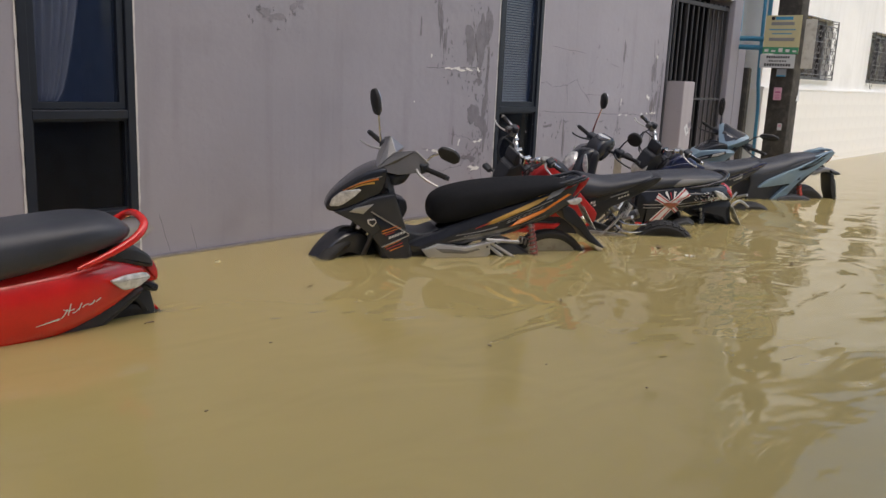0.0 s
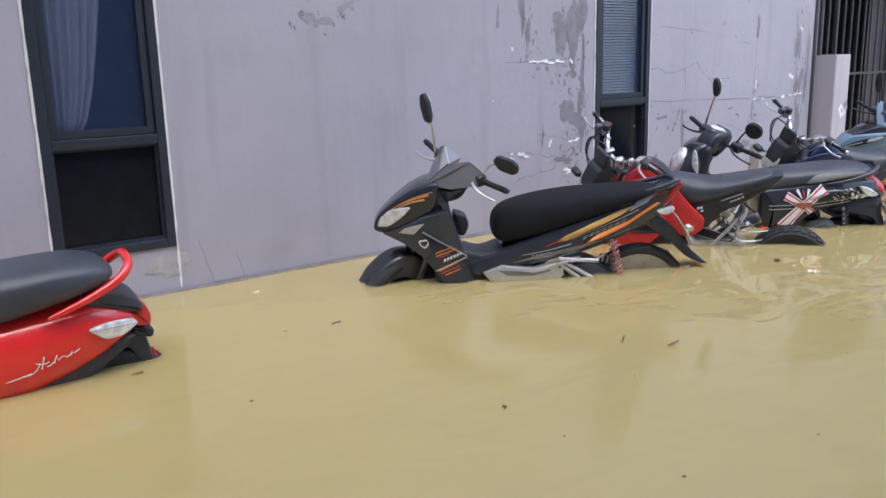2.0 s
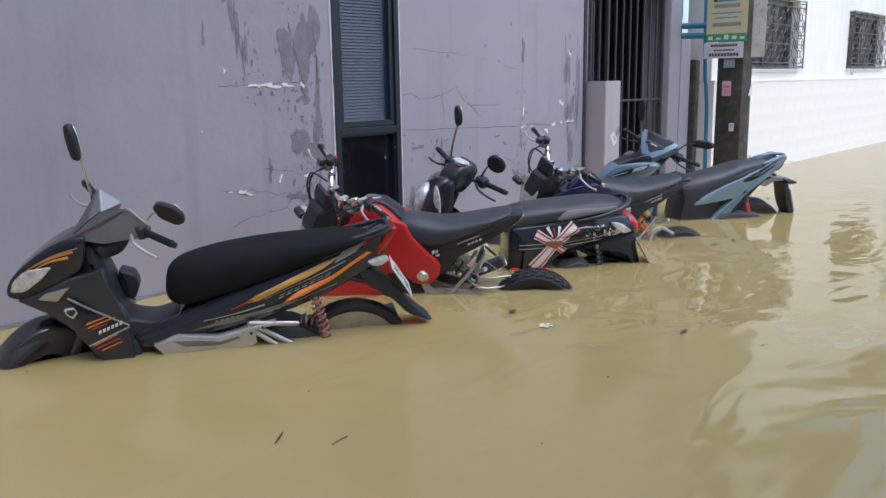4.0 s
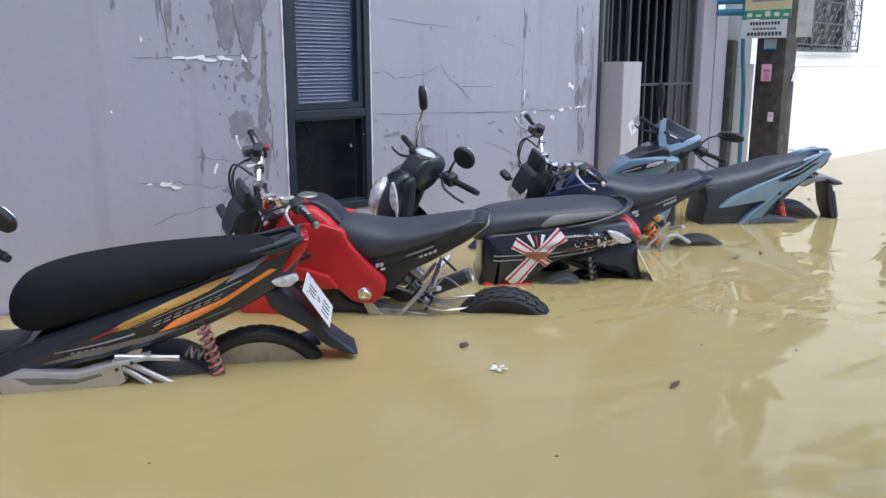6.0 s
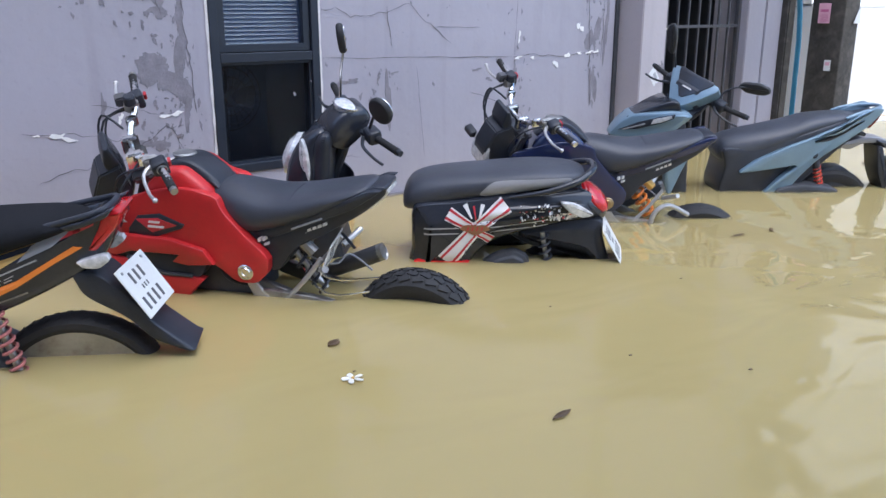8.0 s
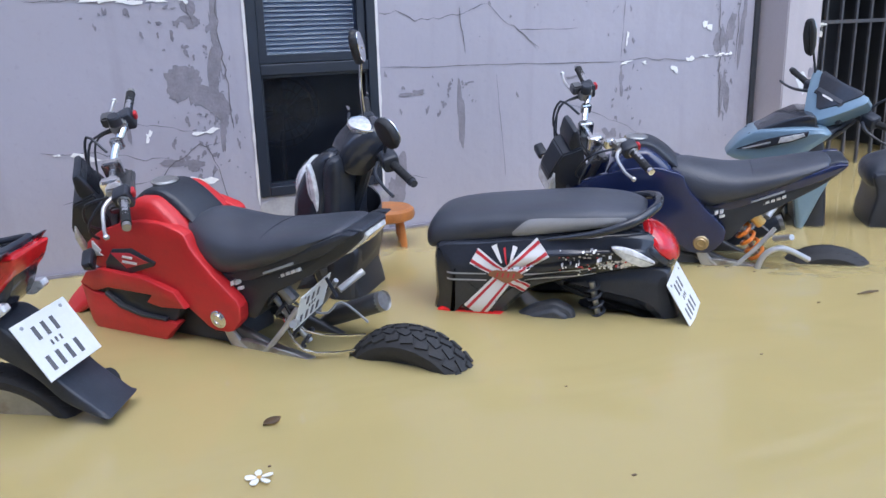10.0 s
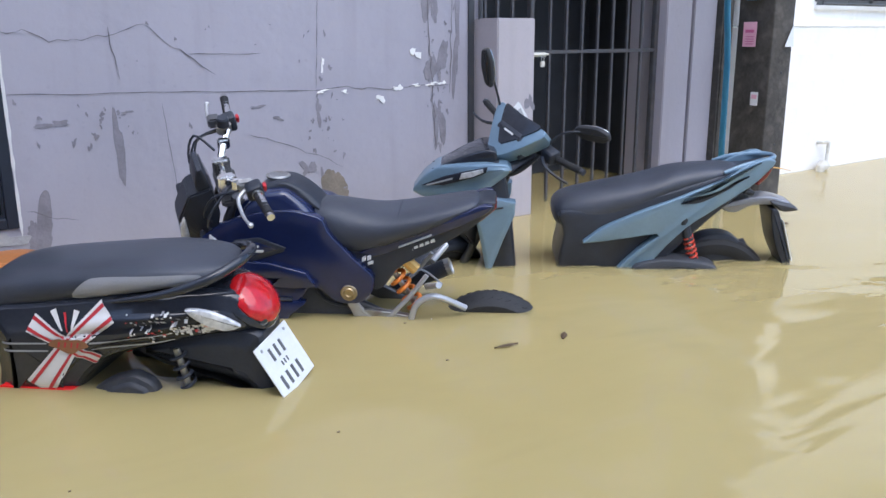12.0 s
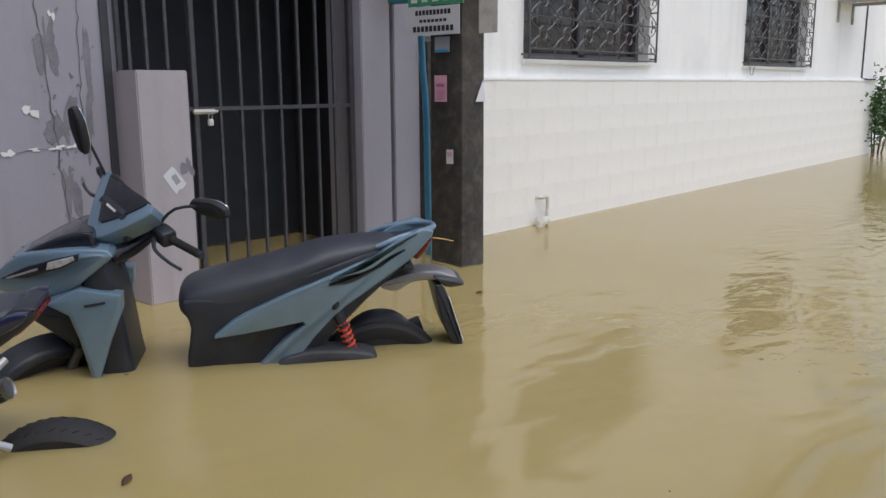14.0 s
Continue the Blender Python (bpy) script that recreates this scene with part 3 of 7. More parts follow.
for cx, cz, sx, sz, n in ((2.98, 1.25, 0.09, 0.22, 70), (3.08, 0.75, 0.07, 0.25, 80), (3.0, 0.45, 0.12, 0.1, 40), (5.98, 0.95, 0.06, 0.35, 45), (5.3, 0.6, 0.08, 0.2, 30), (2.6, 1.3, 0.06, 0.15, 25), (4.2, 0.65, 0.25, 0.06, 24), (1.1, 1.38, 0.12, 0.05, 16), (4.6, 1.2, 0.4, 0.15, 18)):
    for k in range(n):
        r = rnd.uniform(0.002, 0.010)
        pillow(blob(rnd.gauss(cx, sx), rnd.gauss(cz, sz), r, r * rnd.uniform(0.6, 2.2), rnd.randrange(9999), 0.5, 9), -0.0032 - 0.000002 * k, -0.0022, 0.0002, 1, bm=speck, steps=(0, 1))
tagged(part("paint_specks", speck, M_DAMP, wall_grey, smooth=False), kind="stuff")
part("mortar_patch", sheet(blob(3.37, 0.16, 0.11, 0.06, 5, 0.35), -0.004, 0.0018), M_PATCH, wall_grey, smooth=False)
part("mortar_patch", sheet(blob(0.1, 0.14, 0.09, 0.07, 8, 0.35), -0.004, 0.0018), M_PATCH, wall_grey, smooth=False)
part("mortar_patch", sheet(blob(3.8, 0.19, 0.09, 0.03, 9, 0.3), -0.004, 0.0018), M_PATCH, wall_grey, smooth=False)
for x in (W1[0] - 0.007, W1[1] + 0.007, W2[0] - 0.007, W2[1] + 0.007):
    part("sealant_bead", ribbon(jag((x, 0.0 if x < 1 and x > 0 else 0.2), (x, 1.96), int(x * 100) + 60, 0.0012, 40), -0.0045, 0.015, 3), M_CAULK, wall_grey, smooth=False)


def window(name, w, rail_z, label):
    """A black aluminium window: an opening upper light over a fixed lower one."""
    x0, x1, z0, z1 = w
    win = tagged(new(name), label, "window", kind="structure")
    f = 0.045
    fr = bmesh.new()
    for a in ((x0, x0 + f, z0, z1), (x1 - f, x1, z0, z1), (x0 + f, x1 - f, z0, z0 + f), (x0 + f, x1 - f, z1 - f, z1), (x0 + f, x1 - f, rail_z - 0.024, rail_z + 0.024)):
        box(fr, a[0], a[1], -0.012, 0.09, a[2], a[3])
    frame_ob = part("window_frame", fr, M_ALU, win, smooth=False)
    bev = frame_ob.modifiers.new("bevel", "BEVEL")
    bev.width, bev.segments = 0.004, 2
    sash = bmesh.new()
    s = 0.034
    a0, a1, c0, c1 = x0 + f + 0.004, x1 - f - 0.004, rail_z + 0.028, z1 - f - 0.004
    for a in ((a0, a0 + s, c0, c1), (a1 - s, a1, c0, c1), (a0 + s, a1 - s, c0, c0 + s), (a0 + s, a1 - s, c1 - s, c1)):
        box(sash, a[0], a[1], 0.004, 0.06, a[2], a[3])
    part("sash", sash, M_ALU, win, smooth=False)
    bead = bmesh.new()
    g = 0.012
    b0, b1, e0, e1 = x0 + f, x1 - f, z0 + f, rail_z - 0.024
    for a in ((b0, b0 + g, e0, e1), (b1 - g, b1, e0, e1), (b0 + g, b1 - g, e0, e0 + g), (b0 + g, b1 - g, e1 - g, e1)):
        box(bead, a[0], a[1], 0.008, 0.05, a[2], a[3])
    part("glazing_bead", bead, M_ALU, win, smooth=False)
    p1 = part("pane", block(a0 + s, a1 - s, 0.03, 0.036, c0 + s, c1 - s), M_PANE, win, smooth=False)
    p2 = part("pane", block(b0 + g, b1 - g, 0.03, 0.036, e0 + g, e1 - g), M_PANEDARK, win, "dark tinted lower pane", smooth=False)
    for p in (p1, p2):
        p.visible_shadow = False
    # the dim room behind
    room = bmesh.new()
    for a in ((x0 - 0.5, x1 + 0.5, 1.6, 1.62, -0.43, 2.2), (x0 - 0.52, x0 - 0.5, 0.17, 1.6, -0.43, 2.2), (x1 + 0.5, x1 + 0.52, 0.17, 1.6, -0.43, 2.2),
              (x0 - 0.5, x1 + 0.5, 0.17, 1.6, 2.2, 2.22)):
        box(room, *a)
    part("room_lining", room, M_ROOM, win, smooth=False)
    return win


win_1 = window("window_1", W1, 0.785, "tall black aluminium window with a sheer curtain behind glass")
win_2 = window("window_2", W2, 0.80, "tall black aluminium window with a pale slatted blind")
# gathered curtain, drawn to one side
bm = bmesh.new()
cols = []
for i in range(61):
    u = i / 60
    col = []
    for j in range(13):
        v = j / 12
        top, bot = (-0.36 + 0.34 * u), (-0.345 + 0.10 * u)
        x = top * (v ** 0.6) + bot * (1 - v ** 0.6)
        col.append(bm.verts.new((x, 0.085 + 0.016 * math.sin(u * 38) * (0.5 + 0.5 * v) + 0.012 * math.sin(u * 9), 0.80 + 1.1 * v)))
    cols.append(col)
for a, b in zip(cols, cols[1:]):
    for j in range(12):
        bm.faces.new((a[j], b[j], b[j + 1], a[j + 1]))
cur = part("curtain", bm, M_CURTAIN)
cur.modifiers.new("thick", "SOLIDIFY").thickness = 0.002
tagged(cur, "sheer bluish curtain gathered behind the window glass", "curtain")
# venetian blind
blind = tagged(new("venetian_blind"), "pale blue-grey slatted blind lowered behind the upper pane", "blind")
bm = bmesh.new()
box(bm, W2[0] + 0.06, W2[1] - 0.06, -0.0125, 0.0125, -0.0006, 0.0006, None)
bm.verts.ensure_lookup_table()
slat_me = bpy.data.meshes.new("slat")
bm.to_mesh(slat_me), bm.free()
slat_me.materials.append(M_SLAT)
for i in range(50):
    s = new("slat", slat_me)
    s.parent = blind
    s.location, s.rotation_euler = (0, 0.078, 0.87 + i * 0.0205), (radians(38), 0, 0)
part("bottom_rail", block(W2[0] + 0.06, W2[1] - 0.06, 0.066, 0.09, 0.845, 0.86, 0.003), M_SLAT, blind)
# pedestal fan in the dim room behind the lower pane
fan = tagged(new("pedestal_fan"), "dark pedestal fan standing behind the lower pane", "fan")
fan.location = (3.48, 0.34, -0.43)
part("base", lathe([(0.001, 0), (0.16, 0), (0.16, 0.02), (0.03, 0.045), (0.001, 0.045)]), M_DGREY, fan)
part("stem", tube([(0, 0, 0.04), (0, 0, 1.0)], 0.014), M_DGREY, fan)
bm = bmesh.new()
for r in (0.05, 0.1, 0.15, 0.18):
    tube([(r * math.cos(a * math.pi / 12), -0.06 + (0.18 - r) * -0.1, 1.02 + r * math.sin(a * math.pi / 12)) for a in range(25)], 0.003, bm, 5, 1, False)
for k in range(24):
    a = k * math.pi / 12
    tube([(0.03 * math.cos(a), -0.075, 1.02 + 0.03 * math.sin(a)), (0.18 * math.cos(a), -0.06, 1.02 + 0.18 * math.sin(a))], 0.002, bm, 4, 1, False)
part("cage", bm, M_DGREY, fan)
for k in range(3):
    part("blade", pillow([(0.02 * math.cos(k * 2.1), 1.02 + 0.02 * math.sin(k * 2.1)), (0.15 * math.cos(k * 2.1 - 0.5), 1.02 + 0.15 * math.sin(k * 2.1 - 0.5)),
                          (0.16 * math.cos(k * 2.1 + 0.3), 1.02 + 0.16 * math.sin(k * 2.1 + 0.3))], -0.04, -0.034, 0.002, 4), M_DGREY, fan)

# ---- gateway ----
pillar = part("gate_pillar", block(6.245, 6.508, -0.205, 0.07, -0.45, 1.095, 0.006), M_PILLAR, smooth=False)
tagged(pillar, "short grey painted pillar beside the barred gate", "pillar", kind="structure")
part("torn_sticker", sheet([(6.342, 0.605), (6.392, 0.648), (6.405, 0.64), (6.465, 0.56), (6.44, 0.535), (6.425, 0.538), (6.408, 0.512), (6.385, 0.54)], -0.2075, 0.0018), M_PAPER, pillar, "torn pale sticker", smooth=False)
part("sticker_print", sheet([(6.385, 0.60), (6.41, 0.613), (6.435, 0.572), (6.41, 0.558)], -0.2092, 0.0014), M_DECALG, pillar, smooth=False)
part("scuff", sheet(blob(6.475, 0.64, 0.022, 0.05, 3, 0.6), -0.2068, 0.001), M_DAMP, pillar, smooth=False)
for x in (6.262, 6.285):
    d = part("drain_pipe", tube([(x, -0.03 if x < 6.27 else 0.05, -0.45), (x, -0.03 if x < 6.27 else 0.05, WALL_TOP)], 0.014 if x < 6.27 else 0.02, smooth=1), M_DGREY)
    tagged(d, "thin dark pipe running down the wall's edge", "pipe")
gate = tagged(new("barred_gate"), "closed dark steel gate of upright bars with a padlocked bolt", "gate")
gy = 0.06
for x in (6.36, 6.45, 6.56, *(6.852 + 0.1325 * k for k in range(7))):
    r = 0.009
    part("bar", block(x - r, x + r, gy - r, gy + r, -0.4, 1.99, 0.002), M_GATE, gate, smooth=False)
part("bar", block(6.685, 6.715, gy - 0.018, gy + 0.018, -0.4, 1.99, 0.003), M_GATE, gate, "gate stile", smooth=False)
part("bar", block(7.76, 7.795, gy - 0.018, gy + 0.018, -0.4, 1.99, 0.003), M_GATE, gate, "gate stile", smooth=False)
for z, h in ((0.905, 0.011), (1.95, 0.02), (-0.2, 0.012)):
    part("rail", block(6.29, 7.79, gy - 0.014, gy + 0.014, z - h, z + h, 0.002), M_GATE, gate, smooth=False)
part("bolt_plate", block(6.675, 6.80, gy - 0.035, gy - 0.015, 0.88, 0.905, 0.003), M_PVC, gate, "pale painted bolt")
part("bolt_bar", tube([(6.665, gy - 0.04, 0.893), (6.81, gy - 0.04, 0.893)], 0.007, smooth=1), M_PVC, gate)
lock = tagged(new("padlock"), "small brass padlock hanging from the gate bolt", "padlock")
part("body", block(6.745, 6.775, gy - 0.055, gy - 0.038, 0.82, 0.855, 0.004), M_PVC, lock)
part("shackle", tube([(6.75, gy - 0.046, 0.852), (6.75, gy - 0.046, 0.875), (6.76, gy - 0.046, 0.883), (6.77, gy - 0.046, 0.875), (6.77, gy - 0.046, 0.852)], 0.003), M_STEEL, lock)
# shade is painted by near-black walls; back wall pulled close to hide lit water
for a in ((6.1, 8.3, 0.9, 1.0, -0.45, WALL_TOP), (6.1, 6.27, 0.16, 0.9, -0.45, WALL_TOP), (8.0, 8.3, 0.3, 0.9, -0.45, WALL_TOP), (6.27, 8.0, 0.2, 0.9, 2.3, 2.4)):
    al = part("wall_alley", block(*a), M_SHADEBLACK, smooth=False)
    tagged(al, "near-black passage wall behind the gate, shade put into its colour", "wall", kind="structure")
# dark strip laid on the wall, painting the shade of the gap there
gap = part("wall_gap_shade", block(6.195, 6.235, -0.012, -0.002, -0.45, WALL_TOP, 0.002), M_DGREY, smooth=False)
tagged(gap, "dark strip standing for the shaded gap between wall and gate pillar", "joint", kind="structure")
lin = part("wall_lintel", block(6.27, 8.0, 0.0, 0.2, 2.05, WALL_TOP), M_WALL, smooth=False)
tagged(lin, "grey painted wall above the gate", "wall", kind="structure")
col = part("gate_column", block(7.80, 8.045, -0.02, 0.3, -0.45, WALL_TOP, 0.006), M_WALL, smooth=False)
tagged(col, "grey painted column at the gate's edge", "column", kind="structure")
pan = part("wall_panel", block(8.095, 8.33, 0.0, 0.3, -0.45, 1.56, 0.006), M_WALL, smooth=False)
tagged(pan, "grey painted meter box panel beside the pole", "wall", kind="structure")
# back of a shallow recess, coloured near-black to carry its shade
rec = part("wall_slot", block(8.04, 8.34, 0.12, 0.32, -0.45, WALL_TOP), M_SHADEBLACK, smooth=False)
tagged(rec, "recess between column and panel, its shade painted near-black", "wall", kind="structure")
rough = part("wall_rough", block(8.33, 8.44, -0.06, 0.3, -0.45, 1.3, 0.012), M_CONC, smooth=False)
tagged(rough, "rough weathered concrete edge beside the white house", "wall", kind="structure")

# ---- white house ----
white = tagged(new("white_house"), "white painted house on a cream block plinth with grilled windows", "house")
HX = (8.44, 17.85)
GR = [(9.20, 11.02, 1.205, 2.04), (13.08, 14.93, 1.215, 2.04)]


def house_wall():
    xs = sorted({*HX, *(g[0] for g in GR), *(g[1] for g in GR)})
    zs = sorted({1.06, 4.4, *(g[2] for g in GR), *(g[3] for g in GR)})
    b = bmesh.new()
    for a, c in zip(xs, xs[1:]):
        for d, e in zip(zs, zs[1:]):
            if not any(g[0] <= a and c <= g[1] and g[2] - 0.02 <= d and e <= g[3] for g in GR):
                box(b, a, c, -0.19, 0.1, d, e)
    bmesh.ops.remove_doubles(b, verts=b.verts[:], dist=1e-5)
    return b


part("wall", house_wall(), M_WHITE, white, smooth=False)
plinth = part("plinth", block(HX[0], HX[1], -0.2285, 0.1, -0.45, 1.05), M_CREAM, white, "cream painted block plinth", smooth=False)
part("ledge", block(HX[0], HX[1], -0.236, -0.1, 1.05, 1.08, 0.006), M_WHITE, white, smooth=False)
part("roof", block(HX[0] - 0.3, HX[1] + 0.4, -0.7, 4.0, 4.4, 4.5, 0.01), M_ROOF, white, smooth=False)
part("wall", block(HX[1] - 0.15, HX[1], 0.1, 4.0, -0.45, 4.4), M_WHITE, white, smooth=False)
part("wall", block(HX[0], HX[0] + 0.15, 0.3, 4.0, -0.45, 4.4), M_WHITE, white, smooth=False)


def grille_window(g):
    """A dark window behind a wrought grille of scrolls."""
    x0, x1, z0, z1 = g
    w = tagged(new("window"), "")
    w.parent = white
    part("pane", block(x0, x1, -0.05, -0.04, z0, z1), M_PANEHOUSE, w, smooth=False)
    fr = bmesh.new()
    for a in ((x0, x0 + 0.05, z0, z1), (x1 - 0.05, x1, z0, z1), ((x0 + x1) / 2 - 0.03, (x0 + x1) / 2 + 0.03, z0, z1), (x0 + 0.05, x1 - 0.05, z0, z0 + 0.05), (x0 + 0.05, x1 - 0.05, z1 - 0.05, z1)):
        box(fr, a[0], a[1], -0.09, -0.03, a[2], a[3])
    part("frame", fr, M_GUN, w, smooth=False)
    part("sill", block(x0 - 0.03, x1 + 0.03, -0.225, -0.05, z0 - 0.035, z0 - 0.004, 0.006), M_WHITE, w, smooth=False)
    gr = bmesh.new()
    y = -0.255
    for z in (z0 + 0.01, z0 + 0.07, z1 - 0.09, z1 - 0.01):
        tube([(x0 - 0.02, y, z), (x1 + 0.02, y, z)], 0.007, gr, 5, 1)
    rows = 3
    ch = (z1 - z0 - 0.16) / rows
    for r in range(1, rows):
        tube([(x0 - 0.02, y, z0 + 0.07 + r * ch), (x1 + 0.02, y, z0 + 0.07 + r * ch)], 0.006, gr, 5, 1)
    for x in (x0 - 0.02, x1 + 0.02):
        tube([(x, y, z0), (x, y, z1)], 0.009, gr, 5, 1)
        for z in (z0 + 0.03, (z0 + z1) / 2, z1 - 0.03):
            tube([(x, y, z), (x, -0.19, z)], 0.007, gr, 5, 1)
    cols_n = 6
    cw = (x1 - x0) / cols_n
    for i in range(cols_n + 1):
        x = x0 + i * cw
        tube([(x, y, z0), (x, y, z0 + 0.07)], 0.005, gr, 4, 1)
        tube([(x, y, z1 - 0.09), (x, y, z1)], 0.005, gr, 4, 1)
        if i in (2, 4):
            tube([(x, y, z0), (x, y, z1)], 0.005, gr, 4, 1)
    for r in range(rows):
        for i in range(cols_n):
            cx, cz = x0 + (i + 0.5) * cw, z0 + 0.07 + (r + 0.5) * ch
            ring = [(cx + 0.048 * math.cos(a * math.pi / 7), y, cz + 0.048 * math.sin(a * math.pi / 7)) for a in range(15)]
            tube(ring, 0.0055, gr, 4, 1, False)
            for sx, sz in ((1, 1), (1, -1), (-1, 1), (-1, -1)):
                arm = [(cx + sx * 0.045, y, cz + sz * 0.02), (cx + sx * 0.09, y, cz + sz * 0.04), (cx + sx * (cw / 2 - 0.012), y, cz + sz * 0.075), (cx + sx * (cw / 2 - 0.02), y, cz + sz * (ch / 2 - 0.01)),
                       (cx + sx * (cw / 2 - 0.07), y, cz + sz * (ch / 2 - 0.012)), (cx + sx * (cw / 2 - 0.075), y, cz + sz * (ch / 2 - 0.05))]
                tube(arm, 0.0055, gr, 4, 2, False)
    part("grille", gr, M_GUN, w, "wrought iron scroll grille")


for g in GR:
    grille_window(g)
bm = bmesh.new()
tube([(13.1, -0.255, 1.2), (13.12, -0.255, 1.13), (13.18, -0.255, 1.12), (13.22, -0.255, 1.2)], 0.004, bm, 5)
wire = part("loose_wire", bm, M_GUN)
tagged(wire, "loop of loose wire under the grille", "wire")
cond = part("conduit", tube([(17.25, -0.2, 2.5), (17.25, -0.2, 1.1), (17.3, -0.262, 1.08), (17.7, -0.262, 1.08)], 0.012, smooth=1), M_DGREY)
tagged(cond, "thin dark conduit down the white wall", "conduit")
ac = tagged(new("air_conditioner"), "grey outdoor air conditioner on a wall bracket", "air conditioner")
part("casing", block(15.9, 16.7, -0.62, -0.26, 2.08, 2.65, 0.02), M_PVC, ac)
part("fan_grille", lathe([(0.001, 0), (0.2, 0), (0.2, 0.012), (0.001, 0.012)], pose(16.2, -0.62, 2.37, 90)), M_DGREY, ac)
for x in (16.0, 16.6):
    part("bracket", block(x - 0.02, x + 0.02, -0.66, -0.19, 2.035, 2.075, 0.003), M_STEEL, ac)
    part("bracket_foot", block(x - 0.02, x + 0.02, -0.215, -0.19, 1.8, 2.035, 0.003), M_STEEL, ac)
tap = tagged(new("wall_drain"), "white plastic drain elbow low on the plinth", "pipe")
part("pipe", tube([(9.33, -0.235, 0.205), (9.33, -0.275, 0.205), (9.40, -0.28, 0.205), (9.405, -0.28, 0.19), (9.4, -0.28, 0.06), (9.4, -0.28, 0.03)], 0.013), M_PVC, tap)
part("elbow", tube([(9.40, -0.24, 0.03), (9.36, -0.3, 0.035), (9.30, -0.315, 0.035), (9.27, -0.315, 0.0), (9.27, -0.315, -0.43)], 0.032), M_PVC, tap)

# far end: a further wall and a shrub in the gap
far = part("wall_far", block(18.3, 34.0, 0.3, 0.6, -0.45, 4.0), M_WHITE, smooth=False)
tagged(far, "pale rendered wall further down the street", "wall", kind="structure")
# added out of view, tall so that it darkens the left of the street
opp = part("wall_light_blocker", block(-9, 3.6, -7.2, -7.0, -0.45, 9.0), M_WALL, smooth=False)
tagged(opp, "unseen tall wall added across the street to hold back skylight", "wall", kind="structure")
# also added out of view, kept low to leave the right side bright
opl = part("wall_unseen_low", block(3.6, 30, -9.4, -9.2, -0.45, 1.6), M_CREAM, smooth=False)
tagged(opl, "unseen low wall added to close the far side of the street", "wall", kind="structure")
# invented end wall behind the view, cuts light from the left
end = part("wall_unseen_end", block(-7.2, -7.0, -7.0, 0.16, -0.45, 5.0), M_WALL, smooth=False)
tagged(end, "unseen plain wall added to close and darken the lane's left end", "wall", kind="structure")
shrub = tagged(new("shrub"), "leafy green shrub growing at the house corner", "shrub")
for k in range(7):
    a = k * 0.9
    part("stem", tube([(18.05, -0.25, -0.43), (18.1 + 0.15 * math.cos(a), -0.3 + 0.15 * math.sin(a), 0.5), (18.1 + 0.4 * math.cos(a), -0.3 + 0.3 * math.sin(a), 1.0 + 0.05 * k)], [0.015, 0.01, 0.004], n=6), M_DEADLEAF, shrub)
rnd = random.Random(4)
bm = bmesh.new()
for k in range(1500):
    c = Vector((18.05 + rnd.gauss(0, 0.26), -0.32 + rnd.gauss(0, 0.2), 0.62 + rnd.gauss(0, 0.27)))
    if c.z < 0.08:
        continue
    m = Matrix.Translation(c) @ Euler((rnd.uniform(-1, 1), rnd.uniform(-1, 1), rnd.uniform(0, 6.3))).to_matrix().to_4x4()
    L, w = rnd.uniform(0.05, 0.1), rnd.uniform(0.015, 0.03)
    vs = [bm.verts.new(m @ Vector(q)) for q in ((0, 0, 0), (L * 0.5, w, 0.01), (L, 0, -0.01), (L * 0.5, -w, 0.01))]
    bm.faces.new(vs)
part("foliage", bm, M_LEAF, shrub, smooth=False)

# ---- utility pole and pipes ----
pole = tagged(new("utility_pole"), "weathered square concrete utility pole with posted bills", "pole")
pole.matrix_world = pose(7.955, -0.645, 0, 0, 0, -10)
part("shaft", pillow([(-0.085, -0.45), (0.085, -0.45), (0.07, 6.5), (-0.07, 6.5)], -0.145, 0.145, 0.012, 1), M_CONC, pole, angle=25)
for z in (0.35, 0.78, 1.2):
    part("bolt_hole", lathe([(0.001, 0), (0.008, 0), (0.008, 0.003), (0.001, 0.003)], pose(0.01, -0.1445, z, 90), 10), M_INK, pole)


def bill(name, y0, y1, z0, z1, x, material, label, category="poster"):
    """A flat sheet fixed to the pole's street face, with room for print on it."""
    b = tagged(new(name), label, category)
    part("sheet", block(x, x + 0.003, y0, y1, z0, z1), material, b, smooth=False)
    return b


def print_bar(b, x, y0, y1, z0, z1, material):
    part("print_bar", block(x - 0.0015, x, y0, y1, z0, z1), material, b, smooth=False)


pst = bill("poster", -0.80, -0.39, 1.455, 1.885, 7.83, M_POSTER, "pale yellow printed poster tied to the concrete pole")
print_bar(pst, 7.83, -0.80, -0.39, 1.455, 1.53, M_GREEN)
print_bar(pst, 7.83, -0.70, -0.50, 1.835, 1.87, M_TEAL)
print_bar(pst, 7.83, -0.495, -0.455, 1.835, 1.872, M_INK)
for z, a, b in ((1.775, -0.72, -0.46), (1.72, -0.74, -0.44), (1.675, -0.70, -0.48), (1.60, -0.74, -0.45)):
    print_bar(pst, 7.83, a, b, z, z + (0.035 if z in (1.775, 1.6) else 0.012), M_TEAL if z in (1.72, 1.675) else M_GREYVINYL)
for k in range(5):
    print_bar(pst, 7.8285, -0.78 + 0.08 * k, -0.735 + 0.08 * k, 1.475, 1.495 + 0.012 * (k % 3), M_DECALW)
sgn = bill("sign_strip", -0.775, -0.375, 1.295, 1.45, 7.826, M_PAPER, "white plastic sign strip with dark print under the poster", "sign")
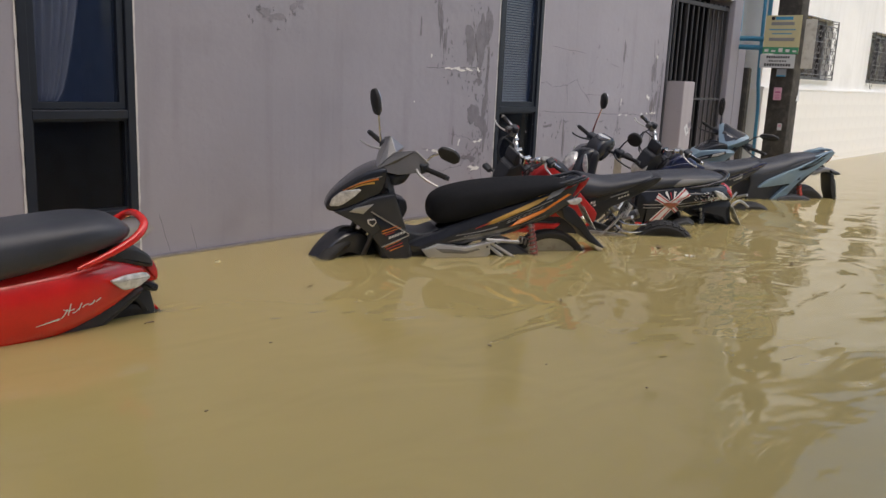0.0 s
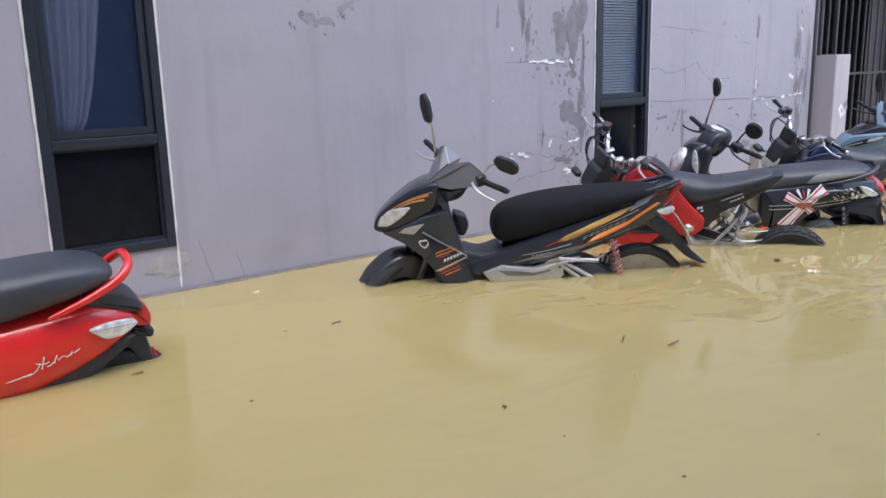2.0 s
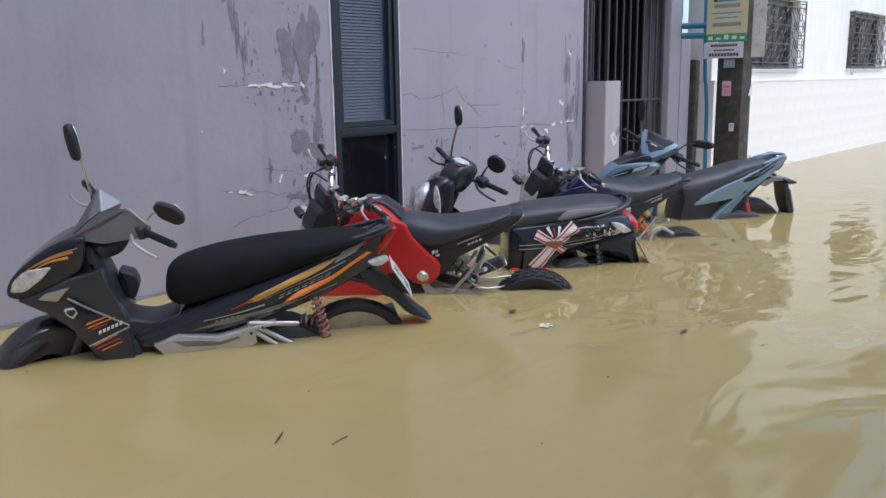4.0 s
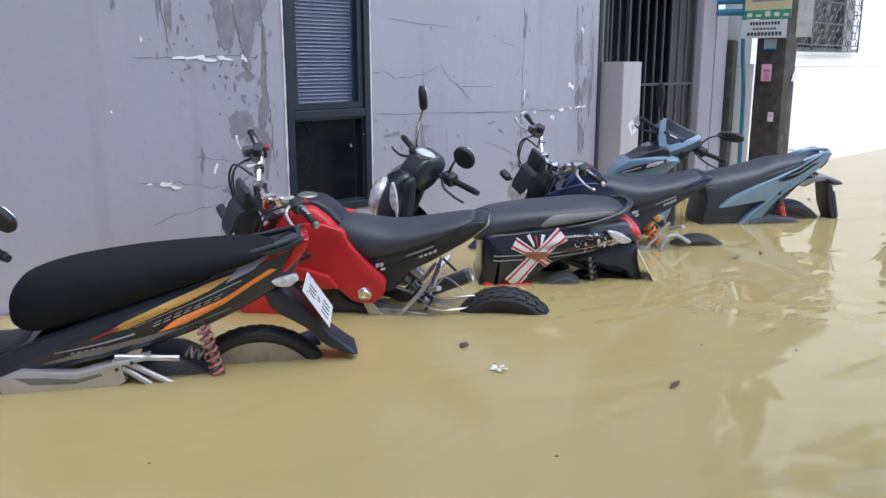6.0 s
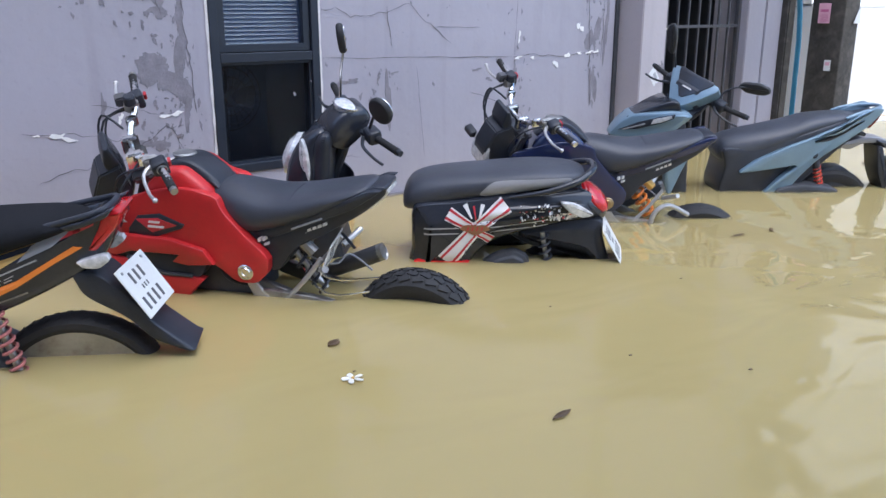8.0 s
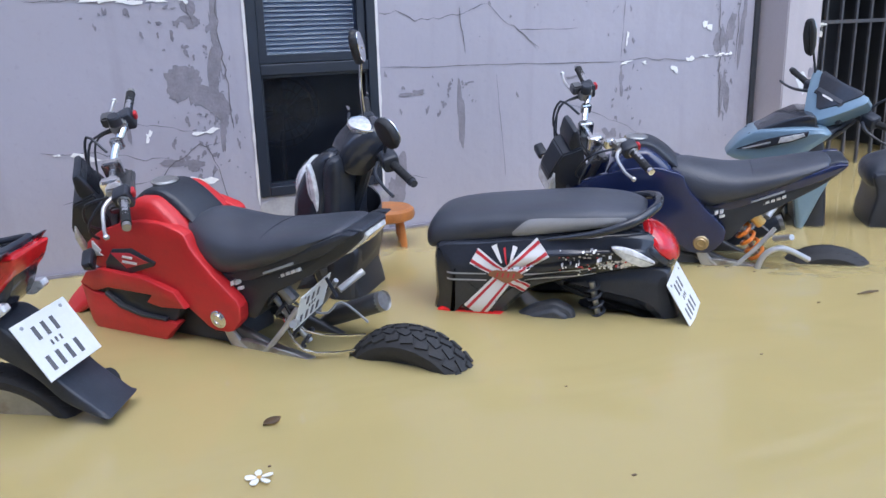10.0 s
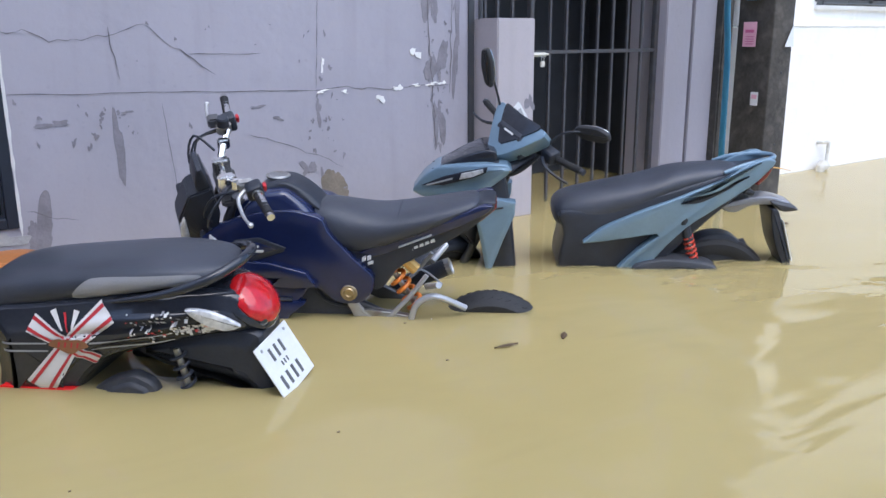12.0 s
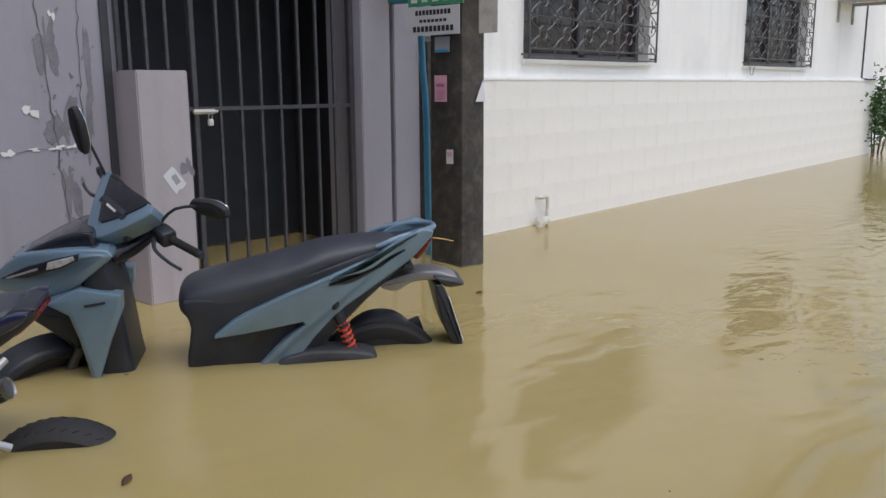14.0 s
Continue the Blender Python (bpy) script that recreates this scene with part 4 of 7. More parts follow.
for z, h, a, b in ((1.405, 0.026, -0.71, -0.44), (1.365, 0.016, -0.68, -0.47), (1.315, 0.03, -0.73, -0.42)):
    n = 10 if h > 0.02 else 7
    for k in range(n):
        w = (b - a) / n
        print_bar(sgn, 7.826, a + k * w, a + k * w + w * 0.7, z, z + h, M_INK)
pk = bill("paper_bill", -0.665, -0.575, 0.93, 1.075, 7.842, M_PINK, "small pink paper bill pasted on the pole")
print_bar(pk, 7.842, -0.65, -0.59, 1.012, 1.03, M_BERRY)
for k in range(4):
    print_bar(pk, 7.842, -0.65, -0.595, 0.945 + k * 0.014, 0.949 + k * 0.014, M_BERRY)
sm = bill("paper_bill", -0.715, -0.665, 0.585, 0.665, 7.838, M_PAPER, "small white and pink card pasted on the pole")
print_bar(sm, 7.838, -0.708, -0.672, 0.625, 0.65, M_PINK)
sm2 = bill("paper_bill", -0.69, -0.58, 1.2, 1.285, 7.84, M_DECALG, "faded blue paper remnant pasted on the pole")
print_bar(sm2, 7.84, -0.685, -0.585, 1.2, 1.215, M_TEAL)
gc = bill("blank_board", -0.93, -0.80, 1.30, 1.85, 7.96, M_PVC, "plain grey-white board tied beside the poster", "board")
tri = part("torn_paper", pillow([(0, 0), (0.07, 0.0), (0.055, 0.12), (0.03, 0.07)], 0, 0.003, 0.001, 1), M_PAPER)
tri.matrix_world = pose(7.925, -0.809, 0.93, 0, 0, -10)
tagged(tri, "torn triangle of white paper hanging on the pole", "paper")
for i, (pts, r) in enumerate([
    ([(8.06, -0.02, 1.64), (8.02, -0.33, 1.63)], 0.03), ([(8.06, -0.02, 1.54), (8.03, -0.33, 1.53)], 0.03),
    ([(8.02, -0.27, 3.2), (8.03, -0.29, 1.6), (8.03, -0.31, 1.1), (8.02, -0.345, 0.8), (8.02, -0.36, -0.43)], 0.02), ([(8.0, -0.36, 3.2), (8.0, -0.36, 1.6)], 0.024),
    ([(8.06, 0.0, 1.72), (8.06, 0.03, 3.2)], 0.022),
]):
    p = part("water_pipe", tube(pts, r, n=12, smooth=2), M_PIPE)
    tagged(p, "bright blue plastic water pipe beside the pole", "pipe", group="blue water pipes")

# small round stool by the wall
stool = tagged(new("stool"), "orange-brown turned wooden stool standing in the flood by the wall", "stool")
stool.matrix_world = pose(3.79, -0.235, -0.43)
part("seat", lathe([(0.001, 0.545), (0.10, 0.545), (0.125, 0.555), (0.13, 0.575), (0.125, 0.595), (0.11, 0.605), (0.001, 0.603)]), M_WOOD, stool)
for k in range(4):
    a = k * math.pi / 2 + 0.5
    c, s = math.cos(a), math.sin(a)
    part("leg", tube([(0.08 * c, 0.08 * s, 0.55), (0.09 * c, 0.09 * s, 0.46), (0.1 * c, 0.1 * s, 0.4), (0.13 * c, 0.13 * s, 0.0)], [0.014, 0.018, 0.014, 0.012]), M_WOOD, stool)
part("ring", tube([(0.11 * math.cos(k * math.pi / 8), 0.11 * math.sin(k * math.pi / 8), 0.25) for k in range(17)], 0.008, smooth=1, caps=False), M_WOOD, stool)


# ---- motorcycles: x forward, y to the rider's left, z up from the ground ----
def root(name, p, label, category):
    ob = tagged(new(name), label, category, group="flooded motorcycles")
    ob.matrix_world = pose(*p)
    return ob


def steer(angle, x=0.33, z=0.85, rake=26):
    """Turns the front end to the left about the steering head."""
    axis = Vector((-math.sin(radians(rake)), 0, math.cos(radians(rake))))
    c = Vector((x, 0, z))
    return Matrix.Translation(c) @ Matrix.Rotation(radians(angle), 4, axis) @ Matrix.Translation(-c)


def put(ob, m):
    ob.matrix_basis = m
    return ob


def both(name, poly, y0, y1, r, material, parent, label="", n=4, width=None, dome=0.0):
    """The same side panel on the left and on the right."""
    part(name, pillow(poly, y0, y1, r, n, width, dome=dome), material, parent, label)
    part(name, pillow(poly, -y1, -y0, r, n, width, dome=dome), material, parent, label)


def wheel(parent, name, x, z, r, w, rim, S=None, blocks=False, rim_mat=None):
    """A tyre with grooved tread, a cast rim with spokes and a hub."""
    S = S or Matrix()
    wh = new(name)
    wh.parent, wh.matrix_basis = parent, S @ pose(x, 0, z, 90)
    prof = [(rim, -w * 0.32), (rim + (r - rim) * 0.35, -w * 0.48), (rim + (r - rim) * 0.7, -w * 0.5), (r - w * 0.1, -w * 0.4), (r - w * 0.03, -w * 0.22), (r, 0),
            (r - w * 0.03, w * 0.22), (r - w * 0.1, w * 0.4), (rim + (r - rim) * 0.7, w * 0.5), (rim + (r - rim) * 0.35, w * 0.48), (rim, w * 0.32), (rim, -w * 0.32)]
    bm = bmesh.new()
    n = 48
    rings = [[bm.verts.new((q * math.cos(k * 2 * math.pi / n), q * math.sin(k * 2 * math.pi / n), h)) for k in range(n)] for q, h in prof]
    for ra, rb in zip(rings, rings[1:]):
        for i in range(n):
            bm.faces.new((ra[i], ra[(i + 1) % n], rb[(i + 1) % n], rb[i]))
    part("tyre", bm, M_TYRE, wh)
    tread = bmesh.new()
    k = 30 if blocks else 44
    for i in range(k):
        a = i * 2 * math.pi / k
        for j, (h, dr, l, tw) in enumerate(((-0.34, -0.062, 0.2, 16), (-0.12, -0.012, 0.2, -18), (0.12, -0.012, 0.2, 18), (0.34, -0.062, 0.2, -16))) if blocks else enumerate(((-0.28, -0.045, 0.03, 35), (0.28, -0.045, 0.03, -35))):
            m = Matrix.Rotation(a + (0.5 * 2 * math.pi / k if j % 2 else 0), 4, "Z") @ Matrix.Translation((r + w * dr + (0.0 if blocks else -0.0005), 0, h * w)) @ Euler((radians(tw), radians(-h * 75), 0)).to_matrix().to_4x4()
            s = math.pi * r / k * (1.5 if blocks else 1.3)
            box(tread, -0.004, 0.0055 if blocks else 0.0015, -s / 2, s / 2, -w * l / 2 * 0.9, w * l / 2 * 0.9, m)
    tagged(part("tread", tread, M_TYRE, wh, smooth=False), kind="stuff")
    rm = bmesh.new()
    lathe([(rim + 0.004, -w * 0.34), (rim + 0.004, w * 0.34), (rim - 0.012, w * 0.33), (rim - 0.02, w * 0.1), (rim - 0.02, -w * 0.1), (rim - 0.012, -w * 0.33), (rim + 0.004, -w * 0.34)], None, 36, rm)
    for i in range(5):
        a = i * 2 * math.pi / 5
        box(rm, 0.03, rim - 0.012, -0.014, 0.014, -w * 0.13, w * 0.13, Matrix.Rotation(a, 4, "Z"))
    part("rim", rm, rim_mat or M_GUN, wh)
    part("hub", lathe([(0.001, -w * 0.45), (0.04, -w * 0.45), (0.045, w * 0.2), (0.03, w * 0.5), (0.001, w * 0.5)], None, 20), M_STEEL, wh)
    return wh


def grip(parent, S, a, b, name="grip", tip=None):
    """A ribbed rubber grip from a (inner) to b (outer)."""
    a, b = Vector(a), Vector(b)
    pts, rs = [], []
    for i in range(13):
        pts.append(tuple(a.lerp(b, i / 12)))
        rs.append(0.0165 if i in (0, 12) else 0.0145 + 0.0012 * (i % 2))
    g = put(part(name, tube(pts, rs, n=14, smooth=1), M_GRIP, parent), S)
    e = b + (b - a).normalized() * 0.018
    t = part("bar_end", tube([tuple(b), tuple(e)], 0.0135, n=14, smooth=1), tip or M_BLACK, g)
    return g


def lever(parent, S, pts, material=None):
    return put(part("brake_lever", tube(pts, [0.009, 0.007, 0.006, 0.006, 0.008][:len(pts)], n=8), material or M_ALLOY, parent), S)


def mirror(parent, S, base, mid, c, size, turn, round_=False, shell=None, stalk=None):
    """A mirror on a stalk: shell and glass. turn: Euler degrees; the glass faces -x."""
    st = put(part("mirror_stalk", tube([base, mid, c], [0.007, 0.0055, 0.006], n=8), stalk or M_BLACK, parent), S)
    w, h = size
    if round_:
        poly = [(w / 2 * math.cos(k * math.pi / 8), h / 2 * math.sin(k * math.pi / 8)) for k in range(16)]
    else:
        poly = [(-w * 0.5, -h * 0.25), (-w * 0.3, -h * 0.5), (w * 0.25, -h * 0.42), (w * 0.5, h * 0.05), (w * 0.35, h * 0.45), (-w * 0.2, h * 0.5), (-w * 0.48, h * 0.2)]
    bm = pillow(poly, 0, 0.032, 0.014, 3)
    m = S @ pose(*c, *turn) @ pose(0, 0, 0, 0, 0, -90)
    sh = put(part("mirror_shell", bm, M_RED if shell is M_RED else M_SHELL, parent), m)
    part("mirror_glass", pillow([(a * 0.88, b * 0.88) for a, b in poly], -0.002, 0.002, 0.001, 3), M_MIRROR, sh)
    return sh


def plate(parent, c, turn, w=0.2, h=0.16):
    """A white number plate with plain dark bars."""
    pl = put(part("number_plate", pillow([(-w / 2, -h / 2), (w / 2, -h / 2), (w / 2, h / 2), (-w / 2, h / 2)], -0.002, 0.002, 0.002, 1, steps=(0, 1)), M_PLATE, parent, "white number plate"), pose(*c, *turn))
    for z0, z1, a, b, n in ((0.018, 0.055, -0.05, 0.05, 3), (-0.008, 0.006, -0.025, 0.025, 3), (-0.062, -0.022, -0.07, 0.07, 4)):
        ww = (b - a) / n
        for k in range(n):
            for y in (-0.0032, 0.0018):
                part("plate_mark", block(a + k * ww, a + k * ww + ww * 0.38, y, y + 0.0014, z0 * h / 0.16, z1 * h / 0.16), M_PRINT, pl, smooth=False)
    for x in (-w * 0.36, w * 0.36):
        part("plate_screw", lathe([(0.001, 0.001), (0.005, 0.001), (0.005, -0.003), (0.001, -0.004)], pose(x, -0.0012, h * 0.4, -90), 10), M_STEEL, pl)
    return pl


def shock(parent, a, b, spring, r=0.026, turns=8, wire=0.0055):
    s = part("shock_absorber", tube([a, b], 0.011, smooth=1), M_STEEL, parent)
    part("spring", coil(a, b, r, wire, turns), spring, s, "coil spring")
    return s


def fork(parent, S, x_top, z_top, x_axle, z_axle, y=0.075):
    for s in (1, -1):
        put(part("fork_leg", tube([(x_top, s * y, z_top), ((x_top + x_axle) / 2, s * y, (z_top + z_axle) / 2), (x_axle, s * y, z_axle)], [0.016, 0.02, 0.024], smooth=1), M_GUN, parent), S)


def stand(parent, x=-0.02, y=0.1, z=0.33):
    part("side_stand", tube([(x, y, z), (x - 0.03, y + 0.07, z / 2), (x - 0.04, y + 0.11, -0.02), (x - 0.08, y + 0.12, -0.02)], 0.009), M_STEEL, parent)


def naked_bike(name, p, label, body, insert, tip, dx, angle, wz, spring, marks, roll):
    """A small naked street bike: stepped seat, boomerang frame cover, wide bars."""
    b = root(name, p, label, "motorcycle")
    D = lambda pts: [(x + dx, z) for x, z in pts]
    S = Matrix.Translation((dx, 0, 0)) @ steer(angle) @ pose(0.33, 0, 0.9, -roll) @ pose(-0.33, 0, -0.9)
    wheel(b, "rear_wheel", -0.63, wz, 0.245, 0.13, 0.155, blocks=tip is not M_BLACK, rim_mat=M_BLACK)
    wheel(b, "front_wheel", 0.57, 0.24, 0.237, 0.12, 0.155, S, rim_mat=M_BLACK)
    fork(b, S, 0.33, 0.92, 0.57, 0.24, 0.085)
    put(part("front_fender", pillow([(0.34, 0.40), (0.44, 0.5), (0.6, 0.51), (0.72, 0.42), (0.73, 0.38), (0.6, 0.47), (0.45, 0.46), (0.37, 0.38)], -0.065, 0.065, 0.02), M_BLACK if tip is M_BLACK else body, b), S)
    # tank, frame covers and shrouds
    part("tank", pillow(D([(0.29, 0.78), (0.25, 0.86), (0.18, 0.915), (0.10, 0.92), (0.03, 0.865), (-0.03, 0.79), (-0.06, 0.72), (0.08, 0.66), (0.24, 0.70)]), -0.142, 0.142, 0.03, 3,
                        lambda x, z: 1 - 0.9 * max(0, z - 0.8)), body, b)
    part("tank_cover", pillow(D([(0.25, 0.872), (0.18, 0.928), (0.10, 0.935), (0.02, 0.885), (-0.03, 0.82), (0.06, 0.86), (0.16, 0.888)]), -0.078, 0.078, 0.02, 5), M_BLACK, b, "matt black tank top")
    cap = part("fuel_cap", lathe([(0.001, 0), (0.042, 0), (0.045, 0.008), (0.036, 0.013), (0.03, 0.011), (0.001, 0.012)], pose(0.15 + dx, 0, 0.934, 0, -3, 0)), M_STEEL, b)
    both("frame_cover", D([(0.42, 0.745), (0.34, 0.80), (0.22, 0.84), (0.14, 0.855), (0.06, 0.855), (-0.035, 0.828), (-0.052, 0.775), (-0.13, 0.685), (-0.212, 0.605), (-0.205, 0.545), (-0.155, 0.498), (-0.075, 0.498), (0.0, 0.56), (0.08, 0.60), (0.22, 0.625), (0.40, 0.665)]), 0.108, 0.152, 0.007, body, b, n=2, dome=0.004)
    for s in (1, -1):
        bolt = part("pivot_cap", lathe([(0.001, 0.004), (0.010, 0.004), (0.012, 0.007), (0.018, 0.007), (0.021, 0.003), (0.027, 0.004), (0.031, 0.001), (0.031, -0.01), (0.001, -0.01)], pose(-0.118 + dx, s * 0.158, 0.545, -90 * s)), M_CHROME if tip is not M_BLACK else M_BRASS, b, "round metal pivot cap")
    both("shroud_inner", D([(0.45, 0.616), (0.40, 0.655), (0.17, 0.64), (0.02, 0.585), (0.05, 0.53), (0.14, 0.44), (0.17, 0.40), (0.39, 0.40), (0.44, 0.5)]), 0.11, 0.162, 0.006, insert, b, n=1)
    both("shroud", D([(0.46, 0.61), (0.42, 0.655), (0.345, 0.674), (0.162, 0.664), (0.031, 0.628), (-0.003, 0.573), (0.102, 0.564), (0.162, 0.575), (0.126, 0.604), (0.33, 0.607), (0.40, 0.585)]), 0.14, 0.178, 0.006, body, b, n=1)
    both("shroud", D([(0.46, 0.605), (0.40, 0.58), (0.33, 0.572), (0.279, 0.534), (0.203, 0.516), (0.041, 0.513), (0.10, 0.455), (0.15, 0.39), (0.40, 0.39), (0.45, 0.47)]), 0.14, 0.176, 0.006, body, b, n=1)
    both("shroud_edge", D([(0.345, 0.59), (0.285, 0.548), (0.2, 0.527), (0.09, 0.525), (0.09, 0.517), (0.205, 0.518), (0.288, 0.536), (0.352, 0.58)]), 0.16, 0.1795, 0.002, M_DGREY, b, n=1)
    both("badge", D([(0.33, 0.695), (0.285, 0.745), (0.195, 0.756), (0.10, 0.718), (0.112, 0.703), (0.25, 0.655), (0.335, 0.668)]), 0.15, 0.1605, 0.003, M_BLACK, b, "dark badge with a pale mark", 1)
    both("badge_mark", D([(0.295, 0.732), (0.205, 0.74), (0.13, 0.714), (0.235, 0.682)]), 0.159, 0.162, 0.001, marks[0], b, n=1)
    for k, z in enumerate((0.702, 0.72)):
        both("badge_stroke", D([(0.25 - k * 0.005, z), (0.245 - k * 0.005, z + 0.009), (0.18 + k * 0.015, z + 0.007), (0.185 + k * 0.015, z - 0.002)]), 0.16, 0.1634, 0.0006, M_DECALW, b, n=1)
    both("wing_mark", D([(0.375, 0.765), (0.385, 0.71), (0.335, 0.715), (0.35, 0.725), (0.34, 0.735), (0.355, 0.75)]), 0.15, 0.1595, 0.001, M_DECALW, b, "white wing mark", 1)
    # seat and tail
    part("seat", loft([(x + dx, z0, z1, w) for x, z0, z1, w in ((0.035, 0.81, 0.835, 0.05), (0.01, 0.755, 0.85, 0.09), (-0.05, 0.69, 0.855, 0.118), (-0.13, 0.67, 0.842, 0.137), (-0.22, 0.69, 0.83, 0.142), (-0.31, 0.722, 0.834, 0.142), (-0.42, 0.765, 0.851, 0.13), (-0.52, 0.81, 0.868, 0.11), (-0.57, 0.838, 0.873, 0.088), (-0.59, 0.85, 0.865, 0.05))], 2.8, crown=0.12), M_SEAT, b, "stepped black vinyl seat")
    part("seat_seam", tube([(-0.295 + dx, -0.128, 0.80), (-0.3 + dx, -0.085, 0.824), (-0.3 + dx, 0, 0.833), (-0.3 + dx, 0.085, 0.824), (-0.295 + dx, 0.128, 0.80)], 0.003, n=6), M_BLACK, b)
    part("tail_cowl", pillow(D([(-0.06, 0.71), (-0.2, 0.695), (-0.38, 0.755), (-0.52, 0.828), (-0.60, 0.872), (-0.648, 0.868), (-0.64, 0.835), (-0.56, 0.77), (-0.42, 0.69), (-0.30, 0.63), (-0.23, 0.535), (-0.16, 0.54), (-0.1, 0.64)]), -0.108, 0.108, 0.01, 2,
                             lambda x, z: 1 - 0.35 * max(0, -(x - dx) - 0.35) / 0.3), M_BLACK, b)
    both("tail_cover", D([(-0.14, 0.685), (-0.36, 0.765), (-0.52, 0.832), (-0.60, 0.868), (-0.642, 0.868), (-0.62, 0.84 if tip is M_BLACK else 0.85), (-0.53, 0.792), (-0.36, 0.725), (-0.22, 0.67)]), 0.085, 0.116, 0.006, insert if tip is M_BLACK else M_BLACK, b, n=2)
    both("pale_stripe", D([(-0.3, 0.715), (-0.42, 0.762), (-0.42, 0.754), (-0.3, 0.707)]), 0.1, 0.121, 0.001, M_DECALG, b, n=1)
    for k in range(5):
        both("letter_bar", D([(-0.335 - 0.02 * k, 0.69 + 0.008 * k), (-0.35 - 0.02 * k, 0.696 + 0.008 * k), (-0.348 - 0.02 * k, 0.706 + 0.008 * k), (-0.335 - 0.02 * k, 0.701 + 0.008 * k)]), 0.085, 0.106, 0.001, M_DECALW, b, n=1)
    for k, (x, z, w, h) in enumerate(((-0.165, 0.66, 0.014, 0.015), (-0.185, 0.665, 0.013, 0.015), (-0.185, 0.643, 0.02, 0.01))):
        both("model_mark", D([(x, z - h / 2), (x - w, z - h / 2 + 0.006), (x - w, z + h / 2 + 0.006), (x, z + h / 2)]), 0.09, 0.124 if k < 2 else 0.118, 0.001, M_DECALW, b, "white model mark", 1)
    tl = part("tail_light", pillow(D([(-0.648, 0.858), (-0.652, 0.84), (-0.59, 0.785), (-0.55, 0.77), (-0.56, 0.795), (-0.61, 0.84)]), -0.058, 0.058, 0.006, 2), M_TAILDARK if tip is M_BLACK else M_CLEAR, b, "small tail light")
    # front end
    hd = put(part("headlight_shell", hull([(0.41, 0.075, 0.965), (0.39, 0.10, 0.87), (0.42, 0.105, 0.72), (0.47, 0.07, 0.67), (0.535, 0.045, 0.74), (0.535, 0.055, 0.83), (0.49, 0.06, 0.935)], 0.006), M_BLACK, b, smooth=False), S)
    part("lens", pillow([(0.515, 0.86), (0.537, 0.8), (0.535, 0.73), (0.505, 0.69), (0.505, 0.78)], -0.07, 0.07, 0.01, 3), M_CLEAR, hd, "clear headlight lens")
    put(part("meter", pillow([(0.40, 0.93), (0.43, 1.045), (0.452, 1.04), (0.465, 0.97), (0.44, 0.915)], -0.06, 0.06, 0.01, 2), M_BLACK, b), S)
    put(part("meter_face", pillow([(0.398, 0.945), (0.424, 1.035), (0.428, 1.034), (0.402, 0.944)], -0.048, 0.048, 0.002, 1), M_PANEDARK, b), S)
    for s in (1, -1):
        put(part("turn_signal", pillow([(0.47, 0.81), (0.51, 0.80), (0.51, 0.77), (0.47, 0.76)], s * 0.17 - 0.04, s * 0.17 + 0.04, 0.014, 3), M_BLACK, b), S)
        put(part("signal_stalk", tube([(0.46, s * 0.08, 0.785), (0.48, s * 0.15, 0.785)], 0.008, smooth=1), M_BLACK, b), S)
    pts = [(0.27, 0.34, 1.045), (0.285, 0.2, 1.04), (0.33, 0.11, 1.0), (0.35, 0.05, 0.965), (0.35, -0.05, 0.965), (0.33, -0.11, 1.0), (0.285, -0.2, 1.04), (0.27, -0.34, 1.045)]
    put(part("handlebar", tube(pts, 0.0135), M_CHROME, b, "chrome handlebar"), S)
    for s in (1, -1):
        put(part("bar_clamp", block(0.318, 0.382, s * 0.05 - 0.017, s * 0.05 + 0.017, 0.925, 0.998, 0.008), M_CHROME, b, "chrome bar clamp"), S)
        put(part("cross_clamp", block(0.30, 0.345, s * 0.125 - 0.012, s * 0.125 + 0.012, 0.985, 1.03, 0.006), M_CHROME, b), S)
        put(part("grip_ring", tube([(0.28, s * 0.238, 1.041), (0.279, s * 0.246, 1.041)], 0.02, n=12, smooth=1), M_STEEL, b), S)
        put(part("lever_ball", lathe([(0.001, -0.01), (0.008, -0.006), (0.01, 0), (0.008, 0.006), (0.001, 0.01)], pose(0.334, s * 0.373, 1.025), 10), M_ALLOY, b), S)
    put(part("wiring", tube([(0.36, -0.1, 1.0), (0.42, -0.17, 1.03), (0.45, -0.15, 0.93), (0.40, -0.06, 0.82)], 0.005, n=6), M_BLACK, b), S)
    put(part("wiring", tube([(0.33, -0.19, 1.02), (0.41, -0.2, 0.98), (0.44, -0.13, 0.86)], 0.004, n=6), M_BLACK, b), S)
    put(part("brake_reservoir", block(0.315, 0.36, -0.23, -0.185, 1.035, 1.075, 0.006), M_GUN, b), S)
    put(part("bar_riser", block(0.30, 0.38, -0.1, 0.1, 0.885, 0.915, 0.008), M_GUN, b), S)
    for s in (1, -1):
        grip(b, S, (0.279, s * 0.245, 1.041), (0.268, s * 0.36, 1.045), tip=tip if tip is not M_BLACK else M_CHROME)
        sw = put(part("switch_box", pillow([(0.25, 1.005), (0.31, 1.01), (0.315, 1.06), (0.26, 1.075)], s * 0.215 - 0.027, s * 0.215 + 0.027, 0.01, 3), M_BLACK, b), S)
        part("button", block(0.243, 0.254, s * 0.215 - 0.014, s * 0.215 + 0.014, 1.035, 1.06, 0.003), M_DECALR, sw, "red switch button")
        lever(b, S, [(0.31, s * 0.2, 1.035), (0.345, s * 0.24, 1.03), (0.345, s * 0.32, 1.02), (0.335, s * 0.37, 1.025)])
        put(part("lever_clamp", block(0.28, 0.335, s * 0.18 - 0.016, s * 0.18 + 0.016, 1.015, 1.06, 0.006), M_STEEL, b), S)
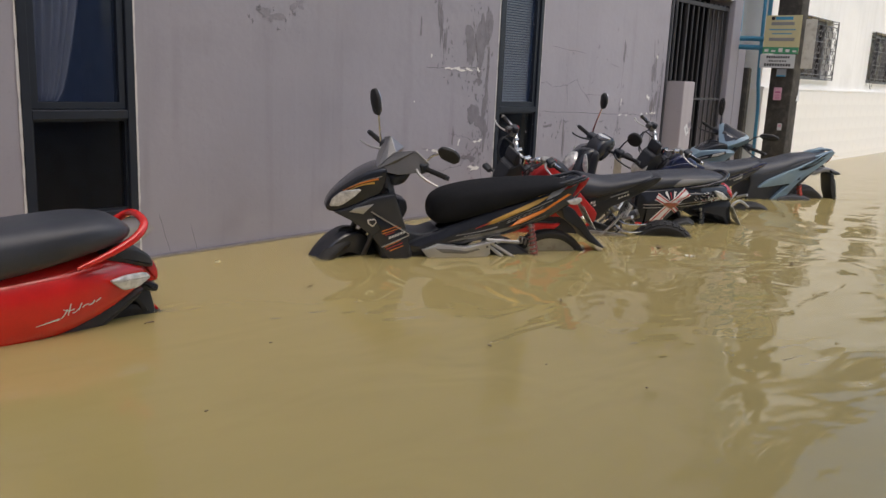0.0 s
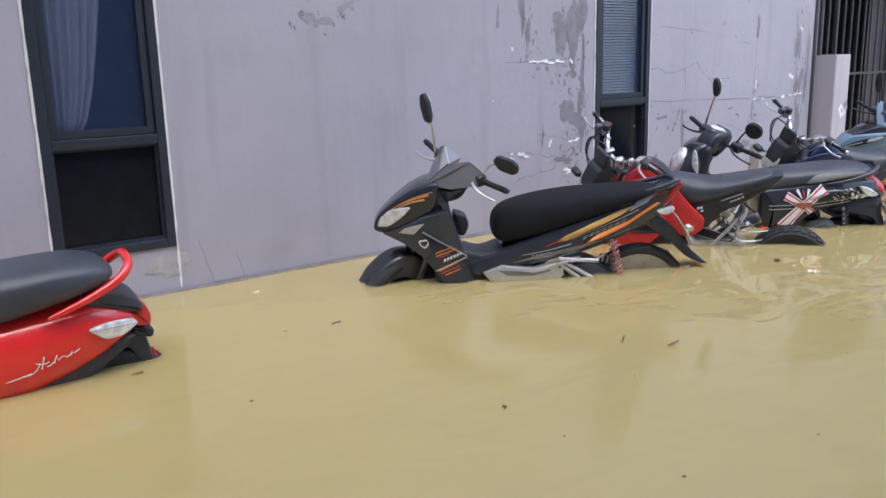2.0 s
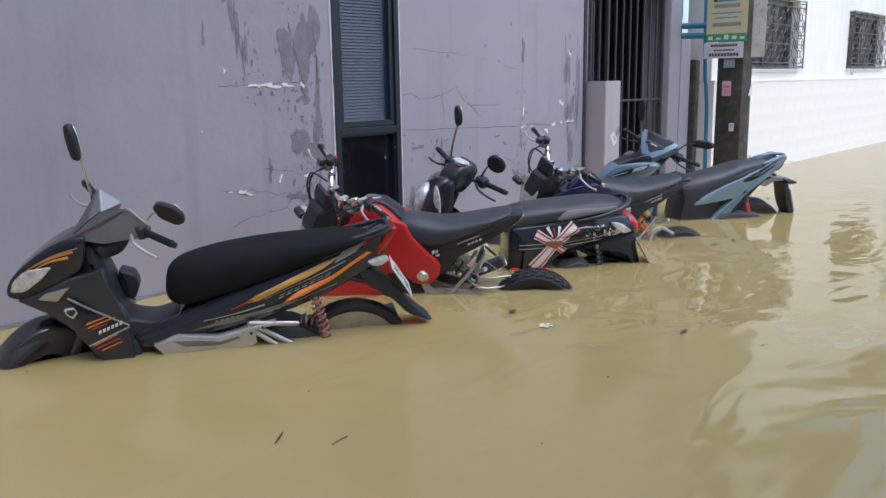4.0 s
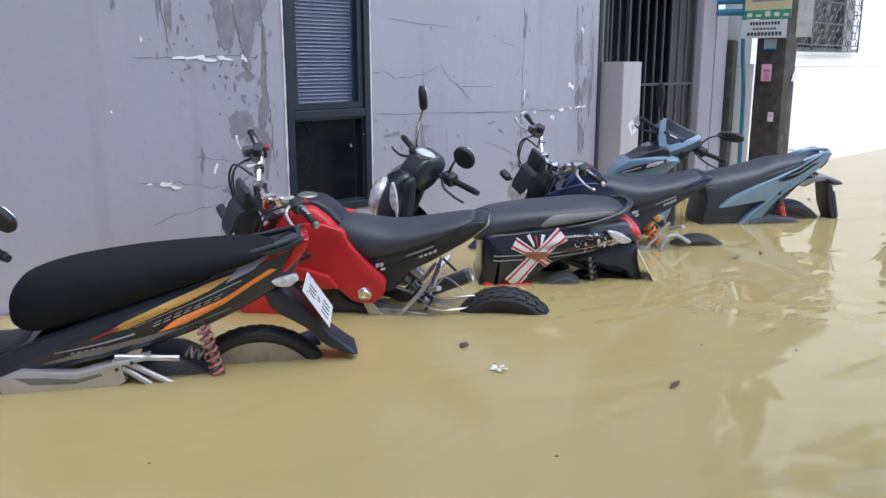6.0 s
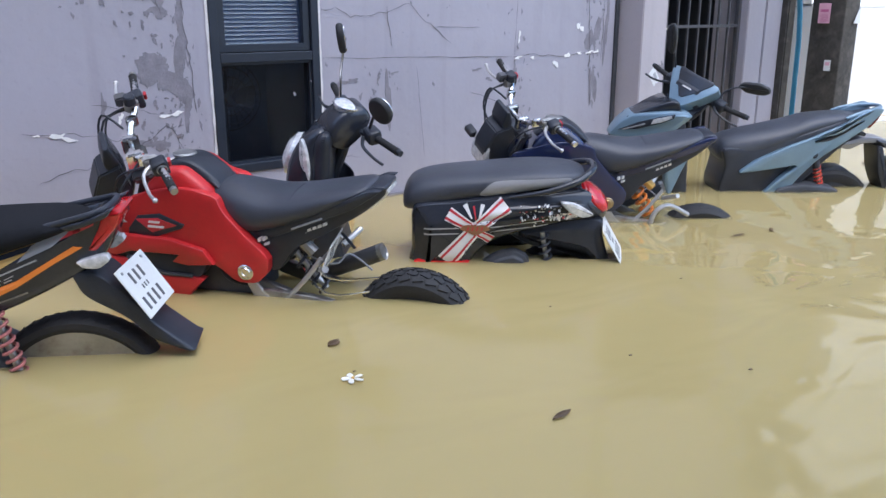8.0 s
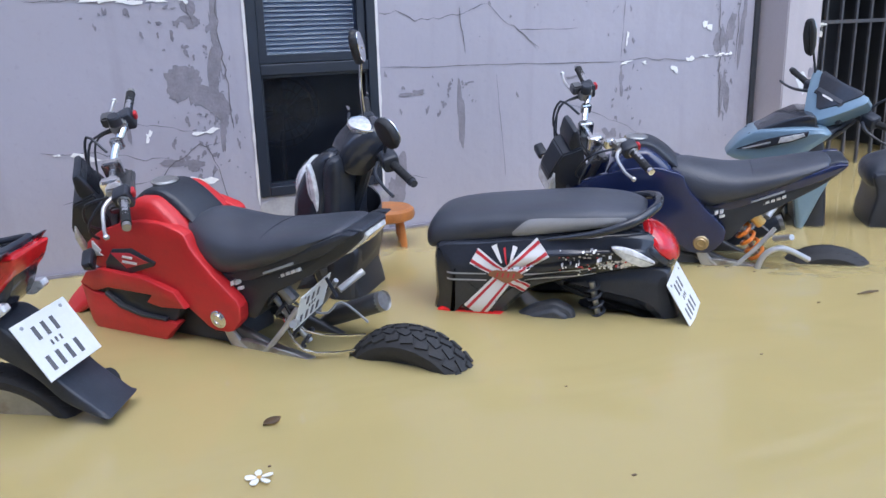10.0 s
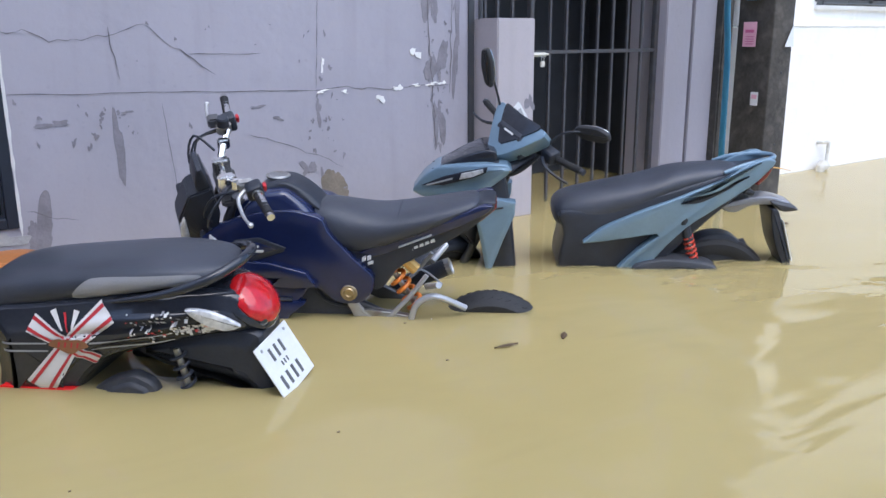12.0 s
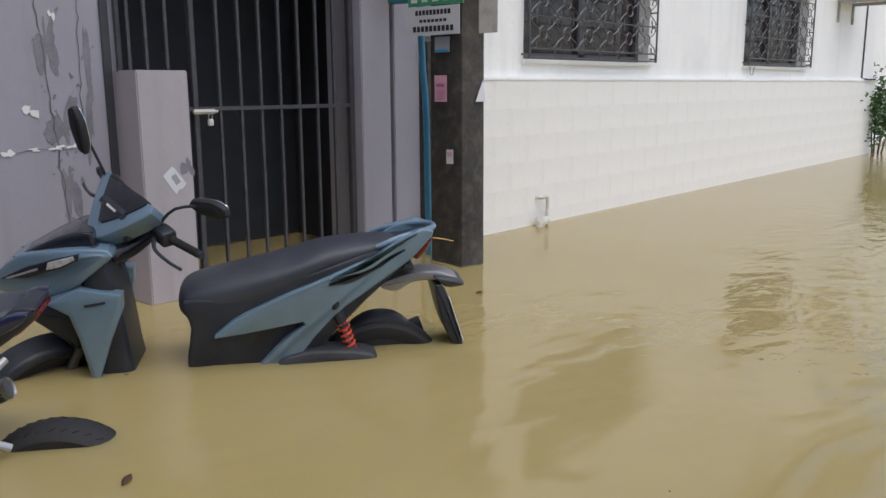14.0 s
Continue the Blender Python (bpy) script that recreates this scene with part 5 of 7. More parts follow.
        put(part("cable", tube([(0.33, s * 0.19, 1.03), (0.42, s * 0.17, 1.0), (0.45, s * 0.12, 0.88), (0.38, s * 0.06, 0.78)], 0.0045, n=6), M_BLACK, b), S)
    put(part("fluid_cup", lathe([(0.001, 0), (0.022, 0), (0.022, 0.03), (0.018, 0.036), (0.001, 0.036)], pose(0.31, -0.17, 1.055)), M_BLACK, b), S)
    put(part("cable", tube([(0.34, 0.1, 0.99), (0.43, 0.16, 0.93), (0.44, 0.14, 0.84), (0.36, 0.05, 0.74)], 0.005, n=6), M_BLACK, b), S)
    # engine, swingarm, exhaust, pegs
    part("engine", pillow(D([(0.3, 0.52), (0.26, 0.38), (0.1, 0.27), (-0.1, 0.3), (-0.14, 0.46), (-0.02, 0.58), (0.15, 0.64)]), -0.11, 0.11, 0.03, 3), M_DGREY, b)
    for k in range(5):
        part("cooling_fin", pillow(D([(0.30, 0.40 + 0.03 * k), (0.22, 0.36 + 0.03 * k), (0.22, 0.368 + 0.03 * k), (0.30, 0.408 + 0.03 * k)]), -0.12, 0.12, 0.003, 1), M_GUN, b)
    both("swingarm", [(-0.1 + dx, 0.52), (-0.3, 0.42), (-0.63, wz + 0.03), (-0.66, wz), (-0.63, wz - 0.03), (-0.3, 0.36), (-0.1 + dx, 0.45)], 0.085, 0.115, 0.01, M_GUN, b, n=2)
    sh = shock(b, (-0.235 + dx, 0.06, 0.655), (-0.35 + dx / 2, 0.06, 0.46), spring, 0.031, 6, 0.0085 if spring is M_ORANGE else 0.006)
    part("gas_can", tube([(-0.29 + dx, 0.06, 0.665), (-0.355 + dx, 0.06, 0.60)], 0.023, smooth=1), M_GOLD if spring is M_ORANGE else M_STEEL, b, "metal shock reservoir")
    part("exhaust_pipe", tube([(0.1, -0.08, 0.3), (-0.1, -0.13, 0.34), (-0.24, -0.13, 0.43)], 0.018), M_STEEL, b)
    mf = part("muffler", tube([(-0.22, -0.13, 0.42), (-0.28, -0.135, 0.455), (-0.44, -0.145, 0.52), (-0.46, -0.146, 0.528)], [0.018, 0.032, 0.035, 0.033], n=16, smooth=1), M_GUN if tip is not M_BLACK else M_BLACK, b, "round muffler")
    part("tail_pipe", lathe([(0.03, 0), (0.034, 0.006), (0.034, -0.02), (0.026, -0.02), (0.001, -0.02)], pose(-0.465, -0.146, 0.53, 0, -68, 0), 18), M_STEEL, mf)
    for s in (1, -1):
        part("foot_peg", tube([(-0.22 + dx, s * 0.11, 0.42), (-0.24 + dx, s * 0.21, 0.425)], 0.011, smooth=1), M_STEEL, b)
        part("peg_bracket", tube([(-0.12 + dx, s * 0.12, 0.5), (-0.22 + dx, s * 0.125, 0.42), (-0.32 + dx, s * 0.12, 0.5), (-0.4 + dx, s * 0.11, 0.6)], 0.009), M_ALLOY, b)
        part("passenger_peg", tube([(-0.40 + dx, s * 0.12, 0.56), (-0.45 + dx, s * 0.2, 0.6)], 0.012, smooth=1), M_ALLOY, b)
    both("heel_plate", D([(-0.10, 0.50), (-0.135, 0.505), (-0.19, 0.43), (-0.185, 0.41), (-0.13, 0.425)]), 0.118, 0.13, 0.003, M_ALLOY, b, "bare alloy heel plate", 2)
    part("hose", tube([(0.05 + dx, 0.1, 0.62), (-0.02 + dx, 0.12, 0.50), (-0.12 + dx, 0.11, 0.47)], 0.006, n=6), M_BLACK, b)
    part("chain_case", pillow([(-0.16 + dx, 0.47), (-0.3, 0.45), (-0.5, 0.40), (-0.5, 0.385), (-0.3, 0.42), (-0.16 + dx, 0.435)], 0.1, 0.13, 0.006, 2), M_STEEL, b)
    stand(b, -0.03 + dx, 0.12, 0.36)
    part("wiring", tube([(-0.2 + dx, 0.03, 0.62), (-0.3, -0.02, 0.52), (-0.36, -0.06, 0.55), (-0.44, -0.08, 0.48)], 0.004, n=6), M_DECALG, b)
    return b


G = -0.42
red_bike = naked_bike("motorcycle", (3.0, -0.985, G, -7, 0, 128), "red naked motorcycle with a black stepped seat, hub-deep in floodwater", M_REDMATT, M_BLACK, M_STEEL, 0.085, 42, 0.277, M_BLACK, [M_DECALR], 5)
plate(red_bike, (-0.335, 0.055, 0.605), (22, 0, -84), 0.19, 0.125)
part("plate_bracket", tube([(-0.36, 0.0, 0.66), (-0.42, 0.04, 0.62)], 0.006, smooth=1), M_BLACK, red_bike)
for s, z in ((0.1, 0.52), (0.13, 0.47)):
    part("wiring", tube([(-0.2, 0.05, z + 0.1), (-0.33, s, z), (-0.5, 0.03, z - 0.02)], 0.005, n=6), M_CHROME, red_bike)
blue_bike = naked_bike("motorcycle", (4.80, -0.985, G, -7, 0, 141), "navy blue naked motorcycle with an orange shock spring, standing in floodwater", M_NAVY, M_NAVY, M_BLACK, 0.0, 30, 0.24, M_ORANGE, [M_NAVY], 9)
part("rear_hoop", tube([(-0.33, 0.15, 0.38), (-0.355, 0.15, 0.485), (-0.40, 0.145, 0.525), (-0.45, 0.13, 0.52), (-0.54, 0.10, 0.465)], 0.012), M_ALLOY, blue_bike, "bare metal rear hoop")
part("hoop_foot", tube([(-0.25, 0.17, 0.435), (-0.33, 0.16, 0.425), (-0.42, 0.15, 0.435)], 0.008), M_ALLOY, blue_bike)


def scooter_front(b, S, cover, cover_mat, screen, stalk_mat, mirrors, gx=0.25, gz=1.02, half=0.33, lever_mat=None):
    """Handle cover, grips, levers and mirrors, turned together."""
    for poly, w, r, m, nm, top in cover:
        z0, z1 = min(q[1] for q in poly), max(q[1] for q in poly)
        put(part(nm, pillow(poly, -w, w, r, 4, lambda x, z: 1 + (top - 1) * (z - z0) / (z1 - z0)), m, b), S)
    put(part("handlebar", tube([(gx, half - 0.1, gz), (gx + 0.03, 0.1, gz - 0.01), (gx + 0.03, -0.1, gz - 0.01), (gx, 0.1 - half, gz)], 0.011), M_BLACK, b), S)
    put(part("steering_stem", tube([(gx + 0.03, 0, gz), (gx + 0.2, 0, gz - 0.42), (gx + 0.3, 0, 0.5)], 0.025, smooth=1), M_BLACK, b), S)
    for s in (1, -1):
        grip(b, S, (gx + 0.005, s * (half - 0.125), gz), (gx - 0.02, s * half, gz + 0.003))
        put(part("switch_box", pillow([(gx - 0.02, gz - 0.03), (gx + 0.04, gz - 0.03), (gx + 0.045, gz + 0.03), (gx - 0.015, gz + 0.035)], s * (half - 0.16) - 0.035, s * (half - 0.16) + 0.035, 0.012, 3), M_BLACK, b), S)
        lever(b, S, [(gx + 0.05, s * (half - 0.17), gz - 0.005), (gx + 0.075, s * (half - 0.12), gz - 0.015), (gx + 0.065, s * (half - 0.05), gz - 0.03), (gx + 0.05, s * (half + 0.005), gz - 0.035)], lever_mat)
    for args in mirrors:
        mirror(b, S, *args)

FLOWER = (2.765, -1.99)
FLOATS = [(2.862, -1.727, 0.055, 0.035, 20), (3.07, -2.52, 0.075, 0.02, 5), (5.262, -1.825, 0.06, 0.022, 40), (5.04, -1.785, 0.09, 0.016, -10), (1.213, -2.04, 0.085, 0.008, 35), (1.324, -2.204, 0.07, 0.007, 5),
          (0.45, -1.06, 0.045, 0.014, 0), (0.406, -0.345, 0.05, 0.03, 30), (-0.433, -1.097, 0.04, 0.014, -10), (0.4, -2.231, 0.022, 0.016, 70), (7.43, -1.244, 0.05, 0.03, 10)]


# ---- black scooter with a union-flag style panel ----
sc = root("scooter", (3.762, -0.985, G, -7, 0, 138), "black retro scooter with flag decal and grey seat panel in floodwater", "scooter")
SS = steer(38, 0.36, 0.85)
wheel(sc, "rear_wheel", -0.62, 0.235, 0.235, 0.1, 0.15, rim_mat=M_BLACK)
wheel(sc, "front_wheel", 0.62, 0.235, 0.235, 0.09, 0.15, SS)
BODY = [(-0.02, 0.70), (0.008, 0.655), (0.012, 0.58), (0.012, 0.50), (0.01, 0.40), (-0.21, 0.39), (-0.255, 0.455), (-0.33, 0.525), (-0.45, 0.57), (-0.62, 0.602), (-0.76, 0.612), (-0.81, 0.635), (-0.785, 0.69), (-0.72, 0.735), (-0.55, 0.752), (-0.36, 0.742), (-0.17, 0.718)]
SC_BODY = part("body_panel", pillow(BODY, -0.168, 0.168, 0.05, 5, lambda x, z: 1 - 0.55 * max(0, -x - 0.5) / 0.32, dome=0.014), M_GLOSSBLACK, sc, "gloss black body panel")
SC_SEAT = part("seat", loft([(0.052, 0.67, 0.695, 0.05), (0.042, 0.645, 0.735, 0.10), (0.0, 0.645, 0.777, 0.135), (-0.1, 0.668, 0.803, 0.147), (-0.3, 0.708, 0.822, 0.152), (-0.5, 0.742, 0.836, 0.15), (-0.63, 0.765, 0.83, 0.128), (-0.69, 0.783, 0.818, 0.09), (-0.71, 0.795, 0.808, 0.05)], 2.9, crown=0.1), M_SEAT, sc, "black vinyl seat")
for s in (1, -1):
    wrap("seat_panel", cut_corners([(-0.255, 0.722), (-0.315, 0.787), (-0.36, 0.80), (-0.59, 0.81), (-0.67, 0.803), (-0.618, 0.78), (-0.435, 0.743)], 2, 0.25), SC_SEAT, s, M_GREYVINYL, sc, 0.003, "light grey vinyl seat panel")
part("grab_rail", tube([(-0.40, 0.162, 0.732), (-0.55, 0.162, 0.758), (-0.67, 0.138, 0.793), (-0.735, 0.07, 0.818), (-0.75, 0, 0.823), (-0.735, -0.07, 0.818), (-0.67, -0.138, 0.793), (-0.55, -0.162, 0.758), (-0.40, -0.162, 0.732)], [0.006, 0.012, 0.015, 0.015, 0.015, 0.015, 0.015, 0.012, 0.006], n=12), M_GLOSSBLACK, sc, "dark grey grab rail")
ball = [(math.sin(k * math.pi / 10) * 0.999 + 0.001, -math.cos(k * math.pi / 10)) for k in range(11)]
part("tail_light", lathe(ball, pose(-0.757, 0, 0.685, 0, -46, 0) @ Matrix.Diagonal((0.088, 0.098, 0.042, 1))), M_TAIL, sc, "rounded red tail light")
part("light_surround", lathe(ball, pose(-0.738, 0, 0.672, 0, -46, 0) @ Matrix.Diagonal((0.102, 0.105, 0.045, 1))), M_GLOSSBLACK, sc)
for s in (1, -1):
    t = part("turn_signal", pillow([(-0.605, 0.712), (-0.665, 0.703), (-0.725, 0.668), (-0.752, 0.643), (-0.705, 0.634), (-0.645, 0.665)], -0.012, 0.010, 0.008, 4), M_CLEAR, sc, "clear turn signal")
    t.matrix_basis = Matrix.Translation((-0.66, s * 0.138, 0.66)) @ Matrix.Rotation(radians(19 * s), 4, "Z") @ Matrix.Translation((0.66, 0, -0.66))
# flag decal on both flanks
for s in (1, -1):
    c = (-0.258, 0.598)
    for tip_, w0, w1 in (((-0.385, 0.705), 0.05, 0.072), ((-0.145, 0.662), 0.042, 0.06), ((-0.135, 0.45), 0.056, 0.084), ((-0.325, 0.543), 0.036, 0.044)):
        wrap("decal_band", streak(c, tip_, w0, w1), SC_BODY, s, M_DECALW, sc, 0.0014)
        d = Vector((tip_[0] - c[0], tip_[1] - c[1])).normalized()
        n = Vector((-d.y, d.x))
        for e in (1, -1):
            wrap("decal_edge", streak((c[0] + n.x * w0 * 0.3 * e, c[1] + n.y * w0 * 0.3 * e), (tip_[0] + n.x * w1 * 0.3 * e, tip_[1] + n.y * w1 * 0.3 * e), 0.007, 0.011), SC_BODY, s, M_DECALR, sc, 0.0026)
    for a, b_, w0, w1, mt in (((-0.245, 0.645), (-0.215, 0.70), 0.006, 0.02, M_DECALW), ((-0.275, 0.645), (-0.29, 0.702), 0.005, 0.018, M_DECALW), ((-0.262, 0.64), (-0.252, 0.695), 0.004, 0.008, M_DECALR),
                              ((-0.225, 0.61), (-0.15, 0.632), 0.005, 0.012, M_DECALG)):
        wrap("decal_wedge", streak(a, b_, w0, w1), SC_BODY, s, mt, sc, 0.002)
    for z in (0.578, 0.602):
        wrap("decal_line", streak((-0.045, z - 0.006), (-0.19, z), 0.007, 0.005), SC_BODY, s, M_DECALG, sc, 0.0016)
        wrap("decal_line", streak((-0.32, z + 0.006), (-0.56, z + 0.032), 0.006, 0.004), SC_BODY, s, M_DECALG, sc, 0.0016)
    wrap("emblem", [(-0.258 + (0.05 + 0.012 * math.cos(2 * k * math.pi / 10)) * math.cos(k * math.pi / 10), 0.60 + (0.022 + 0.007 * math.sin(3 * k * math.pi / 10)) * math.sin(k * math.pi / 10)) for k in range(20)], SC_BODY, s, M_BRONZE, sc, 0.0036, "bronze winged emblem")
    for k in range(4):
        wrap("emblem_mark", streak((-0.226 - 0.019 * k, 0.593), (-0.232 - 0.019 * k, 0.610), 0.005, 0.006), SC_BODY, s, M_DECALR, sc, 0.0046)
    rnd = random.Random(11)
    for k in range(140):
        u = rnd.random() ** 0.8
        x = -0.435 - 0.25 * u
        z = 0.655 - 0.012 * u + (0.03 + 0.012 * math.sin(u * 5)) * rnd.gauss(0, 0.62)
        if z > 0.715 or z < 0.60 + 0.03 * u:
            continue
        e = rnd.uniform(0.0022, 0.0052) * (0.6 + 0.6 * u)
        wrap("decal_dot", [(x - e, z - e), (x + e, z - e), (x + e, z + e), (x - e, z + e)], SC_BODY, s, M_DECALG if k % 5 == 0 else M_DECALW if k % 7 else M_DECALR, sc, 0.0035)
both("red_trim", [(0.0, 0.455), (-0.10, 0.448), (-0.19, 0.452), (-0.235, 0.447), (-0.26, 0.40), (0.0, 0.395)], 0.13, 0.18, 0.006, M_RED, sc, "thin red lower trim", 2)
both("engine_cover", [(-0.26, 0.42), (-0.34, 0.475), (-0.42, 0.50), (-0.48, 0.47), (-0.5, 0.40), (-0.28, 0.38)], 0.11, 0.165, 0.02, M_DGREY, sc, "grey air filter cover", 3, dome=0.012)
part("rear_fender", pillow([(-0.40, 0.56), (-0.6, 0.61), (-0.78, 0.615), (-0.80, 0.53), (-0.835, 0.40), (-0.78, 0.41), (-0.70, 0.445), (-0.60, 0.47), (-0.48, 0.49)], -0.095, 0.095, 0.03, 4, dome=0.008), M_BLACK, sc)
plate(sc, (-0.845, 0.045, 0.505), (-30, 0, -97), 0.21, 0.175)
shock(sc, (-0.54, 0.105, 0.56), (-0.58, 0.105, 0.34), M_BLACK, 0.024, 7)
part("exhaust", tube([(-0.2, -0.15, 0.2), (-0.5, -0.17, 0.26), (-0.8, -0.17, 0.34)], [0.03, 0.05, 0.045], n=14), M_BLACK, sc)
part("floor_board", pillow([(0.42, 0.40), (-0.01, 0.40), (-0.01, 0.25), (0.40, 0.25)], -0.125, 0.16, 0.02, 1), M_RED, sc, "red floor board")
# legshield, pocket and lamps
part("front_apron", pillow([(0.36, 0.99), (0.43, 0.985), (0.5, 0.90), (0.53, 0.78), (0.51, 0.6), (0.47, 0.40), (0.42, 0.30), (0.38, 0.30), (0.41, 0.5), (0.42, 0.7), (0.39, 0.86)], -0.19, 0.19, 0.045, 5, lambda x, z: 0.62 + 0.38 * math.exp(-((z - 0.7) / 0.22) ** 2)), M_GLOSSBLACK, sc, "gloss black front apron")
part("inner_shield", pillow([(0.34, 0.98), (0.40, 0.95), (0.43, 0.7), (0.43, 0.36), (0.34, 0.34), (0.33, 0.5), (0.30, 0.62), (0.325, 0.66), (0.36, 0.7), (0.34, 0.88)], -0.155, 0.155, 0.03, 4), M_BLACK, sc)
bm = bmesh.new()
rings = []
for z, k in ((0.57, 0.72), (0.60, 0.86), (0.67, 0.95), (0.735, 1.0), (0.745, 0.985), (0.742, 0.95), (0.67, 0.88), (0.61, 0.78), (0.60, 0.4)):
    rings.append([bm.verts.new((0.375 - 0.105 * k * math.cos(a * math.pi / 18) ** 0.6, 0.162 * k * math.sin(a * math.pi / 18), z + 0.055 * abs(a / 9) ** 3 * (z > 0.65))) for a in range(-9, 10)])
for ra, rb in zip(rings, rings[1:]):
    for i in range(18):
        bm.faces.new((ra[i], ra[i + 1], rb[i + 1], rb[i]))
part("pocket", bm, M_BLACK, sc, "open black front pocket")
part("knee_panel", pillow([(0.40, 0.62), (0.345, 0.60), (0.31, 0.45), (0.30, 0.36), (0.40, 0.36)], -0.135, 0.135, 0.025, 3), M_BLACK, sc)
for s in (1, -1):
    t = part("front_lamp", pillow([(0.458, 0.955), (0.442, 0.965), (0.424, 0.90), (0.42, 0.80), (0.436, 0.735), (0.452, 0.77), (0.465, 0.86)], -0.012, 0.012, 0.009, 4), M_CLEAR, sc, "tall clear front lamp")
    t.matrix_basis = Matrix.Translation((0.43, s * 0.158, 0.84)) @ Matrix.Rotation(radians(-24 * s), 4, "Z") @ Matrix.Translation((-0.43, 0, -0.84))
    for k in range(14):
        x, z = 0.40 + 0.05 * ((k * 0.37) % 1), 0.60 + 0.09 * ((k * 0.61) % 1)
        t = part("decal_dot", sheet([(x - 0.004, z - 0.004), (x + 0.004, z - 0.004), (x + 0.004, z + 0.004), (x - 0.004, z + 0.004)], (0.186 if z > 0.62 else 0.176) * s * (0.62 + 0.38 * math.exp(-((z - 0.7) / 0.22) ** 2)) + 0.002 * s, 0.001 * s, 1), M_DECALW, sc, smooth=False)
part("head_lamp", lathe([(0.001, 0.045), (0.06, 0.034), (0.092, 0.012), (0.1, -0.01), (0.001, -0.03)], pose(0.52, 0, 0.865, 0, 68, 0)), M_CLEAR, sc, "round clear headlamp")
scooter_front(sc, SS, [
    ([(0.20, 1.04), (0.24, 1.085), (0.33, 1.075), (0.39, 1.02), (0.40, 0.95), (0.33, 0.91), (0.25, 0.95), (0.21, 1.0)], 0.085, 0.04, M_GLOSSBLACK, "handle_cover", 0.8),
], M_GLOSSBLACK, None, M_CHROME, [
    ((0.25, 0.14, 1.04), (0.245, 0.18, 1.13), (0.245, 0.245, 1.18), (0.115, 0.115), (0, 10, 20), True, M_BLACK, M_BLACK),
    ((0.25, -0.14, 1.04), (0.25, -0.13, 1.17), (0.235, -0.115, 1.32), (0.085, 0.13), (0, 8, -25), True, M_BLACK, M_CHROME),
], 0.225, 1.0, 0.30, M_BLACK)

dial = put(part("speedometer", lathe([(0.001, 0.012), (0.04, 0.01), (0.052, 0.004), (0.056, -0.006), (0.05, -0.02), (0.001, -0.02)], pose(0.285, 0, 1.082, 0, -14, 0)), M_CLEAR, sc, "round glazed speedometer"), SS)
part("dial_rim", tube([(0.285 + 0.055 * math.cos(k * math.pi / 8), 0.055 * math.sin(k * math.pi / 8), 1.083 + 0.0137 * math.cos(k * math.pi / 8)) for k in range(17)], 0.005, n=6, smooth=1), M_CHROME, dial)

# ---- blue-grey sports scooter ----
va = root("scooter", (6.05, -1.03, G - 0.01, -7, 0, 143.7), "matt blue-grey sports scooter with black seat, stranded by the gate", "scooter")
VS = steer(40, 0.36, 0.85)
VTAPER = lambda x, z: 1 - 0.5 * max(0, -x - 0.35) / 0.5
wheel(va, "rear_wheel", -0.64, 0.27, 0.275, 0.1, 0.19, rim_mat=M_BLACK)
wheel(va, "front_wheel", 0.64, 0.27, 0.27, 0.09, 0.19, VS)
part("body_core", pillow([(0.085, 0.705), (0.068, 0.60), (0.07, 0.40), (-0.2, 0.385), (-0.38, 0.48), (-0.58, 0.66), (-0.78, 0.83), (-0.78, 0.87), (-0.68, 0.875), (-0.4, 0.80), (-0.1, 0.715)], -0.143, 0.143, 0.02, 4, lambda x, z: 1 - 0.55 * max(0, -x - 0.4) / 0.4), M_BLACK, va, "black lower body")
both("side_panel", [(0.0, 0.565), (-0.1, 0.645), (-0.28, 0.725), (-0.45, 0.785), (-0.62, 0.845), (-0.70, 0.90), (-0.80, 0.935), (-0.85, 0.915), (-0.76, 0.82), (-0.62, 0.73), (-0.48, 0.645), (-0.37, 0.54), (-0.27, 0.40), (-0.13, 0.40), (-0.19, 0.47), (-0.27, 0.545), (-0.36, 0.615), (-0.2, 0.59), (-0.1, 0.575)], 0.105, 0.168, 0.009, M_BLUE, va, "blue-grey side panel", 2, VTAPER)
both("tail_insert", [(-0.42, 0.745), (-0.55, 0.775), (-0.66, 0.82), (-0.74, 0.87), (-0.64, 0.80), (-0.52, 0.745)], 0.15, 0.172, 0.006, M_BLACK, va, n=3, width=VTAPER)
both("side_fin", [(-0.42, 0.77), (-0.56, 0.80), (-0.70, 0.88), (-0.79, 0.925), (-0.72, 0.87), (-0.58, 0.785)], 0.155, 0.176, 0.006, M_BLUE, va, n=3, width=VTAPER)
part("seat", loft([(0.112, 0.668, 0.695, 0.05), (0.10, 0.635, 0.728, 0.10), (0.06, 0.615, 0.757, 0.128), (-0.05, 0.625, 0.786, 0.142), (-0.2, 0.675, 0.814, 0.146), (-0.32, 0.725, 0.842, 0.14), (-0.42, 0.765, 0.872, 0.125), (-0.55, 0.81, 0.886, 0.106), (-0.66, 0.845, 0.888, 0.085), (-0.71, 0.862, 0.876, 0.05)], 2.8, crown=0.12), M_SEAT, va, "stepped black vinyl seat")
part("grab_rail", tube([(-0.62, 0.1, 0.872), (-0.70, 0.088, 0.898), (-0.80, 0.06, 0.915), (-0.85, 0.025, 0.92), (-0.85, -0.025, 0.92), (-0.80, -0.06, 0.915), (-0.70, -0.088, 0.898), (-0.62, -0.1, 0.872)], [0.008, 0.012, 0.012, 0.011, 0.011, 0.012, 0.012, 0.008], n=10), M_BLUE, va)
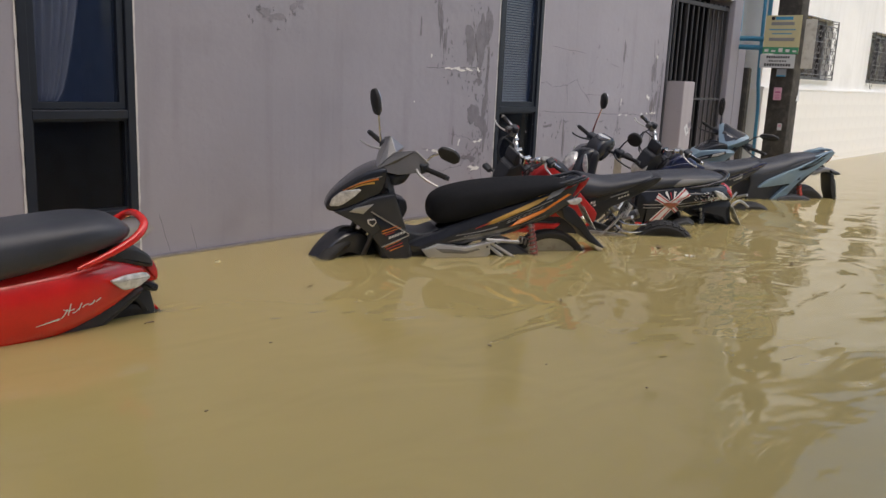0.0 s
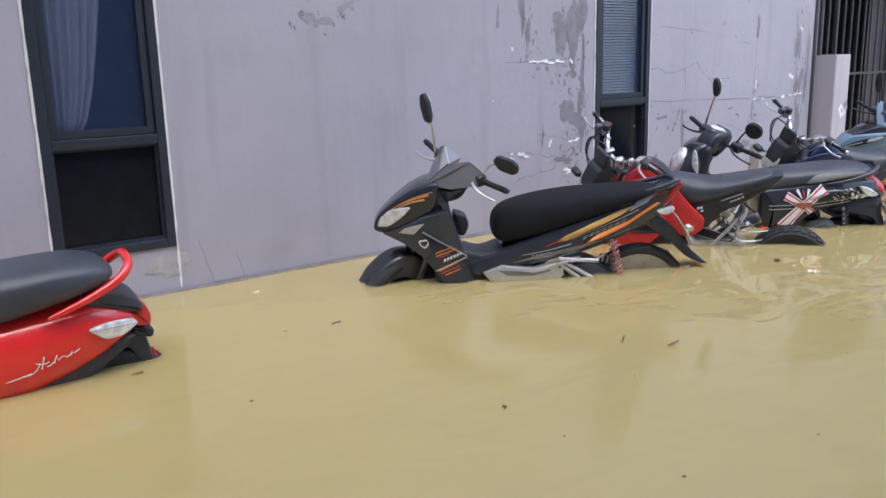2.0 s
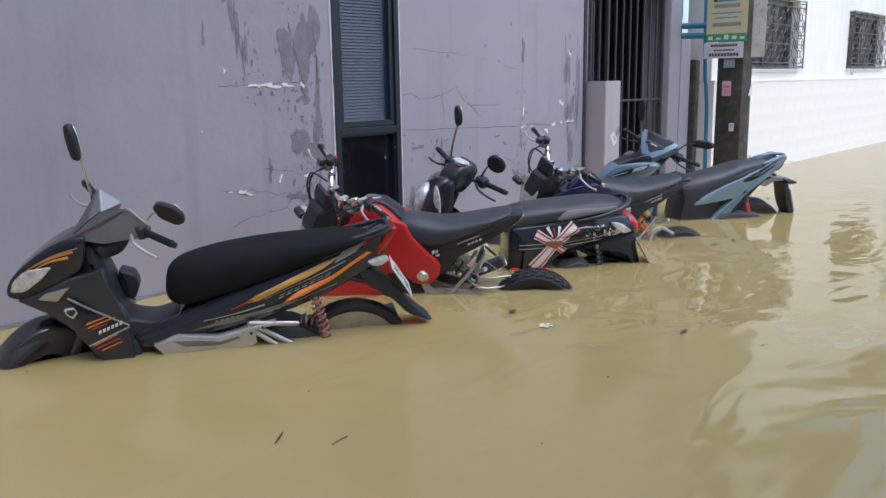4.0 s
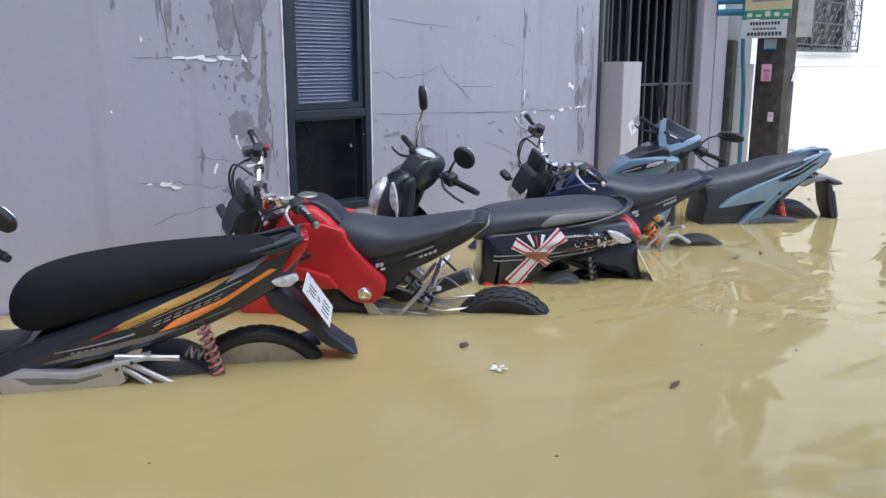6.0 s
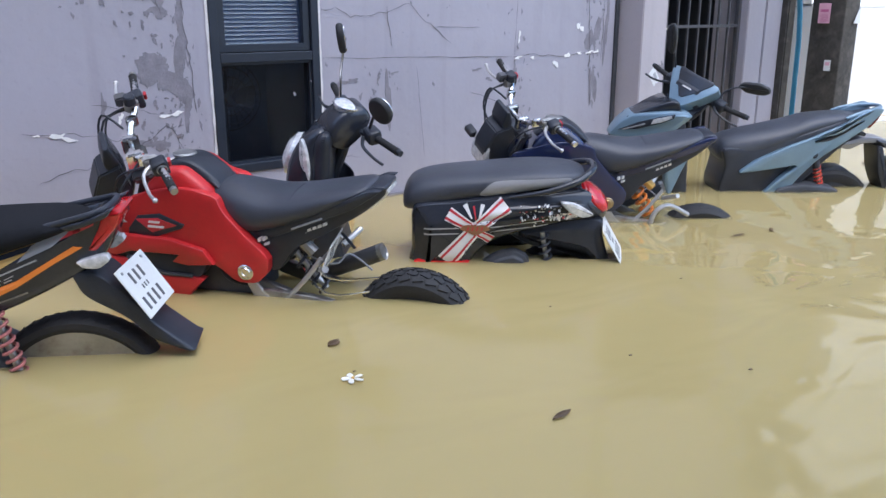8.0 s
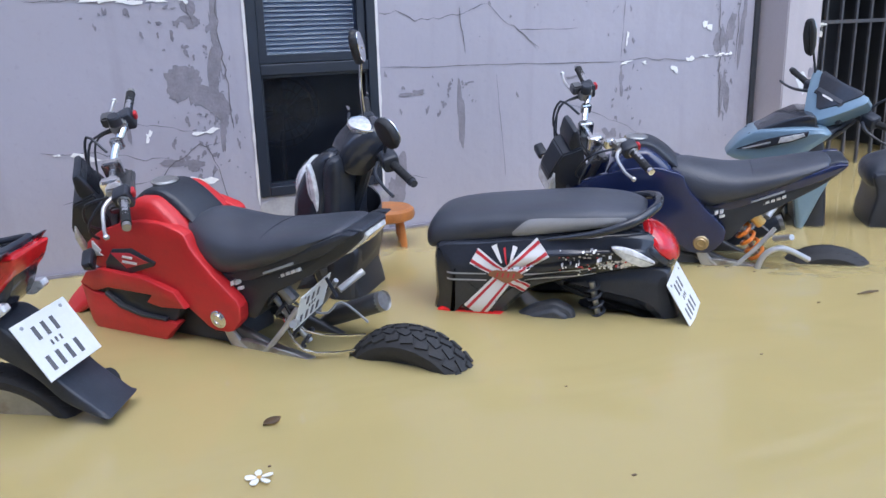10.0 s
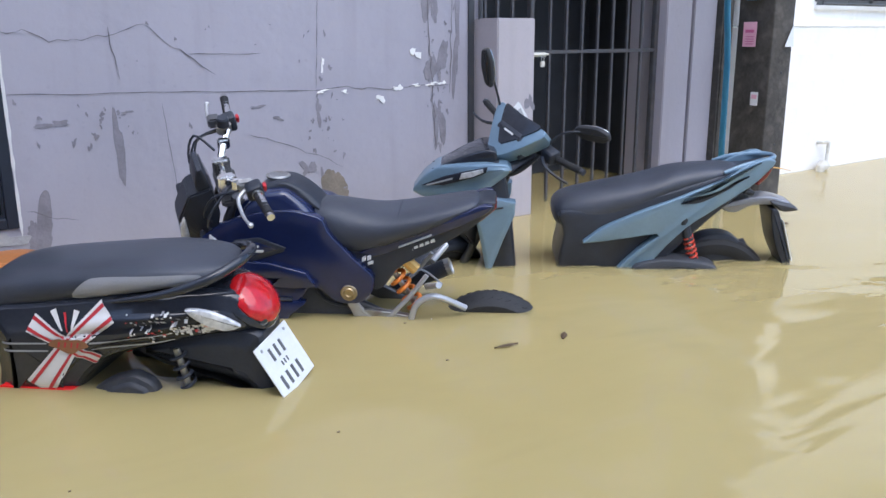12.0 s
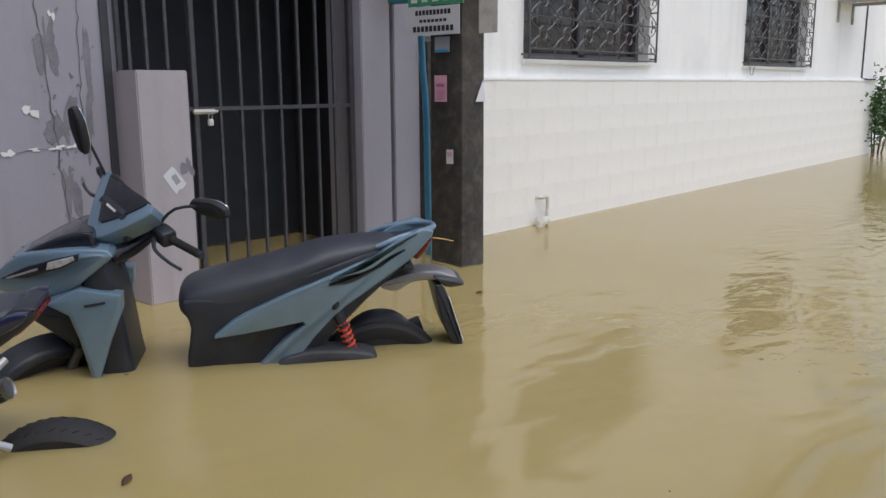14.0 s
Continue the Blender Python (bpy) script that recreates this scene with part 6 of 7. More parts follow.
part("tail_deck", pillow([(-0.66, 0.865), (-0.74, 0.885), (-0.83, 0.90), (-0.80, 0.88), (-0.70, 0.85)], -0.06, 0.06, 0.008, 3), M_BLACK, va)
part("tail_light", pillow([(-0.81, 0.895), (-0.845, 0.895), (-0.825, 0.845), (-0.785, 0.80), (-0.765, 0.81)], -0.07, 0.07, 0.01, 3), M_TAILDARK, va, "small dark red tail light")
part("turn_signal", pillow([(-0.735, 0.79), (-0.775, 0.775), (-0.765, 0.755), (-0.72, 0.765)], -0.075, 0.075, 0.008, 3), M_DGREY, va)
part("rear_fender", pillow([(-0.64, 0.70), (-0.76, 0.742), (-0.87, 0.742), (-0.95, 0.712), (-0.9, 0.705), (-0.78, 0.705), (-0.70, 0.67)], -0.05, 0.05, 0.01, 4), M_VISOR, va, "pale grey rear fender")
part("fender_tip", pillow([(-0.84, 0.735), (-0.95, 0.715), (-0.98, 0.69), (-0.9, 0.68)], -0.08, 0.08, 0.014, 3), M_DGREY, va)
part("plate_holder", pillow([(-0.845, 0.70), (-0.885, 0.70), (-0.93, 0.56), (-0.985, 0.40), (-0.955, 0.395), (-0.89, 0.52)], -0.085, 0.085, 0.01, 3), M_BLACK, va)
plate(va, (-0.94, 0, 0.55), (-18, 0, -90), 0.18, 0.2)
part("hugger", pillow([(-0.52, 0.50), (-0.60, 0.555), (-0.71, 0.55), (-0.80, 0.47), (-0.83, 0.40), (-0.5, 0.40)], -0.07, 0.03, 0.02, 4), M_BLACK, va)
part("air_filter_box", pillow([(-0.24, 0.46), (-0.34, 0.495), (-0.46, 0.495), (-0.58, 0.475), (-0.61, 0.44), (-0.5, 0.39), (-0.3, 0.37)], 0.08, 0.19, 0.02, 4), M_DGREY, va, "dark grey air filter box")
shock(va, (-0.48, 0.12, 0.6), (-0.54, 0.13, 0.40), M_REDSPRING, 0.021, 9)
part("shock_cover", tube([(-0.455, 0.12, 0.67), (-0.49, 0.125, 0.57)], 0.022, smooth=1), M_BLACK, va)
part("exhaust", tube([(-0.2, -0.15, 0.2), (-0.5, -0.17, 0.3), (-0.85, -0.17, 0.42)], [0.03, 0.055, 0.05], n=14), M_BLACK, va)
# front cowl
COWL = lambda x, z: 1 - 0.75 * max(0, x - 0.42) / 0.33
part("front_cowl", pillow([(0.745, 0.775), (0.69, 0.848), (0.62, 0.90), (0.43, 0.93), (0.325, 0.925), (0.30, 0.90), (0.33, 0.872), (0.44, 0.785), (0.54, 0.735), (0.70, 0.752)], -0.165, 0.165, 0.014, 2, COWL, dome=0.006), M_BLUE, va, "blue-grey front cowl")
part("cowl_top", pillow([(0.66, 0.868), (0.60, 0.905), (0.50, 0.955), (0.42, 0.982), (0.37, 0.975), (0.36, 0.92), (0.46, 0.91), (0.6, 0.88)], -0.125, 0.125, 0.012, 2, lambda x, z: 1 - 0.7 * max(0, x - 0.42) / 0.3), M_GLOSSBLACK, va, "gloss black cowl top")
for s in (1, -1):
    hl = part("headlight", pillow([(0.70, 0.806), (0.60, 0.858), (0.50, 0.893), (0.41, 0.918), (0.415, 0.895), (0.47, 0.866), (0.60, 0.818)], s * 0.166 - 0.014, s * 0.166 + 0.014, 0.003, 1, COWL), M_GLOSSBLACK, va, "narrow dark headlight")
    part("lens", pillow([(0.52, 0.882), (0.43, 0.910), (0.425, 0.898), (0.475, 0.870), (0.53, 0.853)], s * 0.166 - 0.018, s * 0.166 + 0.018, 0.002, 1, COWL), M_CLEAR, hl, "bright clear lamp segment")
    part("light_strip", pillow([(0.68, 0.812), (0.56, 0.858), (0.56, 0.85), (0.67, 0.808)], s * 0.166 - 0.018, s * 0.166 + 0.018, 0.001, 1, COWL), M_DECALG, hl)
both("leg_panel", [(0.54, 0.745), (0.43, 0.79), (0.285, 0.762), (0.288, 0.705), (0.335, 0.59), (0.385, 0.45), (0.398, 0.37), (0.412, 0.44), (0.44, 0.60), (0.465, 0.695)], 0.12, 0.182, 0.008, M_BLUE, va, "blue-grey leg shield panel", 1, dome=0.004)
both("panel_mark", [(0.41, 0.735), (0.34, 0.745), (0.34, 0.736), (0.41, 0.726)], 0.18, 0.1885, 0.001, M_INK, va, n=1)
part("inner_shield", pillow([(0.36, 0.93), (0.40, 0.9), (0.42, 0.7), (0.40, 0.45), (0.36, 0.34), (0.27, 0.34), (0.28, 0.5), (0.3, 0.7), (0.33, 0.86)], -0.15, 0.15, 0.03, 4), M_BLACK, va)
part("lower_nose", pillow([(0.68, 0.70), (0.56, 0.60), (0.46, 0.5), (0.44, 0.66), (0.55, 0.71)], -0.09, 0.09, 0.03, 3), M_BLACK, va)
put(part("front_fender", pillow([(0.42, 0.40), (0.5, 0.53), (0.64, 0.565), (0.78, 0.52), (0.9, 0.38), (0.8, 0.46), (0.64, 0.52), (0.52, 0.47)], -0.06, 0.06, 0.02), M_BLACK, va), VS)
fork(va, VS, 0.42, 0.72, 0.64, 0.27, 0.07)
part("floor_board", pillow([(0.4, 0.34), (0.0, 0.36), (0.0, 0.22), (0.38, 0.22)], -0.15, 0.15, 0.02, 1), M_BLACK, va)
scooter_front(va, VS, [
    ([(0.19, 0.975), (0.28, 0.94), (0.38, 0.92), (0.36, 0.87), (0.28, 0.88), (0.2, 0.93)], 0.1, 0.025, M_BLACK, "handle_underside", 1.0),
], M_BLUE, None, M_BLACK, [
    ((0.24, 0.14, 1.0), (0.19, 0.19, 1.10), (0.10, 0.28, 1.13), (0.185, 0.07), (16, 5, 14), False, M_BLACK, M_BLACK),
    ((0.24, -0.14, 1.0), (0.28, -0.16, 1.14), (0.32, -0.19, 1.27), (0.062, 0.18), (12, 0, 18), False, M_BLACK, M_BLACK),
], 0.21, 0.99, 0.335, M_BLACK)
DASH = VS @ pose(0.315, 0, 1.025, 0, -48, 0) @ pose(0, 0, 0, 0, 0, -90)
put(part("handle_cover", pillow([(0.0, 0.088), (0.09, 0.10), (0.15, 0.10), (0.165, 0.075), (0.11, -0.015), (0.04, -0.108), (0.0, -0.128), (-0.04, -0.108), (-0.11, -0.015), (-0.165, 0.075), (-0.15, 0.10), (-0.09, 0.10)], -0.06, 0.018, 0.007, 2), M_BLUE, va, "blue-grey handle cover"), DASH)
put(part("front_visor", pillow([(0.0, 0.10), (0.118, 0.108), (0.118, 0.085), (0.065, 0.005), (0.0, -0.068), (-0.065, 0.005), (-0.118, 0.085), (-0.118, 0.108)], 0.0, 0.025, 0.004, 2), M_GLOSSBLACK, va, "gloss black front visor"), DASH)
put(part("visor_mark", pillow([(-0.03, 0.012), (0.03, 0.012), (0.03, 0.002), (-0.03, 0.002)], 0.02, 0.0265, 0.001, 1), M_DECALW, va), DASH)
put(part("meter_hood", hull([(0.20, 0.09, 1.03), (0.27, 0.07, 1.09), (0.33, 0.08, 1.05), (0.24, 0.1, 0.97), (0.33, 0.1, 0.95)], 0.006), M_BLACK, va), VS)

# ---- black scooter with gold and orange stripes ----
xs_ = root("scooter", (1.70, -0.90, G, -5, 0, 147), "black sports scooter with gold and orange stripes, stranded in floodwater", "scooter")
XS = steer(42, 0.42, 0.85)
wheel(xs_, "rear_wheel", -0.64, 0.27, 0.285, 0.09, 0.23, rim_mat=M_STEEL)
wheel(xs_, "front_wheel", 0.66, 0.28, 0.28, 0.08, 0.205, XS)
# added dark disc hides bright water behind the spokes, standing for the darkness there
part("inner_disc", lathe([(0.001, 0.02), (0.05, 0.02), (0.09, 0.004), (0.218, 0.004), (0.218, -0.008), (0.001, -0.008)], pose(-0.64, 0.0, 0.27, 90)), M_INK, xs_, "dark disc added to fill the wheel's inside")
XB = [(0.30, 0.52), (0.15, 0.575), (-0.02, 0.64), (-0.25, 0.72), (-0.48, 0.79), (-0.70, 0.865), (-0.80, 0.905), (-0.82, 0.87), (-0.77, 0.76), (-0.66, 0.69), (-0.48, 0.61), (-0.26, 0.545), (-0.05, 0.50), (0.12, 0.46), (0.27, 0.45)]
XS_BODY = part("body_panel", pillow(XB, -0.132, 0.132, 0.03, 4, lambda x, z: 1 - 0.5 * max(0, -x - 0.35) / 0.45, dome=0.010), M_GLOSSBLACK, xs_, "gloss black side body")
part("floor_tunnel", pillow([(0.36, 0.60), (0.22, 0.56), (0.1, 0.6), (0.13, 0.42), (0.36, 0.40)], -0.11, 0.11, 0.03, 3), M_BLACK, xs_)
part("seat", loft([(0.165, 0.675, 0.705, 0.05), (0.15, 0.635, 0.765, 0.10), (0.09, 0.61, 0.812, 0.13), (-0.05, 0.64, 0.85, 0.147), (-0.25, 0.70, 0.875, 0.152), (-0.45, 0.765, 0.885, 0.147), (-0.62, 0.82, 0.888, 0.125), (-0.70, 0.85, 0.878, 0.085), (-0.725, 0.86, 0.87, 0.05)], 2.8, crown=0.08), M_SEATMATT, xs_, "matt black cloth-covered seat")
for s in (1, -1):
    for nm, poly, mt, up in (
        ("stripe", [(-0.14, 0.618), (-0.207, 0.658), (-0.35, 0.718), (-0.494, 0.772), (-0.59, 0.80), (-0.494, 0.748), (-0.35, 0.686), (-0.217, 0.630)], M_GOLD, 0.0014),
        ("stripe", [(-0.31, 0.612), (-0.407, 0.637), (-0.536, 0.692), (-0.645, 0.757), (-0.725, 0.80), (-0.70, 0.805), (-0.536, 0.712), (-0.386, 0.657)], M_ORANGE, 0.0014),
        ("stripe", [(0.074, 0.523), (-0.059, 0.558), (-0.205, 0.588), (-0.385, 0.626), (-0.299, 0.585), (-0.183, 0.557), (-0.11, 0.541), (-0.028, 0.534)], M_TRIM, 0.0014),
        ("stripe", streak((-0.10, 0.602), (-0.19, 0.638), 0.003, 0.012), M_DECALR, 0.002),
        ("stripe", streak((0.02, 0.562), (-0.24, 0.612), 0.003, 0.006, 0.004), M_DECALG, 0.0016),
        ("stripe", streak((-0.24, 0.634), (-0.60, 0.772), 0.003, 0.005), M_DECALG, 0.0018),
        ("stripe", streak((-0.28, 0.585), (-0.56, 0.672), 0.002, 0.006), M_TRIM, 0.0016),
        ("stripe", streak((-0.60, 0.800), (-0.76, 0.872), 0.006, 0.016), M_DECALR, 0.0018),
        ("stripe", streak((-0.60, 0.828), (-0.70, 0.862), 0.006, 0.014), M_DECALG, 0.002),
        ("stripe", streak((-0.50, 0.79), (-0.60, 0.822), 0.003, 0.006), M_GOLD, 0.002),
    ):
        wrap(nm, poly, XS_BODY, s, mt, xs_, up)
    for k in range(7):
        x, z = -0.30 - 0.034 * k, 0.636 + 0.0128 * k
        wrap("letter_bar", streak((x, z - 0.004), (x - 0.024, z + 0.006), 0.004, 0.004), XS_BODY, s, M_DECALG, xs_, 0.0024)
        wrap("letter_bar", streak((x - 0.004, z + 0.006), (x - 0.03, z + 0.018), 0.003, 0.003), XS_BODY, s, M_DECALG, xs_, 0.0024)
    for k in range(5):
        x, z = -0.03 - 0.022 * k, 0.556 + 0.0035 * k
        wrap("letter_bar", streak((x, z), (x - 0.013, z + 0.003), 0.004, 0.004), XS_BODY, s, M_DECALG, xs_, 0.002)
both("footrest", [(0.225, 0.478), (0.127, 0.515), (-0.044, 0.492), (-0.169, 0.521), (-0.285, 0.54), (-0.28, 0.522), (-0.19, 0.508), (-0.2, 0.45), (-0.12, 0.40), (0.16, 0.40)], 0.12, 0.168, 0.007, M_ALLOY, xs_, "silver painted foot plate", 1)
both("footrest_groove", [(0.15, 0.492), (0.05, 0.486), (-0.04, 0.472), (-0.12, 0.488), (-0.13, 0.478), (-0.04, 0.455), (0.1, 0.462)], 0.16, 0.1695, 0.002, M_TRIM, xs_, n=1)
for s in (1, -1):
    for x, z in ((-0.175, 0.497), (-0.225, 0.518)):
        part("bolt", lathe([(0.001, 0.004), (0.006, 0.004), (0.007, 0.0), (0.007, -0.004), (0.001, -0.004)], pose(x, s * 0.168, z, -90 * s), 8), M_BLACK, xs_)
for a, b in (((-0.16, 0.52), (-0.28, 0.43)), ((-0.18, 0.53), (-0.36, 0.42)), ((-0.17, 0.535), (-0.38, 0.52))):
    for s in (1, -1):
        part("foot_peg_bracket", tube([(a[0], s * 0.15, a[1]), (b[0], s * 0.16, b[1])], 0.011, smooth=1), M_ALLOY, xs_)
both("tail_trim", [(-0.66, 0.865), (-0.75, 0.885), (-0.83, 0.92), (-0.80, 0.885), (-0.7, 0.85)], 0.06, 0.1, 0.006, M_GLOSSBLACK, xs_, n=3)
part("grab_rail", tube([(-0.62, 0.1, 0.865), (-0.75, 0.085, 0.895), (-0.8, 0.05, 0.91), (-0.8, -0.05, 0.91), (-0.75, -0.085, 0.895), (-0.62, -0.1, 0.865)], 0.009), M_BLACK, xs_)
part("tail_light", pillow([(-0.79, 0.90), (-0.845, 0.905), (-0.82, 0.85), (-0.755, 0.78), (-0.73, 0.785), (-0.765, 0.84)], -0.08, 0.08, 0.012, 3), M_TAIL, xs_, "red tail light")
for s in (1, -1):
    part("turn_signal", pillow([(-0.70, 0.76), (-0.79, 0.782), (-0.80, 0.762), (-0.765, 0.735), (-0.72, 0.738)], s * 0.085 - 0.016, s * 0.085 + 0.016, 0.006, 2), M_CLEAR, xs_, "clear turn signal")
part("rear_fender", pillow([(-0.67, 0.72), (-0.75, 0.715), (-0.85, 0.61), (-0.895, 0.545), (-0.99, 0.462), (-1.01, 0.45), (-0.985, 0.444), (-0.885, 0.49), (-0.82, 0.565), (-0.70, 0.64)], -0.078, 0.078, 0.012, 3), M_BLACK, xs_)
plate(xs_, (-0.868, 0.02, 0.655), (-33, 0, -98), 0.2, 0.17)
shock(xs_, (-0.46, 0.115, 0.62), (-0.52, 0.125, 0.36), M_OLDSPRING, 0.022, 10)
part("engine", pillow([(-0.2, 0.46), (-0.3, 0.3), (-0.62, 0.24), (-0.66, 0.33), (-0.5, 0.42), (-0.36, 0.5)], -0.11, 0.11, 0.03, 3), M_DGREY, xs_)
part("exhaust", tube([(-0.3, -0.14, 0.25), (-0.6, -0.16, 0.33), (-0.88, -0.16, 0.42)], [0.035, 0.055, 0.045], n=14), M_BLACK, xs_)
part("spring_dust", coil((-0.4, 0.1, 0.52), (-0.47, 0.1, 0.5), 0.02, 0.005, 3), M_STEEL, xs_)
# front
XCOWL = lambda x, z: 1 - 0.7 * max(0, x - 0.45) / 0.34
NOSE = part("front_cowl", pillow([(0.775, 0.70), (0.768, 0.76), (0.712, 0.825), (0.61, 0.905), (0.53, 0.945), (0.465, 0.96), (0.45, 0.93), (0.472, 0.83), (0.54, 0.772), (0.68, 0.695)], -0.145, 0.145, 0.022, 4, XCOWL), M_GLOSSBLACK, xs_, "gloss black nose cowl")
for s in (1, -1):
    hl = part("headlight", pillow([(0.765, 0.722), (0.75, 0.768), (0.70, 0.815), (0.585, 0.838), (0.632, 0.785), (0.705, 0.727)], s * 0.15 - 0.02, s * 0.15 + 0.02, 0.006, 2, XCOWL), M_CLEAR, xs_, "clear wedge headlight")
    for k, (a, b_, mt) in enumerate((((0.69, 0.818), (0.50, 0.90), M_ORANGE), ((0.66, 0.822), (0.52, 0.875), M_GOLD), ((0.66, 0.838), (0.48, 0.915), M_DECALG))):
        wrap("stripe", streak(a, b_, 0.003, 0.012 if k < 2 else 0.004, -0.008), NOSE, s, mt, xs_, 0.0016)
XLEG = lambda x, z: 1 - 0.5 * max(0, x - 0.48) / 0.26
both("leg_shield", [(0.735, 0.69), (0.646, 0.725), (0.53, 0.788), (0.40, 0.815), (0.387, 0.769), (0.313, 0.573), (0.30, 0.46), (0.40, 0.40), (0.472, 0.50), (0.532, 0.57), (0.632, 0.642)], 0.06, 0.160, 0.008, M_DARKGUN, xs_, "gunmetal leg shield", 1, XLEG, 0.003)
both("shield_spike", [(0.655, 0.70), (0.625, 0.726), (0.525, 0.757), (0.58, 0.694)], 0.13, 0.168, 0.004, M_ALLOY, xs_, "bright silver spike trim", 1, XLEG)
both("emblem", [(0.558, 0.662), (0.508, 0.672), (0.502, 0.652), (0.525, 0.62), (0.552, 0.64)], 0.15, 0.17, 0.003, M_DECALW, xs_, "pale shield emblem", 2, XLEG)
both("emblem_core", [(0.549, 0.658), (0.515, 0.665), (0.51, 0.652), (0.527, 0.631), (0.546, 0.644)], 0.15, 0.172, 0.002, M_INK, xs_, n=2, width=XLEG)
both("lower_panel", [(0.536, 0.708), (0.42, 0.645), (0.313, 0.58), (0.30, 0.40), (0.39, 0.38), (0.478, 0.505), (0.527, 0.564), (0.481, 0.607)], 0.12, 0.172, 0.006, M_GLOSSBLACK, xs_, "gloss black lower shield", 1, XLEG)
for a, b_, w, mt in (((0.536, 0.712), (0.312, 0.582), 0.008, M_ALLOY), ((0.312, 0.576), (0.472, 0.506), 0.007, M_ALLOY), ((0.475, 0.60), (0.385, 0.632), 0.006, M_ORANGE), ((0.47, 0.585), (0.365, 0.622), 0.006, M_ORANGE), ((0.455, 0.578), (0.40, 0.596), 0.005, M_DECALR),
                     ((0.455, 0.505), (0.36, 0.548), 0.005, M_ORANGE), ((0.445, 0.492), (0.35, 0.53), 0.005, M_DECALR), ((0.425, 0.482), (0.345, 0.514), 0.005, M_ORANGE)):
    both("shield_line", streak(a, b_, w, w * 0.7), 0.168, 0.1745, 0.001, mt, xs_, n=1, width=XLEG)
for k in range(6):
    x, z = 0.432 - 0.0165 * k, 0.553 + 0.0065 * k
    both("letter_bar", [(x, z), (x - 0.011, z + 0.0045), (x - 0.012, z + 0.0195), (x - 0.001, z + 0.015)], 0.168, 0.1745, 0.001, M_DECALW, xs_, n=1, width=XLEG)
part("lower_shield", pillow([(0.50, 0.56), (0.40, 0.52), (0.28, 0.5), (0.27, 0.34), (0.38, 0.33), (0.46, 0.42)], -0.14, 0.14, 0.02, 3), M_BLACK, xs_)
part("inner_shield", pillow([(0.46, 0.93), (0.41, 0.90), (0.38, 0.78), (0.33, 0.62), (0.30, 0.5), (0.44, 0.5), (0.5, 0.7)], -0.10, 0.10, 0.025, 3, dome=0.01), M_BLACK, xs_)
part("glove_box", pillow([(0.36, 0.76), (0.29, 0.735), (0.275, 0.68), (0.30, 0.62), (0.36, 0.64)], -0.15, -0.03, 0.02, 3), M_BLACK, xs_)
put(part("front_fender", pillow([(0.895, 0.36), (0.84, 0.475), (0.755, 0.552), (0.66, 0.585), (0.56, 0.555), (0.48, 0.44), (0.47, 0.36), (0.58, 0.38), (0.66, 0.44), (0.72, 0.43), (0.8, 0.37)], -0.07, 0.07, 0.022), M_GLOSSBLACK, xs_), steer(22, 0.42, 0.85))
fork(xs_, XS, 0.48, 0.74, 0.66, 0.28, 0.07)
scooter_front(xs_, XS, [
    ([(0.31, 0.97), (0.36, 0.94), (0.47, 0.94), (0.46, 0.88), (0.36, 0.88)], 0.09, 0.02, M_BLACK, "handle_underside", 1.0),
], M_GUN, None, M_CHROME, [
    ((0.32, 0.15, 1.02), (0.29, 0.18, 1.09), (0.27, 0.27, 1.14), (0.14, 0.09), (0, 8, 22), False, M_BLACK, M_CHROME),
    ((0.34, -0.17, 1.02), (0.35, -0.2, 1.12), (0.36, -0.24, 1.25), (0.075, 0.16), (24, 0, -5), False, M_BLACK, M_CHROME),
], 0.305, 1.0, 0.30, M_ALLOY)

for s in (1, -1):
    put(part("handle_cover", facets([(x, y * s, z) for x, y, z in ((0.40, 0, 1.045), (0.345, 0.10, 1.09), (0.46, 0.0, 1.015), (0.545, 0, 0.965), (0.455, 0.09, 0.955), (0.30, 0.18, 1.03), (0.335, 0.175, 0.985), (0.29, 0.03, 1.04), (0.30, 0.05, 0.945), (0.46, 0, 0.935))]), M_VISOR, xs_, "faceted silver-grey handle cover", smooth=False), XS)
    put(part("handle_visor", facets([(x, y * s, z) for x, y, z in ((0.407, 0.002, 1.05), (0.352, 0.101, 1.095), (0.468, 0.002, 1.02), (0.549, 0.002, 0.970), (0.45, 0.055, 1.015), (0.39, 0.02, 1.02))], 0.001), M_GUN, xs_, "dark grey faceted visor", smooth=False), XS)
    put(part("cover_edge", tube([(0.350, s * 0.099, 1.09), (0.327, s * 0.14, 1.062), (0.304, s * 0.178, 1.034)], 0.004, n=6, smooth=1), M_ALLOY, xs_), XS)

# ---- red rounded scooter ----
fi = root("scooter", (-1.04, -0.80, G - 0.02, -5, 0, 174), "red rounded scooter with a worn black seat, half sunk in floodwater", "scooter")
FS = steer(30, 0.36, 0.85)
wheel(fi, "rear_wheel", -0.60, 0.25, 0.255, 0.09, 0.17)
wheel(fi, "front_wheel", 0.62, 0.25, 0.255, 0.08, 0.17, FS)
FI_BODY = part("body_panel", loft([(0.135, 0.40, 0.64, 0.05), (0.122, 0.385, 0.675, 0.098), (0.08, 0.38, 0.692, 0.13), (0.0, 0.38, 0.705, 0.155), (-0.12, 0.39, 0.722, 0.172), (-0.26, 0.412, 0.735, 0.176), (-0.4, 0.452, 0.742, 0.163), (-0.52, 0.502, 0.736, 0.138), (-0.61, 0.556, 0.712, 0.11), (-0.675, 0.60, 0.68, 0.075), (-0.70, 0.625, 0.655, 0.04)], 2.7), M_RED, fi, "gloss red body panel")
